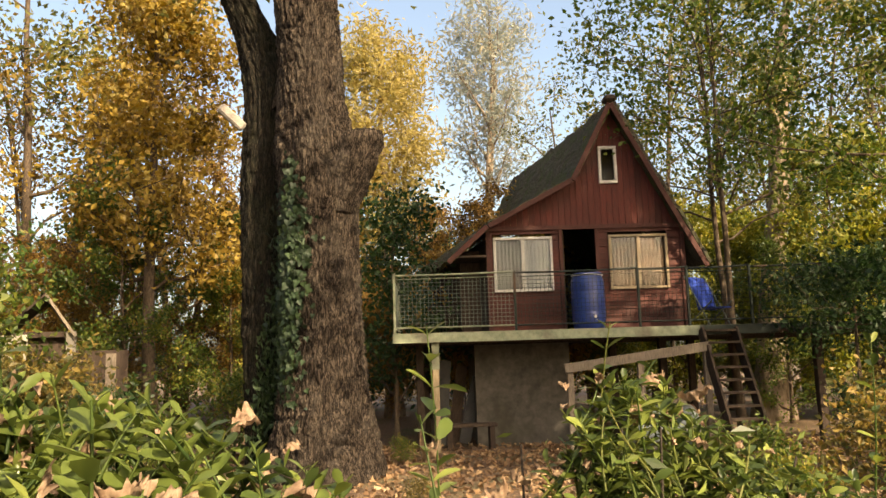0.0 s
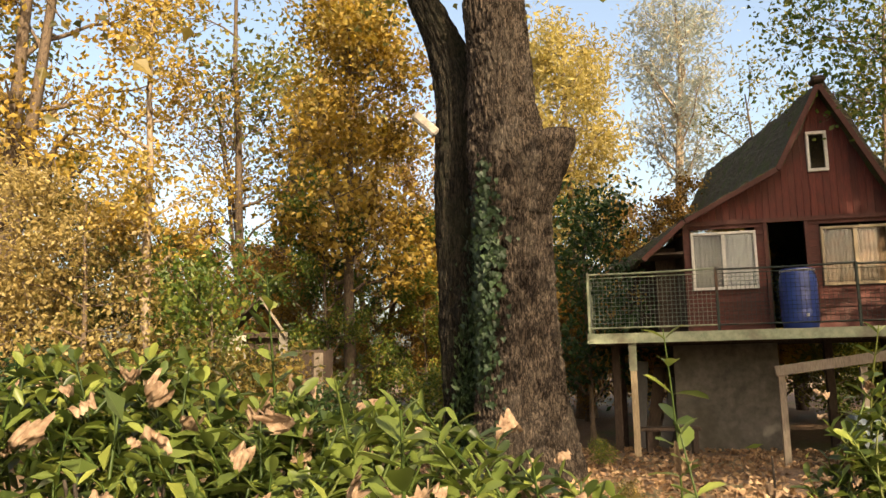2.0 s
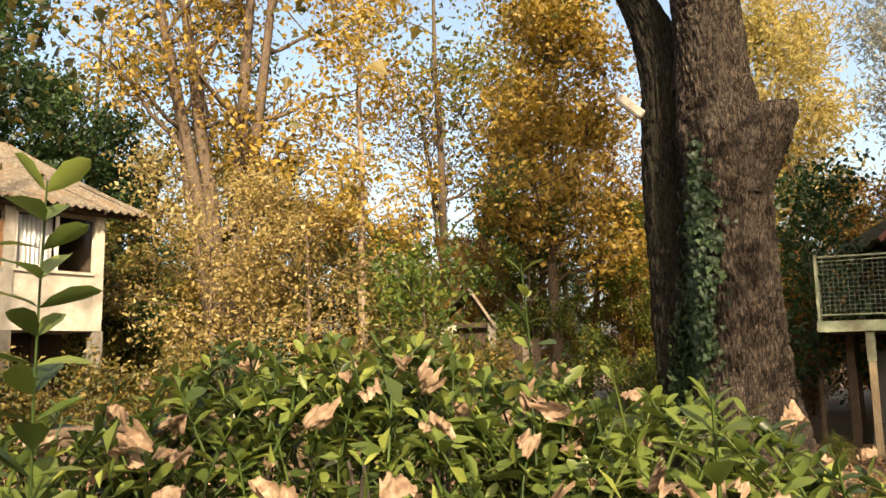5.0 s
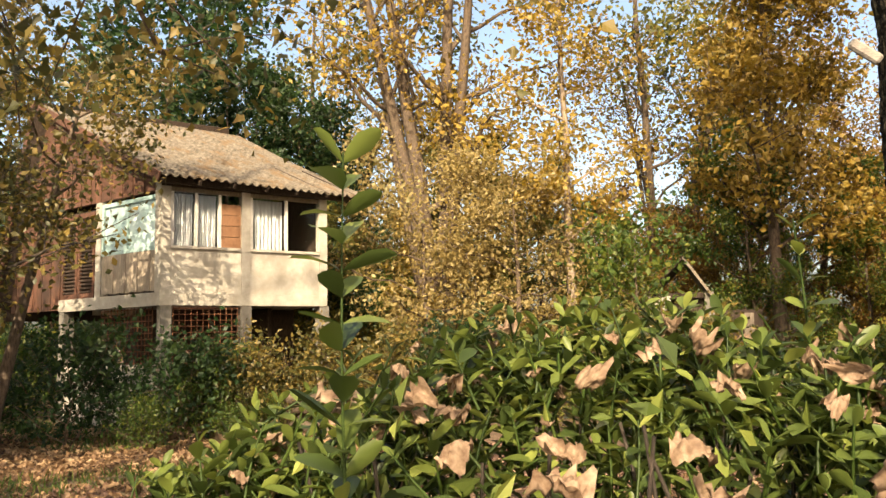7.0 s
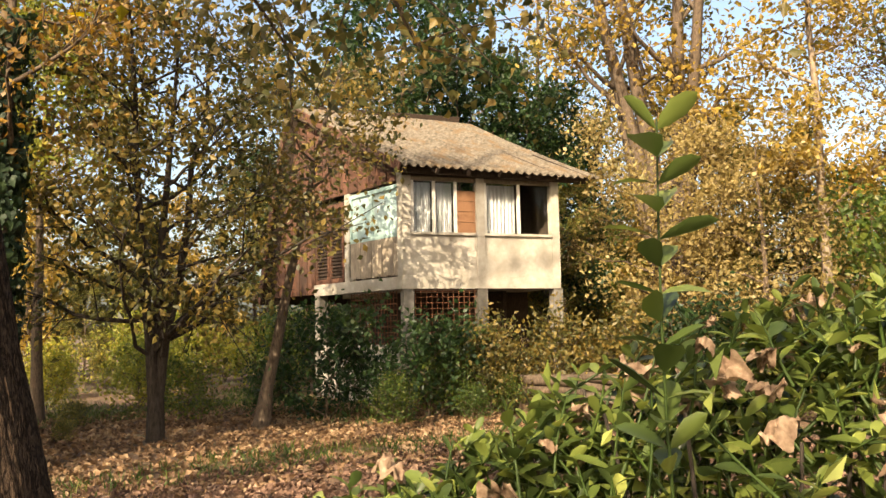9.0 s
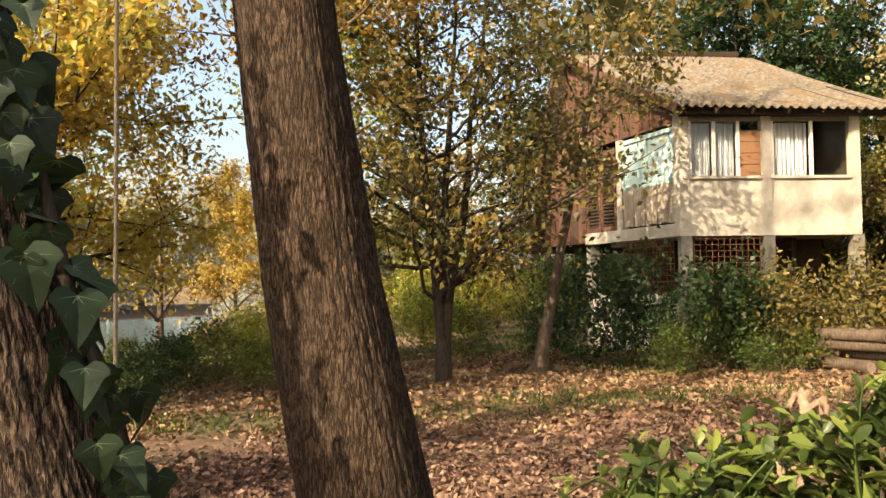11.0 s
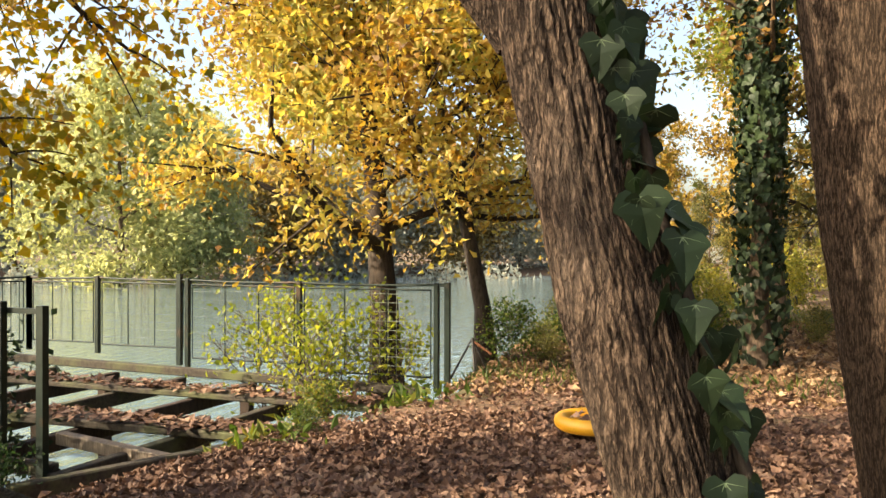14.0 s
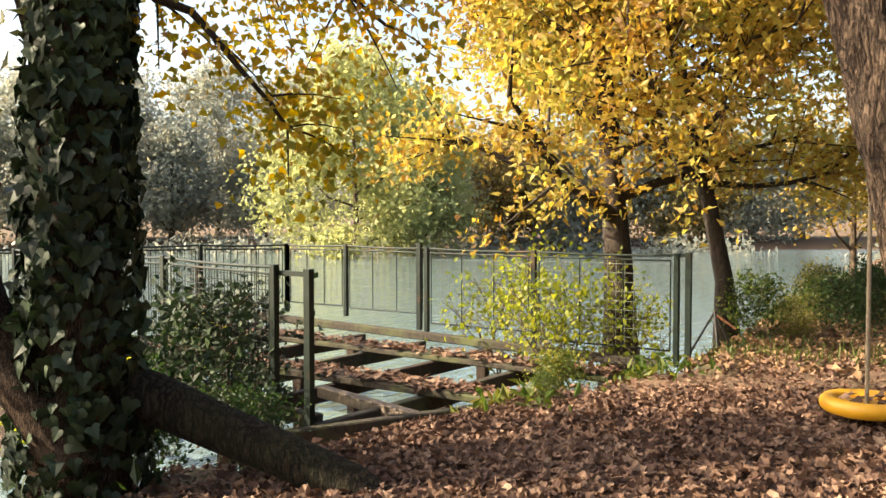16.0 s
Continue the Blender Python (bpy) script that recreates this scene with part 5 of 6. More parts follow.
# ivy-clad trunk with a low limb
tc = thing("ivy_clad_tree", Matrix(), "forked dark tree thickly covered in ivy with a low limb", "tree")
bark_trunk("stem", tc, [(-3.15, -5.15, -0.5), (-3.18, -5.15, 0.4), (-3.2, -5.18, 1.2), (-3.22, -5.2, 2.2), (-3.30, -5.1, 2.9), (-3.5, -5.0, 4.2), (-3.6, -4.9, 6.0)], [0.30, 0.24, 0.22, 0.20, 0.15, 0.11, 0.06], BARK_FINE, 0.015, 8.0, 160, 90, 40)
bark_trunk("limb", tc, [(-3.2, -5.2, 1.9), (-3.1, -5.35, 2.6), (-2.9, -5.6, 3.6)], [0.13, 0.12, 0.1], BARK_FINE, 0.01, 8.0, 60, 60, 41)
bark_trunk("limb", tc, [(-3.1, -5.0, 0.1), (-2.85, -5.45, 0.8), (-2.75, -5.7, 1.6), (-2.65, -5.9, 3.0)], [0.2, 0.16, 0.13, 0.09], BARK_FINE, 0.01, 8.0, 60, 60, 42)
v, f = tubes([(np.array([(-3.3, -5.05, 0.50), (-3.45, -4.85, 0.40), (-3.62, -4.55, 0.25), (-3.8, -4.15, 0.09), (-3.9, -3.85, -0.02), (-3.95, -3.6, -0.14)]), np.array([0.14, 0.14, 0.13, 0.12, 0.115, 0.10]))], 24)
child("low_limb", mesh_np("low_limb", v, f, BARK_SHADED_MOSSY, True), tc)
n = 2600
rg = np.random.default_rng(23)
zz = rg.uniform(-0.1, 3.0, n)
aa = rg.uniform(0, 2 * np.pi, n)
rr = np.interp(zz, [-0.1, 0.5, 2, 3], [0.34, 0.29, 0.25, 0.22]) * rg.uniform(0.95, 1.2, n)
pl = np.stack([-3.19 + rr * np.cos(aa) + np.interp(zz, [0, 2.2, 3], [0, -0.03, -0.12]), -5.17 + rr * np.sin(aa), zz], 1)
nm = np.stack([np.cos(aa), np.sin(aa), np.zeros(n)], 1)
ivy(tc, pl, nm, 0.085, rg, IVY_DEEP)


def at(yaw, d):
    """A place d metres from the walk's start, yaw degrees to the left of north."""
    return -0.3 - d * math.sin(radians(yaw)), -0.1 + d * math.cos(radians(yaw))


def stand(yaw, d, turn=0, size=1.0):
    x, y = at(yaw, d)
    return pose(x, y, gz(x, y), 0, 0, turn) @ Matrix.Scale(size, 4)


# ---- leafy crowns of the near trees ----


def crown_on(parent, limbs, leaves, size, mat, bark, rng, spread=0.25, lobes=True, broad=0.85):
    paths, tips = [], []
    for a, b, r in limbs:
        a, b = np.array(a, float), np.array(b, float)
        t = np.linspace(0, 1, 8)[:, None]
        L = np.linalg.norm(b - a)
        p = a + (b - a) * t + np.cumsum(rng.normal(0, 0.025 * L, (8, 3)), 0) * (t > 0) + np.array([0, 0, 0.12 * L]) * np.sin(np.pi * t)
        paths.append((p, r * (1 - 0.8 * t[:, 0]) + 0.003))
        for k in range(9):
            c = p[rng.integers(2, 8)]
            d = (b - a) / L + rng.normal(0, 0.8, 3)
            w = c + d / np.linalg.norm(d) * L * rng.uniform(0.15, 0.4) * np.linspace(0, 1, 4)[:, None]
            w[:, 2] -= 0.1 * np.linspace(0, 1, 4) ** 2
            paths.append((w, np.linspace(r * 0.25, 0.003, 4)))
            tips.append(w[1:])
    v, f = tubes(paths, 6)
    tagged(child("branch_work", mesh_np("branch_work", v, f, bark, True), parent), kind="stuff")
    tips = np.concatenate(tips)
    pk = tips[rng.integers(0, len(tips), leaves)] + rng.normal(0, spread, (leaves, 3))
    child("crown", leaf_mesh("crown", pk, size, mat, rng, broad=broad, droop=0.5, lobes=lobes), parent)


rg = np.random.default_rng(41)
crown_on(tc, [((-3.3, -5.1, 2.75), (-4.3, -4.5, 1.95), 0.035), ((-3.4, -5.05, 3.2), (-4.9, -4.4, 2.6), 0.04), ((-3.5, -5.0, 3.6), (-5.2, -5.6, 3.4), 0.04)], 2600, 0.066, LEAF_MAPLE, BARK_DARK, rg, 0.16)
limbs = []
for k in range(14):
    a = k * 2.4
    limbs.append(((-3.5, -5.0, 3.4 + 0.2 * k), (-3.5 + 2.4 * math.cos(a), -5.0 + 2.4 * math.sin(a), 3.9 + 0.28 * k), 0.05))
crown_on(tc, limbs, 500, 0.11, LEAF_MAPLE, BARK_THIN, rg, 0.35)
limbs = []
for k in range(12):
    a = k * 2.4 + 0.4
    limbs.append(((-3.25, -0.7, 3.3 + 0.3 * k), (-3.2 + 2.6 * math.cos(a), -0.8 + 2.6 * math.sin(a), 3.7 + 0.38 * k), 0.045))
crown_on(tb, limbs, 500, 0.12, LEAF_MAPLE, BARK_THIN, rg, 0.3)
crown_on(tb, [((-3.2, -0.7, 4.2), (-3.2, 1.9, 3.35), 0.03), ((-3.2, -0.7, 4.4), (-4.6, 2.2, 3.5), 0.03), ((-3.2, -0.7, 4.0), (-5.2, 1.2, 3.3), 0.03)], 1800, 0.072, LEAF_BROWN, BARK_THIN, rg, 0.2)
limbs = []
for k in range(10):
    a = k * 2.4
    limbs.append(((-2.65, -1.9, 3.8 + 0.25 * k), (-2.65 + 2.2 * math.cos(a), -1.9 + 2.2 * math.sin(a), 4.2 + 0.35 * k), 0.04))
crown_on(ta, limbs, 400, 0.11, LEAF_OLIVE, BARK_THIN, rg, 0.3)
limbs = []
for k in range(16):
    a = k * 2.4
    limbs.append(((-2.8, 11.4, 7.6 + 0.3 * k), (-2.8 + 3.6 * math.cos(a), 11.4 + 3.6 * math.sin(a), 9.2 + 0.4 * k), 0.09))
crown_on(big, limbs, 9000, 0.12, LEAF_OLIVE, BARK_GREAT, rg, 0.4)

# ---- woods ----
RG = np.random.default_rng(77)
kinds = {}
for key, mat_, lab, hgt in (("rust", LEAF_RUST, "autumn tree with rusty orange-brown leaves down to the ground", 9.0), ("gold", LEAF_GOLD, "autumn tree with golden yellow leaves", 7.0), ("olive", LEAF_OLIVE, "tree with olive and yellowing leaves", 8.0), ("green", LEAF_GREEN, "tree with fresh green leaves", 9.0), ("lime", LEAF_SUNLIT, "tree with yellow-green leaves coloured bright as if sunlit", 7.0), ("rust_tall", LEAF_RUST, "tall open tree with rusty thin leaves", 13.0), ("olive_tall", LEAF_OLIVE, "tall open tree with olive thin leaves", 13.0), ("dark", LEAF_DARK, "dense dark green tree", 9.0)):
    kinds[key] = [(mat_, lab, hgt)]
proto = {}


def wood_tree(key, yaw, d, h):
    mat_, lab, hgt = kinds[key][0]
    made = proto.setdefault(key, [])
    m = stand(yaw, d, RG.uniform(0, 360), h / hgt)
    if len(made) < 2:
        ob = tree("tree", RG, m, lab, mat_, BARK_THIN, leaves=13500, leaf_size=0.135, broad=0.72, cluster=0.21, group="woods", sides=4, height=hgt, r0=0.12, limbs=22, first=0.06, reach=0.30, rise=0.75, twigs=5) if not key.endswith("tall") else tree("tree", RG, m, lab, mat_, BARK_THIN, leaves=5000, leaf_size=0.15, cluster=0.36, group="woods", sides=5, height=hgt, r0=0.26, limbs=11, first=0.3, reach=0.3, rise=0.9, twigs=6, stems=2, fork=0.28)
        made.append(ob)
    else:
        copy_thing(made[int(RG.integers(0, 2))], m)


for yaw in np.arange(-38, 92, 4.8):
    if yaw < -9:
        a, b, h1, h2 = "green", "olive_tall", 6.3, 12
    elif yaw < 9:
        a, b, h1, h2 = "rust", "gold", 5.2, 5.6
    elif yaw < 33:
        a, b, h1, h2 = "rust", "rust_tall", 7.5, 12.5
    elif yaw < 60:
        a, b, h1, h2 = "olive", "rust" if yaw < 50 else "olive_tall", 6.0, 6.5 if yaw < 50 else 12.0
    elif yaw < 74:
        a, b, h1, h2 = "dark", "olive_tall", 6.5, 12
    else:
        a, b, h1, h2 = "olive", "gold", 4.0, 7.0
    j = RG.uniform(-1.5, 1.5, 2)
    d1 = 20.5 if yaw < 60 else 24.0
    wood_tree("green" if 18 < yaw < 58 and RG.random() < 0.3 else a if RG.random() < 0.8 or b.endswith("tall") else b, yaw + j[0], d1 + RG.uniform(-1, 2), h1 * RG.uniform(0.85, 1.15))
    wood_tree(b if RG.random() < 0.8 or b.endswith("tall") else a, yaw + 2 + j[1], d1 + 7 + RG.uniform(-2, 3), h2 * RG.uniform(0.85, 1.15))

for k, yaw in enumerate(np.arange(-36, 75, 6.5)):
    wood_tree("dark" if k % 3 == 0 else "olive", yaw, 34 + RG.uniform(-1, 2), 8.5)

for yaw in np.arange(-36, -3, 3.4):
    wood_tree("lime", yaw, 22.5 + RG.uniform(-1, 2), 6.5 * RG.uniform(0.85, 1.15))
for yaw in np.arange(-3, 60, 5.0):
    wood_tree("rust" if yaw < 34 else "gold" if RG.random() < 0.5 else "olive", yaw, 23.5 + RG.uniform(-1, 1.5), 5.6 * RG.uniform(0.85, 1.15))
for yaw in (13, 18, 25.5, 28, 33.5):
    wood_tree("rust", yaw, 25.5 + RG.uniform(-1, 1.5), 8.0 * RG.uniform(0.85, 1.15))
for yaw in (-1.5, 3.5, 9.5):
    wood_tree("gold", yaw, 26.5, 7.0 * RG.uniform(0.85, 1.15))

for yaw, d, h in ((18, 24, 10.5), (15, 26.5, 11), (12, 25, 10)):
    wood_tree("rust", yaw, d, h)
for yaw, d, h in ((53, 25, 9.0), (57, 25, 10.0), (61, 25, 9.5), (55.5, 22.5, 10.5), (60, 22, 11.5)):
    wood_tree("dark" if yaw != 57 else "olive", yaw, d, h)

# trees that stand out
tree("willow", RG, stand(7.0, 25), "tall willow with pale yellow hanging leaves", LEAF_STRAW, BARK_PALE, leaves=16000, leaf_size=0.22, cluster=0.4, broad=0.3, hang=0.5, height=12.0, r0=0.3, limbs=16, first=0.45, reach=0.22, rise=1.0, twigs=7, droop=0.4)
tree("willow", RG, stand(0.3, 31), "tall thin pollard willow with sparse grey-green leaves", LEAF_HAZY_GREY, BARK_PALE, leaves=7000, leaf_size=0.26, cluster=0.45, broad=0.3, height=15.0, r0=0.35, limbs=10, first=0.5, reach=0.26, rise=1.8, twigs=7, stems=2, fork=0.12)
tree("tree", RG, stand(-16.5, 17.5), "slender twin-stemmed tree with fresh green leaves", LEAF_GREEN, BARK_THIN, leaves=13000, leaf_size=0.13, cluster=0.35, height=12.0, r0=0.13, limbs=16, first=0.38, reach=0.32, rise=0.5, twigs=8, stems=2, fork=0.06)
tree("tree", RG, stand(-18.2, 21), "leaning tree with a thick pale trunk", LEAF_OLIVE, BARK_PALE, leaves=9000, leaf_size=0.11, height=12.0, r0=0.42, lean=(0.12, 0), limbs=10, first=0.45, reach=0.3, rise=0.8, twigs=8)
tree("tree", RG, stand(-30, 16), "tree with fresh green leaves", LEAF_GREEN, BARK_THIN, leaves=9000, leaf_size=0.13, height=10.0, r0=0.14, limbs=16, first=0.3, reach=0.33, rise=0.6, twigs=8)
tree("tree", RG, stand(45.5, 22), "large many-stemmed tree with spreading brown trunks", LEAF_GOLD, BARK_THIN, leaves=9000, leaf_size=0.17, cluster=0.4, height=16.0, r0=0.45, limbs=8, first=0.3, reach=0.22, rise=0.9, twigs=6, stems=5, fork=0.42)
tree("tree", RG, stand(36.7, 17), "slender upright tree with thin golden leaves", LEAF_GOLD, BARK_PALE, leaves=6500, leaf_size=0.13, cluster=0.3, height=11.5, r0=0.13, limbs=22, first=0.3, reach=0.14, rise=0.6, twigs=5)
tree("tree", RG, stand(30.5, 26), "dark-limbed tree forking into wide branches", LEAF_OLIVE, BARK_THIN, leaves=5500, leaf_size=0.2, cluster=0.55, height=15.0, r0=0.32, limbs=7, first=0.45, reach=0.28, rise=0.9, twigs=7, stems=3, fork=0.4)
tree("tree", RG, stand(23.0, 20), "tall tree with glowing orange leaves", LEAF_GOLD, BARK_THIN, leaves=16000, leaf_size=0.16, cluster=0.36, height=11.0, r0=0.2, limbs=22, first=0.3, reach=0.22, rise=0.8, twigs=7)
tree("tree", RG, stand(55, 27), "tall dark-limbed tree with thin leaves", LEAF_OLIVE, BARK_THIN, leaves=5000, leaf_size=0.2, cluster=0.5, height=15.0, r0=0.3, lean=(0.15, 0.1), limbs=9, first=0.4, reach=0.28, rise=0.7, twigs=7, stems=2, fork=0.3)
tree("tree", RG, stand(64, 24), "tall dense dark green tree behind the cream house", LEAF_DARK, BARK_THIN, leaves=15000, leaf_size=0.2, cluster=0.5, height=13.0, r0=0.25, limbs=20, first=0.2, reach=0.3, rise=0.7, twigs=7)
tree("tree", RG, stand(40.5, 16.8), "golden tree with low spreading leaves", LEAF_PALE, BARK_THIN, leaves=7000, leaf_size=0.10, height=5.0, r0=0.1, limbs=16, first=0.25, reach=0.4, rise=0.3, twigs=7)
tree("tree", RG, stand(47, 17.5), "golden tree with low spreading leaves", LEAF_PALE, BARK_THIN, leaves=9000, leaf_size=0.10, height=5.5, r0=0.1, limbs=16, first=0.25, reach=0.42, rise=0.3, twigs=7)
tree("small_tree", RG, stand(32.6, 15), "small loose tree with mid-green leaves", LEAF_GREEN, BARK_THIN, leaves=3000, leaf_size=0.12, height=3.4, r0=0.06, limbs=14, first=0.2, reach=0.32, rise=0.7, twigs=7)
tree("small_tree", RG, stand(6.5, 16.5), "small dense dark green tree", LEAF_DARK, BARK_THIN, leaves=4200, leaf_size=0.13, height=4.8, r0=0.07, limbs=14, first=0.15, reach=0.28, rise=0.7, twigs=7)
tree("small_tree", RG, pose(5.7, 13.6, gz(5.7, 13.6)), "small tree with dark green leaves hanging over the deck rail", LEAF_DARK, BARK_THIN, leaves=5200, leaf_size=0.10, cluster=0.22, height=3.0, r0=0.06, limbs=12, first=0.58, reach=0.5, rise=0.15, twigs=7)
# beside the path to the cream house
tree("tree", RG, pose(-12.4, 1.7, 0), "many-stemmed tree with green and golden leaves", LEAF_BROWN, BARK_DARK, leaves=12000, leaf_size=0.105, cluster=0.2, height=6.4, r0=0.15, limbs=16, first=0.2, reach=0.34, rise=0.6, twigs=8, stems=3, fork=0.3, wobble=0.07)
tree("tree", RG, pose(-13.4, 3.45, 0), "leaning tree with a mottled trunk", LEAF_BROWN, BARK_THIN, leaves=4200, leaf_size=0.105, cluster=0.26, height=6.0, r0=0.13, lean=(0.1, 0.22), limbs=12, first=0.5, reach=0.34, rise=0.5, twigs=7)
tree("tree", RG, pose(-16.5, 0.4, 0), "yellow-green tree beside the path", LEAF_SUNLIT, BARK_THIN, leaves=11000, leaf_size=0.12, height=7.5, r0=0.12, limbs=14, first=0.5, reach=0.34, rise=0.6, twigs=7)
ivc = tree("tree", RG, pose(-10.8, -0.3, 0), "tree with an ivy-covered dark trunk", LEAF_RUST, BARK_THIN, leaves=3000, leaf_size=0.1, height=6.6, r0=0.16, limbs=12, first=0.52, reach=0.3, rise=0.6, twigs=7)
n = 2400
zz, aa = 5.2 * RG.beta(1.5, 1.1, n), RG.uniform(0, 2 * np.pi, n)
rr = RG.uniform(0.14, 0.28, n) + 0.3 * RG.uniform(0, 1, n) * vnoise(np.stack([np.cos(aa) * 1.2, np.sin(aa) * 1.2, zz * 1.3], 1), 12) ** 2
ivy(ivc, np.stack([rr * np.cos(aa), rr * np.sin(aa), zz], 1), np.stack([np.cos(aa), np.sin(aa), aa * 0], 1), 0.10, RG, IVY_DEEP)
# at the river
RIVER = np.random.default_rng(31)
tree("tree", RIVER, pose(-11.4, -3.75, -0.15), "leaning tree with brilliant yellow leaves over the river", LEAF_YELLOW, BARK_DARK, leaves=46000, leaf_size=0.105, cluster=0.2, lobes=True, height=6.8, r0=0.14, lean=(0.05, -0.22), limbs=26, first=0.28, reach=0.52, rise=0.45, twigs=13, broad=0.6)
# Dark bark on this trunk carries the crown's shade in its colour.
tree("tree", RIVER, pose(-10.3, -4.75, -0.8), "thick dark trunk with yellow leaves behind the fence", LEAF_YELLOW, BARK_DARK, leaves=17000, leaf_size=0.115, cluster=0.2, lobes=True, height=6.5, r0=0.26, lean=(0.0, -0.08), limbs=20, first=0.34, reach=0.38, rise=0.45, twigs=8, broad=0.55)
tree("tree", RG, pose(-26.0, 0.5, -0.1), "golden tree on the bank", LEAF_GOLD, BARK_THIN, leaves=8000, leaf_size=0.15, height=7.0, r0=0.15, limbs=16, first=0.2, reach=0.32, rise=0.6, twigs=7)
tree("tree", RG, pose(-16.5, -2.9, -0.1), "small golden tree on the bank", LEAF_GOLD, BARK_THIN, leaves=1500, leaf_size=0.10, height=4.2, r0=0.08, limbs=14, first=0.2, reach=0.34, rise=0.6, twigs=6)
# the far bank; its haze is put into the pale leaf colour
n = 9000
yw, dd_ = np.radians(RG.uniform(88, 160, n)), RG.uniform(61, 68, n)
sx, sy = -0.3 - dd_ * np.sin(yw), -0.1 + dd_ * np.cos(yw)
hz = RG.beta(1.2, 2.2, n) * 3.2 * vnoise(np.stack([sx * 0.25, sy * 0.25, sx * 0], 1), 2)
tagged(child("far_scrub", leaf_mesh("far_scrub", np.stack([sx, sy, ground_z(sx, sy) + hz], 1), 0.5, LEAF_HAZY_GREY, RG, broad=0.5)), "low pale scrub along the far river bank", "scrub", kind="stuff")
for yaw, d, h, mt, lab in ((130, 58, 14.5, LEAF_WILLOW, "big pale green willow on the far bank"), (125.5, 62, 12, LEAF_WILLOW, "pale green willow on the far bank"), (139, 80, 15, LEAF_HAZY_GREY, "hazy grey-green tree on the far bank"), (145, 76, 13, LEAF_HAZY_GREY, "hazy grey-green tree on the far bank"), (134, 84, 15, LEAF_HAZY_GREY, "hazy grey-green tree on the far bank"), (151, 78, 13, LEAF_HAZY_GREY, "hazy grey-green tree on the far bank"), (119, 68, 9, LEAF_PALE, "golden tree on the far bank"), (112, 70, 9, LEAF_HAZY_GREY, "pale grey-green tree on the far bank"), (106, 74, 9, LEAF_PALE, "golden tree on the far bank"), (100, 78, 9, LEAF_HAZY_GREY, "hazy tree on the far bank"), (95, 80, 10, LEAF_HAZY_GREY, "pale grey-green tree on the far bank"), (123, 70, 8, LEAF_HAZY_GREY, "pale grey-green tree on the far bank"), (115.5, 69, 8, LEAF_HAZY_GREY, "hazy grey-green tree on the far bank"), (109, 72, 8, LEAF_PALE, "golden tree on the far bank"), (103, 76, 8, LEAF_HAZY_GREY, "pale grey-green tree on the far bank"), (142, 72, 9, LEAF_HAZY_GREY, "hazy grey-green tree on the far bank"), (148, 72, 10, LEAF_HAZY_GREY, "hazy grey-green tree on the far bank"), (136, 74, 9, LEAF_HAZY_GREY, "hazy grey-green tree on the far bank"), (155, 74, 11, LEAF_HAZY_GREY, "hazy grey-green tree on the far bank")):
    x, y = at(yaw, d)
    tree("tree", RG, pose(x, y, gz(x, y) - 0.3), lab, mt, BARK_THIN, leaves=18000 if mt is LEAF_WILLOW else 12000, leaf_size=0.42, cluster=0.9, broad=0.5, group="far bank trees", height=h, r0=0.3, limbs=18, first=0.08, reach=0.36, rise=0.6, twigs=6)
# unseen trees added behind the walk to shade the clearing and cabin
for x, y, h, n in ((7.6, 4.4, 13, 6500), (3.4, 1.6, 12.5, 1200), (7.4, 7.6, 13, 8500)):
    tree("tree", RG, pose(x, y, gz(x, y)), "tall leafy tree added out of view to shade the clearing", LEAF_OLIVE, BARK_THIN, leaves=n, leaf_size=0.24, cluster=0.5, height=h, r0=0.25, limbs=16, first=0.4, reach=0.27, rise=0.6, twigs=7, group="shade trees")
# bank trees added to throw shadows on walls, trunks and ground
tree("tree", RG, pose(-2.0, -7.4, -1.2), "tall thinly leaved tree added out of view for branch shadows", LEAF_OLIVE, BARK_THIN, leaves=420, leaf_size=0.2, cluster=0.25, height=20.5, r0=0.32, limbs=12, first=0.3, reach=0.24, rise=0.7, twigs=6, group="shade trees")
tree("tree", RG, pose(-2.2, -6.7, -0.9), "young leafy tree added on the bank to shade the ground", LEAF_OLIVE, BARK_THIN, leaves=1500, leaf_size=0.13, cluster=0.25, height=4.8, r0=0.07, limbs=12, first=0.45, reach=0.36, rise=0.5, twigs=6, group="shade trees")
tree("tree", RG, pose(1.6, -5.2, -0.6), "leafy tree added out of view to shade the trunks", LEAF_OLIVE, BARK_THIN, leaves=300, leaf_size=0.17, cluster=0.2, height=7.0, r0=0.12, limbs=12, first=0.4, reach=0.32, rise=0.6, twigs=6, group="shade trees")

# ---- shrubs ----
shrubs = {}


def shrub(key, x, y, size, mat_=None, label="", count=2000):
    m = pose(x, y, max(gz(x, y), -0.6), 0, 0, RG.uniform(0, 360)) @ Matrix.Scale(size, 4)
    if key not in shrubs:
        shrubs[key] = tree("shrub", RG, m, label, mat_, BARK_THIN, leaves=count, leaf_size=0.085, cluster=0.14, category="shrub", group="shrubs", sides=4, height=1.3, r0=0.02, limbs=11, first=0.05, reach=0.6, rise=0.9, twigs=5, stems=2, fork=0.3)
        return shrubs[key]
    return copy_thing(shrubs[key], m)


shrub("dark", -13.4, 5.5, 0.85, LEAF_DARK, "dense shrub with dark green leaves")
shrub("brown", -12.6, 7.7, 0.85, LEAF_BROWN, "thin shrub with brownish autumn leaves")
shrub("green", -12.8, 6.4, 0.8, LEAF_GREEN, "low shrub with fresh green leaves")
shrub("yellow", -9.0, -5.2, 0.9, LEAF_LIME, "sapling shrub with bright yellow-green leaves", 650)
shrub("vine", -5.45, -6.4, 0.95, IVY_DEEP, "straggling dark green shrub growing through the fence", 1500)
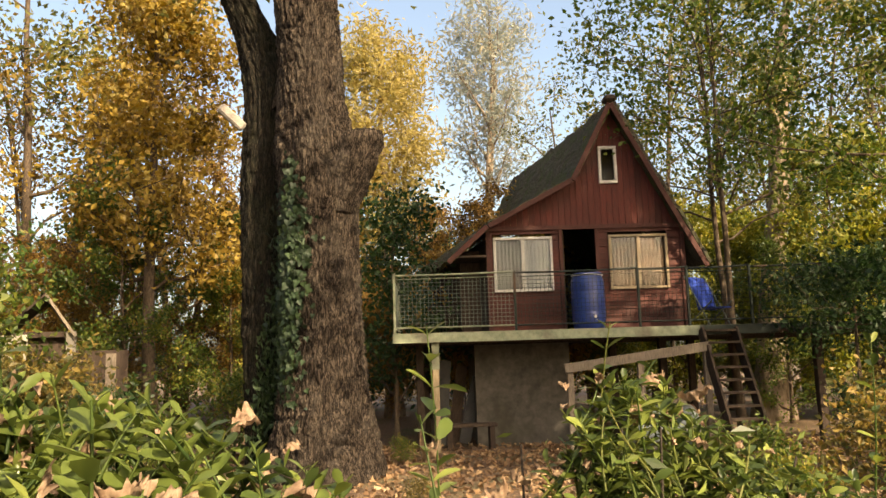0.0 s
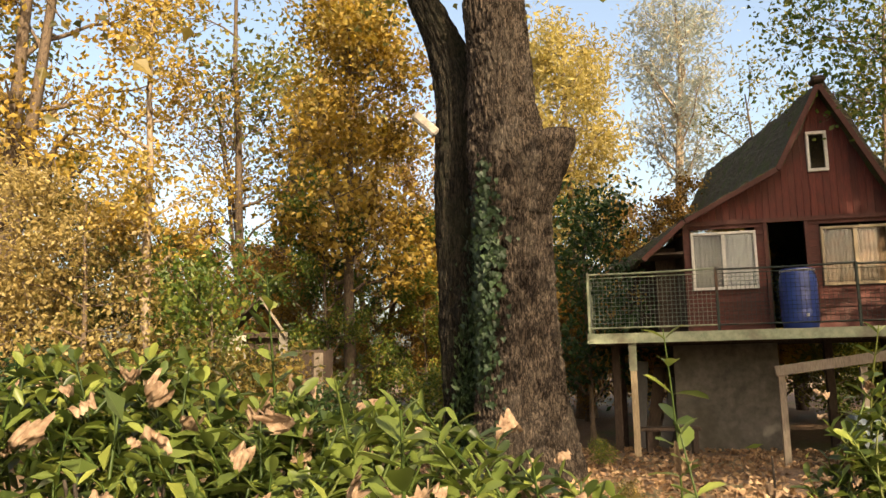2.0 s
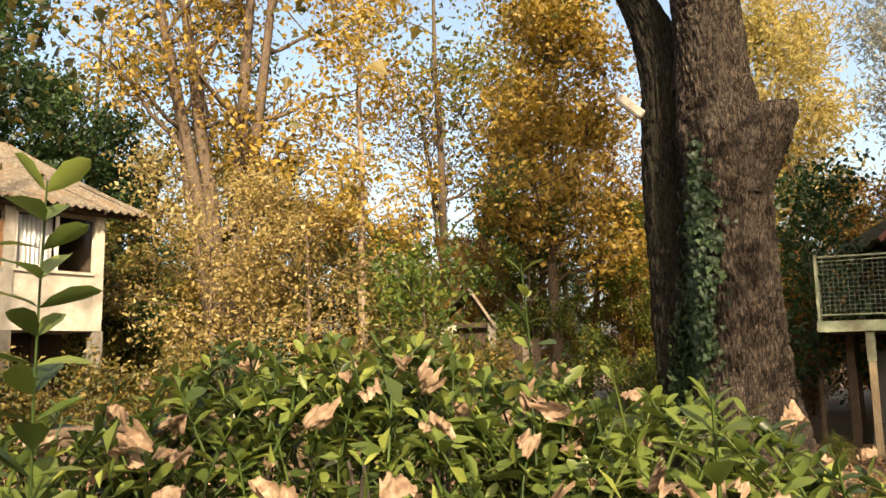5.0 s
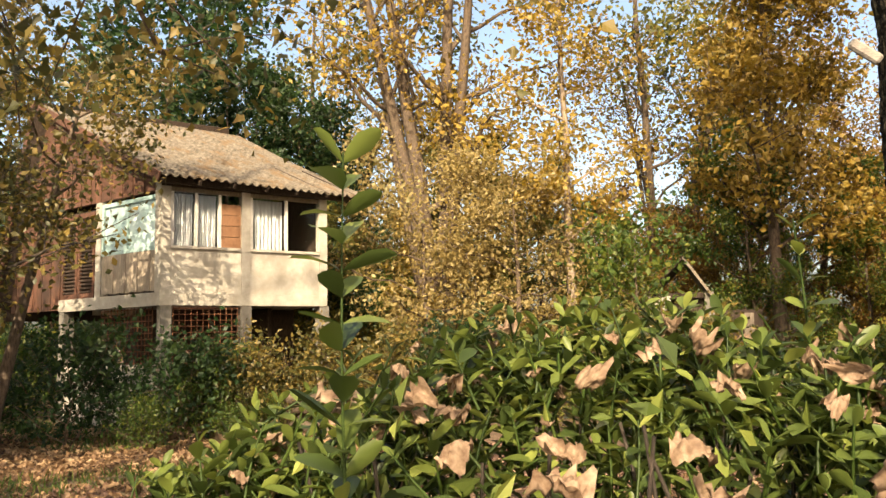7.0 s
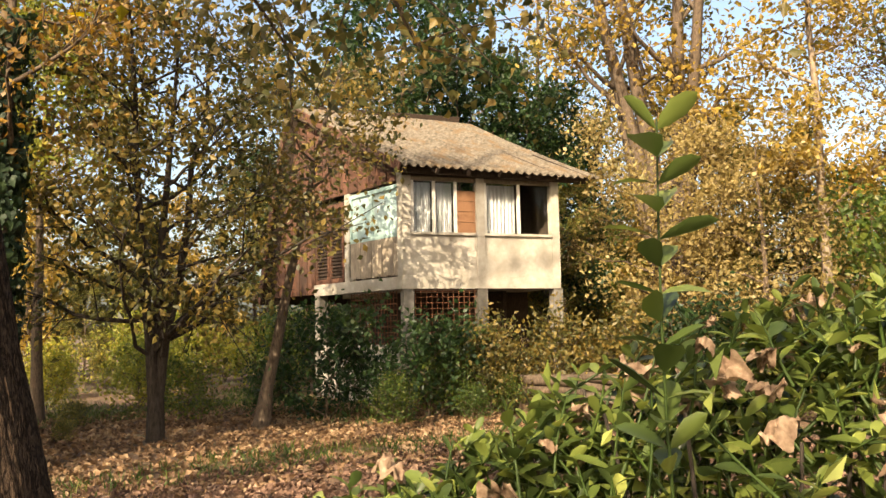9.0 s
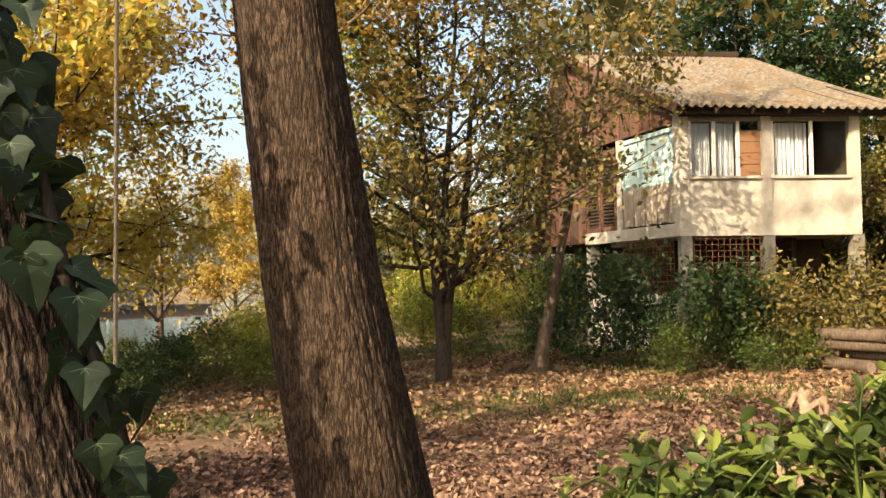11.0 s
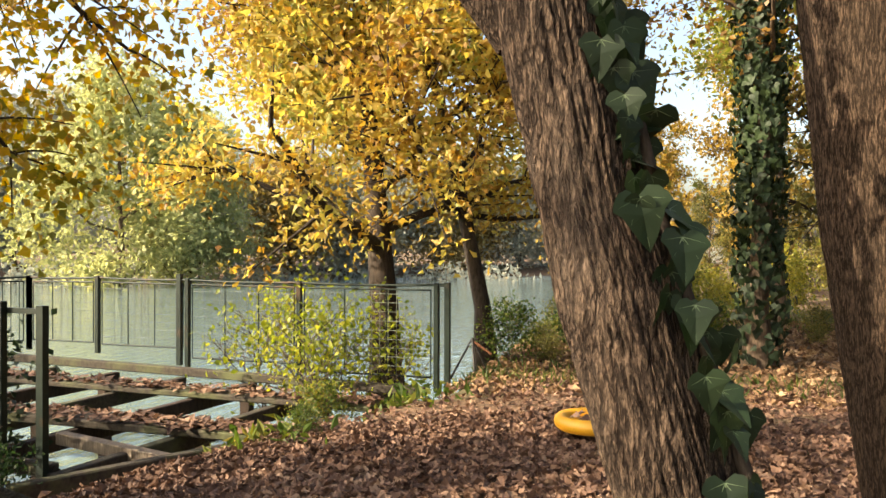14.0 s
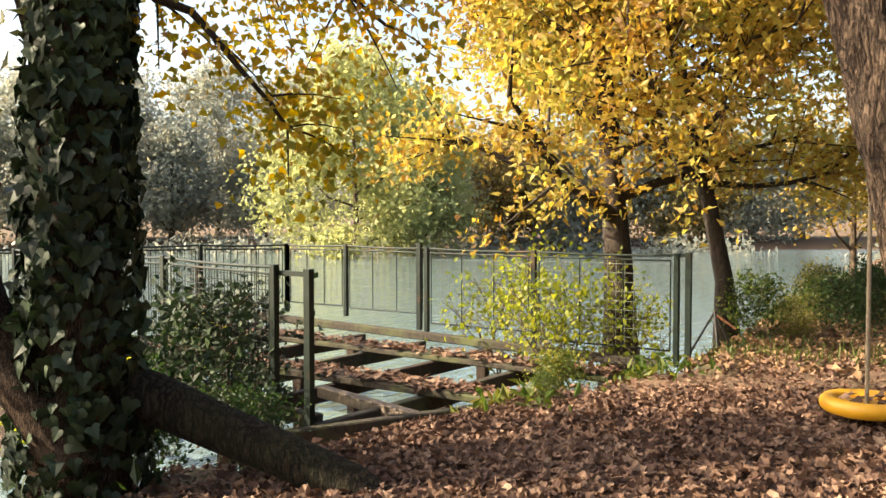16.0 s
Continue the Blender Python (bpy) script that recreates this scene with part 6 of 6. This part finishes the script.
shrub("sunny", -17.0, -1.5, 0.7, LEAF_SUNLIT, "loose shrub with yellow-green leaves coloured bright as if sunlit")
shrub("olive", -14.5, -3.1, 0.55, LEAF_OLIVE, "loose shrub with olive and yellow leaves")
for k, x, y, s in (("dark", -13.6, 4.6, 1.6), ("dark", -12.9, 6.2, 1.45), ("dark", -14.6, 4.0, 0.9), ("brown", -12.6, 8.7, 1.35), ("olive", -12.9, 9.4, 1.4), ("green", -13.2, 7.3, 1.25), ("brown", -12.7, 7.4, 1.3), ("green", -12.6, 5.4, 0.7), ("green", -12.3, 7.4, 0.6), ("green", -12.1, 6.6, 0.5), ("brown", -11.6, 9.6, 1.4), ("dark", -11.3, 10.8, 1.6),
                   ("olive", -12.5, -3.2, 0.55), ("green", -11.0, -3.3, 0.7), ("olive", -16.0, -3.0, 0.6), ("green", -13.2, -3.0, 0.55), ("green", -13.2, -1.6, 0.85), ("sunny", -14.6, -1.0, 0.95), ("dark", -12.3, -2.1, 0.7), ("dark", -11.3, -2.3, 0.65), ("olive", -10.9, -2.8, 0.5), ("green", -11.9, -0.9, 0.6), ("dark", -15.2, -2.4, 0.6), ("olive", -18.5, -2.4, 0.6), ("sunny", -17.8, -0.6, 0.9), ("olive", -20.0, -0.5, 0.8), ("sunny", -22.0, 1.0, 1.4), ("sunny", -24.0, 3.4, 2.0), ("olive", -26.0, 6.0, 2.0), ("green", -24.5, 8.2, 2.0), ("olive", -28.0, 1.2, 1.5), ("sunny", -18.0, 0.6, 1.1), ("olive", -15.4, 0.9, 0.65), ("green", -14.7, 2.6, 0.9), ("sunny", -19.0, 2.5, 1.4), ("olive", -13.0, 0.6, 0.4), ("sunny", -20.5, 3.4, 1.4), ("sunny", -21.0, 5.6, 1.6), ("sunny", -22.5, 4.2, 2.0), ("green", -19.5, 5.8, 1.5), ("sunny", -17.3, 2.2, 1.3),
                   ("yellow", -9.8, -4.5, 1.0), ("yellow", -9.7, -6.2, 1.15), ("yellow", -9.7, -5.3, 1.1), ("green", -8.1, -4.6, 0.55), ("yellow", -7.4, -9.3, 0.6), ("vine", -5.6, -7.1, 0.95), ("dark", -4.9, -5.6, 0.6), ("dark", -4.35, -6.3, 0.75), ("yellow", -4.1, -6.8, 0.8), ("dark", -4.7, -7.2, 0.9), ("green", -9.0, -4.0, 0.35), ("green", -6.6, -4.0, 0.22),
                   ("green", -4.2, 9.5, 0.9), ("dark", -5.4, 10.5, 1.1), ("green", -6.2, 9.5, 0.7), ("olive", -9.0, 10.5, 1.3), ("green", -9.8, 12.0, 1.2), ("green", -4.9, 14.5, 1.3), ("brown", -11.0, 13.0, 1.5), ("brown", -7.4, 12.0, 1.55), ("brown", -6.9, 12.5, 1.5), ("green", -8.3, 12.2, 1.3),
                   ("dark", 5.6, 13.0, 0.9), ("green", 7.6, 14.5, 1.8), ("green", 4.6, 9.5, 1.1), ("olive", 5.2, 8.3, 1.2), ("brown", 3.4, 7.4, 1.0), ("green", 4.4, 6.9, 1.0), ("brown", 4.9, 10.6, 1.1), ("green", 2.6, 8.4, 0.7), ("olive", 3.0, 5.6, 0.9), ("green", 2.0, 6.2, 0.7), ("brown", -1.0, 9.0, 0.3), ("green", -1.6, 12.6, 0.35)):
    shrub(k, x, y, s)

# ---- hedge in front of the walk ----
HL = [(-2.40, 0.22, 1.10, 0.25), (-2.15, 0.55, 1.22, 0.28), (-2.0, 1.05, 1.46, 0.36), (-1.75, 1.55, 1.62, 0.42), (-1.20, 1.70, 1.54, 0.46), (-0.62, 1.55, 1.43, 0.40), (-0.25, 1.95, 1.12, 0.36), (0.05, 2.6, 1.05, 0.40), (0.42, 2.85, 1.56, 0.32), (0.95, 3.0, 1.08, 0.42), (1.8, 3.2, 1.05, 0.5), (2.8, 3.4, 1.12, 0.5)]
hedge = thing("hedge", Matrix(), "glossy green clipped evergreen hedge strewn with dead leaves", "hedge")
rg = np.random.default_rng(55)


def hedge_leaf(w, fold, bend):
    xs = [0.0, 0.25, 0.6, 0.88, 1.0]
    ws = [0.03, 0.66, 1.0, 0.66, 0.05]
    V = []
    for t, b in zip(xs, ws):
        zc = -bend * t * t
        V += [(-b * w, t, zc + fold * b * w), (0, t, zc), (b * w, t, zc + fold * b * w)]
    F = []
    for k in range(4):
        o = k * 3
        F += [(o, o + 1, o + 4, o + 3), (o + 1, o + 2, o + 5, o + 4)]
    return np.array(V), np.array(F)


shapes = [hedge_leaf(0.23, 0.35, 0.15), hedge_leaf(0.26, 0.2, 0.32), hedge_leaf(0.21, 0.5, -0.08)]
seg = np.array(HL)
cum = np.concatenate([[0], np.cumsum(np.linalg.norm(np.diff(seg[:, :2], axis=0), axis=1))])
stems, leafs = [], []


def sprig(root, top, n_pairs, size, bend=0.1):
    d = np.array(top) - np.array(root)
    L = np.linalg.norm(d)
    t = np.linspace(0, 1, 6)[:, None]
    side = rg.normal(0, 1, 3) * bend * L * 0.3
    p = np.array(root) + d * t + side * np.sin(np.pi * t)
    stems.append((p, np.linspace(0.005, 0.0022, 6)))
    az = rg.uniform(0, 6.28)
    for k in range(n_pairs):
        f = 0.25 + 0.75 * (k + 0.6) / n_pairs
        c = np.array([np.interp(f, t[:, 0], p[:, i]) for i in range(3)])
        az += 1.57 + rg.normal(0, 0.25)
        for s in (0, np.pi):
            el = rg.uniform(-0.1, 0.6) if k < n_pairs - 1 else rg.uniform(0.45, 1.0)
            dr = np.array([np.cos(az + s) * np.cos(el), np.sin(az + s) * np.cos(el), np.sin(el)]) + d / L * 0.25
            leafs.append((c, dr / np.linalg.norm(dr), size * rg.uniform(0.65, 1.15) * (0.75 if k == n_pairs - 1 else 1)))


for k in range(2100):
    s = rg.uniform(0, cum[-1])
    x, y, h, w = [np.interp(s, cum, seg[:, i]) for i in range(4)]
    o = rg.normal(0, 0.5) * w
    q_ = rg.uniform(0, 2 * np.pi)
    ox, oy = abs(o) * np.cos(q_), abs(o) * np.sin(q_)
    z = h - 0.35 * (abs(o) / w) ** 2 - abs(rg.normal(0, 0.22)) + 0.05
    L = rg.uniform(0.14, 0.3)
    tilt = rg.normal(0, 0.65, 2) + np.array([ox, oy]) * 0.8
    dr = np.array([tilt[0], tilt[1], 1.0])
    dr /= np.linalg.norm(dr)
    top = np.array([x + ox, y + oy, z])
    sprig(top - dr * L, top, int(rg.integers(3, 6)), 0.068)
for top, L, npair, ls in (((-1.26, 1.86, 1.83), 0.55, 6, 0.09), ((-1.63, 0.76, 1.90), 0.85, 14, 0.115), ((-0.30, 3.0, 1.70), 1.0, 8, 0.12), ((0.35, 2.75, 1.68), 0.6, 7, 0.08), ((-0.9, 1.5, 1.56), 0.35, 4, 0.08), ((1.35, 3.1, 1.62), 0.7, 6, 0.08), ((2.1, 3.3, 1.7), 0.7, 6, 0.08), ((-0.25, 2.2, 1.42), 0.5, 5, 0.08), ((-0.62, 1.12, 1.52), 0.3, 6, 0.08), ((-1.9, 0.9, 1.42), 0.4, 4, 0.08)):
    sprig((top[0] + rg.normal(0, 0.05), top[1] + rg.normal(0, 0.05), top[2] - L), top, npair, ls)
v, f = tubes(stems, 4)
tagged(child("twig_mass", mesh_np("twig_mass", v, f, GRASS, True), hedge), kind="stuff")
paths = []
for k in range(150):
    s = rg.uniform(0, cum[-1])
    x, y, h, w = [np.interp(s, cum, seg[:, i]) for i in range(4)]
    a = np.array([x + rg.normal(0, 0.1), y + rg.normal(0, 0.1), -0.05])
    b = np.array([x + rg.normal(0, w * 0.6), y + rg.normal(0, w * 0.6), h - 0.2])
    paths.append((np.stack([a, (a + b) / 2 + rg.normal(0, 0.06, 3), b]), (0.012, 0.009, 0.004)))
v, f = tubes(paths, 5)
tagged(child("stem_mass", mesh_np("stem_mass", v, f, BARK_DARK, True), hedge), kind="stuff")


def leaf_frame(c, d):
    d = Vector(d).normalized()
    up = Vector((rg.normal(0, 0.35), rg.normal(0, 0.35), 1.0))
    s = d.cross(up).normalized()
    return s, d, s.cross(d)


near, rest_v, rest_f, cnt = [], [], [], 0
leafs.sort(key=lambda l: (l[0][0] + 0.9) ** 2 + (l[0][1] - 1.0) ** 2 + 4 * (l[0][2] - 1.5) ** 2)
leaf_data = [mesh_np("leaf", V, F, HEDGE, True) for V, F in shapes]
for k, (c, d, size) in enumerate(leafs):
    s, dd, u = leaf_frame(c, d)
    if k < 290:
        m = Matrix((s, dd, u)).transposed().to_4x4() @ Matrix.Scale(size, 4)
        m.translation = c
        child("leaf", leaf_data[k % 3], hedge, m=m)
        continue
    V, F = shapes[k % 3]
    B = np.array([s, dd, u])
    rest_v.append(np.array(c) + (V * size) @ B)
    rest_f.append(F + cnt)
    cnt += len(V)
fol = child("foliage", mesh_np("foliage", np.concatenate(rest_v), np.concatenate(rest_f), HEDGE, True), hedge)
tagged(fol, kind="stuff")
# dark inner leaves fill the hedge
n = 9000
s = rg.uniform(0, cum[-1], n)
hx, hy, hh, hw = [np.interp(s, cum, seg[:, i]) for i in range(4)]
pk = np.stack([hx + rg.normal(0, 0.5, n) * hw, hy + rg.normal(0, 0.5, n) * hw, hh - 0.12 - rg.uniform(0, 1, n) * (hh - 0.15)], 1)
tagged(child("inner_foliage", leaf_mesh("inner_foliage", pk, 0.065, HEDGE, rg, broad=0.42), hedge), kind="stuff")


def dead_leaf_mesh(seed):
    """A crumpled broad leaf with a ragged edge."""
    r = np.random.default_rng(seed)
    n, rings = 34, 6
    th = np.linspace(0, 2 * np.pi, n, endpoint=False)
    edge = 1 + 0.10 * np.sin(2 * th + r.uniform(0, 6)) + 0.08 * np.sin(3 * th + r.uniform(0, 6)) + r.normal(0, 0.05, n)
    V = [(0, 0, 0)]
    for k in range(1, rings + 1):
        q = k / rings * (1 + (edge - 1) * (k / rings) ** 2)
        for a in range(n):
            V.append((q[a] * math.cos(th[a]) * 0.55, q[a] * math.sin(th[a]) * 0.36, 0))
    V = np.array(V, float)
    b = r.uniform(0.7, 1.6) * r.choice([-1, 1])
    crease = np.abs(np.sin(V[:, 0] * 8 + V[:, 1] * 5 * r.normal() + r.uniform(0, 6)))
    V[:, 2] = b * (V[:, 1] + 0.3 * V[:, 0] * r.normal()) ** 2 * 2.2 + 0.8 * r.normal() * V[:, 0] ** 2 + 0.09 * crease + (vnoise(V * 7 + 5, seed) - 0.5) * 0.42 + (vnoise(V * 17 + 5, seed) - 0.5) * 0.16
    V[:, 1] *= 0.75
    F = [(0, 1 + a, 1 + (a + 1) % n) for a in range(n)]
    for k in range(1, rings):
        for a in range(n):
            o, p = 1 + (k - 1) * n, 1 + k * n
            F += [(o + a, p + a, p + (a + 1) % n), (o + a, p + (a + 1) % n, o + (a + 1) % n)]
    return mesh_np("dead_leaf", V, F, DRY, True)


dead = [dead_leaf_mesh(100 + k) for k in range(6)]
spots = [(-0.98, 1.28, 1.47, 0.095), (-1.52, 1.32, 1.47, 0.12), (-1.42, 1.10, 1.36, 0.12), (-0.72, 1.18, 1.42, 0.10), (-1.2, 1.2, 1.39, 0.12), (-1.85, 1.35, 1.43, 0.10), (-0.62, 1.05, 1.40, 0.085), (-0.25, 2.4, 1.30, 0.13), (0.62, 2.72, 1.44, 0.14), (0.42, 2.75, 1.40, 0.10), (-1.1, 1.7, 1.48, 0.11), (-1.45, 1.75, 1.46, 0.12), (-0.55, 1.3, 1.38, 0.12), (-0.85, 1.05, 1.36, 0.13), (-1.05, 0.98, 1.33, 0.12), (-1.3, 0.95, 1.33, 0.13), (-1.6, 1.0, 1.37, 0.12), (-1.75, 1.15, 1.42, 0.11), (-0.4, 1.5, 1.36, 0.11), (-1.0, 1.5, 1.5, 0.1)]
for k in range(290):
    s = rg.uniform(0, cum[-1] * 0.85)
    x, y, h, w = [float(np.interp(s, cum, seg[:, i])) for i in range(4)]
    spots.append((x + rg.normal(0, 0.4) * w, y + rg.normal(0, 0.45) * w, h - abs(rg.normal(0, 0.07)), rg.uniform(0.06, 0.125) if k < 130 else rg.uniform(0.025, 0.06)))
for k, (x, y, z, size) in enumerate(spots):
    ob = new("dead_leaf", dead[k % 6])
    ob.matrix_basis = pose(x, y, z - 0.03, rg.normal(0, 26), rg.normal(0, 26), rg.uniform(0, 360)) @ Matrix.Scale(size * 0.72, 4)
    tagged(ob, "crumpled dry brown leaf caught on the hedge", "leaf", "dead leaves on the hedge")

# ---- fallen leaves and grass ----
rg = np.random.default_rng(66)


def crumpled_leaves(name, places, size, mat, rng):
    """Broad lobed dead leaves, each a crumpled fan of its own."""
    n, k = len(places), 9
    th = np.linspace(0, 2 * np.pi, k, endpoint=False)
    prof = np.array([1.0, 0.62, 0.86, 0.6, 0.7, 0.7, 0.6, 0.86, 0.62])
    rad = prof * rng.uniform(0.75, 1.2, (n, k)) * (0.5 * size * rng.uniform(0.6, 1.35, n))[:, None]
    up = rng.normal(0, 0.42, (n, 3)) + np.array([0, 0, 1.0])
    up /= np.linalg.norm(up, axis=1)[:, None]
    a = rng.normal(size=(n, 3))
    a -= up * (a * up).sum(1)[:, None]
    a /= np.linalg.norm(a, axis=1)[:, None]
    b = np.cross(up, a)
    fold = rng.uniform(-0.3, 0.8, n)[:, None] * np.abs(np.sin(th))[None] + rng.normal(0, 0.22, (n, k))
    rim = np.asarray(places)[:, None] + rad[..., None] * (np.cos(th)[None, :, None] * a[:, None] + 0.85 * np.sin(th)[None, :, None] * b[:, None] + fold[..., None] * up[:, None])
    v = np.concatenate([np.asarray(places)[:, None], rim], 1).reshape(-1, 3)
    f = np.array([(0, 1 + q, 1 + (q + 1) % k) for q in range(k)])
    return mesh_np(name, v, (f[None] + (np.arange(n) * (k + 1))[:, None, None]).reshape(-1, 3), mat)


def litter(x0, x1, y0, y1, n, size, label, mat=LITTER):
    x, y = rg.uniform(x0, x1, n), rg.uniform(y0, y1, n)
    keep = (y > bank_y(x) + 0.15) & (vnoise(np.stack([x * 0.8, y * 0.8, x * 0], 1), 9) > rg.uniform(0.0, 0.42, n))
    x, y = x[keep], y[keep]
    z = ground_z(x, y) + rg.uniform(0.005, 0.05, len(x))
    tagged(child("leaf_litter", crumpled_leaves("leaf_litter", np.stack([x, y, z], 1), size, mat, rg)), label, "leaves", kind="stuff")


litter(-9.5, -2.0, -5.2, 9.0, 40000, 0.085, "thick carpet of dry brown fallen leaves")
litter(-7.6, -3.0, -4.6, 1.6, 30000, 0.082, "deep drift of curled brown leaves by the swing")
litter(-17, -8.5, -3.8, 9.0, 20000, 0.11, "dry tan leaves coloured as sunlit on the clearing before the house", LITTER_SUNLIT_TAN)
litter(-5, 7, 4.5, 15.5, 12000, 0.12, "fallen tan leaves coloured as sunlit round the great tree", LITTER_SUNLIT_TAN)
litter(-2.2, 6.0, -5.5, 4.8, 15000, 0.095, "dry brown leaves scattered under the walk")
n = 26000
x, y = rg.uniform(-24, -9, n), rg.uniform(-4, 6, n)
gmask = (vnoise(np.stack([x * 0.35, y * 0.35, x * 0], 1), 4) > 0.46) & (y > bank_y(x))
x, y = x[gmask], y[gmask]
pk = np.stack([x, y, ground_z(x, y)], 1)
tagged(child("grass", leaf_mesh("grass", pk, 0.16, GRASS, rg, broad=0.10, droop=-1.2)), "thin tufts of green grass", "grass", kind="stuff")
n = 5000
x = rg.uniform(-22, -3, n)
y = bank_y(x) + rg.normal(0.1, 0.35, n)
bk = vnoise(np.stack([x * 1.1, y * 0.6, x * 0], 1), 6) > 0.55
x, y = x[bk], y[bk]
n = len(x)
tagged(child("bank_weeds", leaf_mesh("bank_weeds", np.stack([x, y, ground_z(x, y) + rg.uniform(0, 0.15, n)], 1), 0.13, LEAF_GREEN, rg, broad=0.4, droop=-0.6)), "green weeds along the river bank", "weeds", kind="stuff")
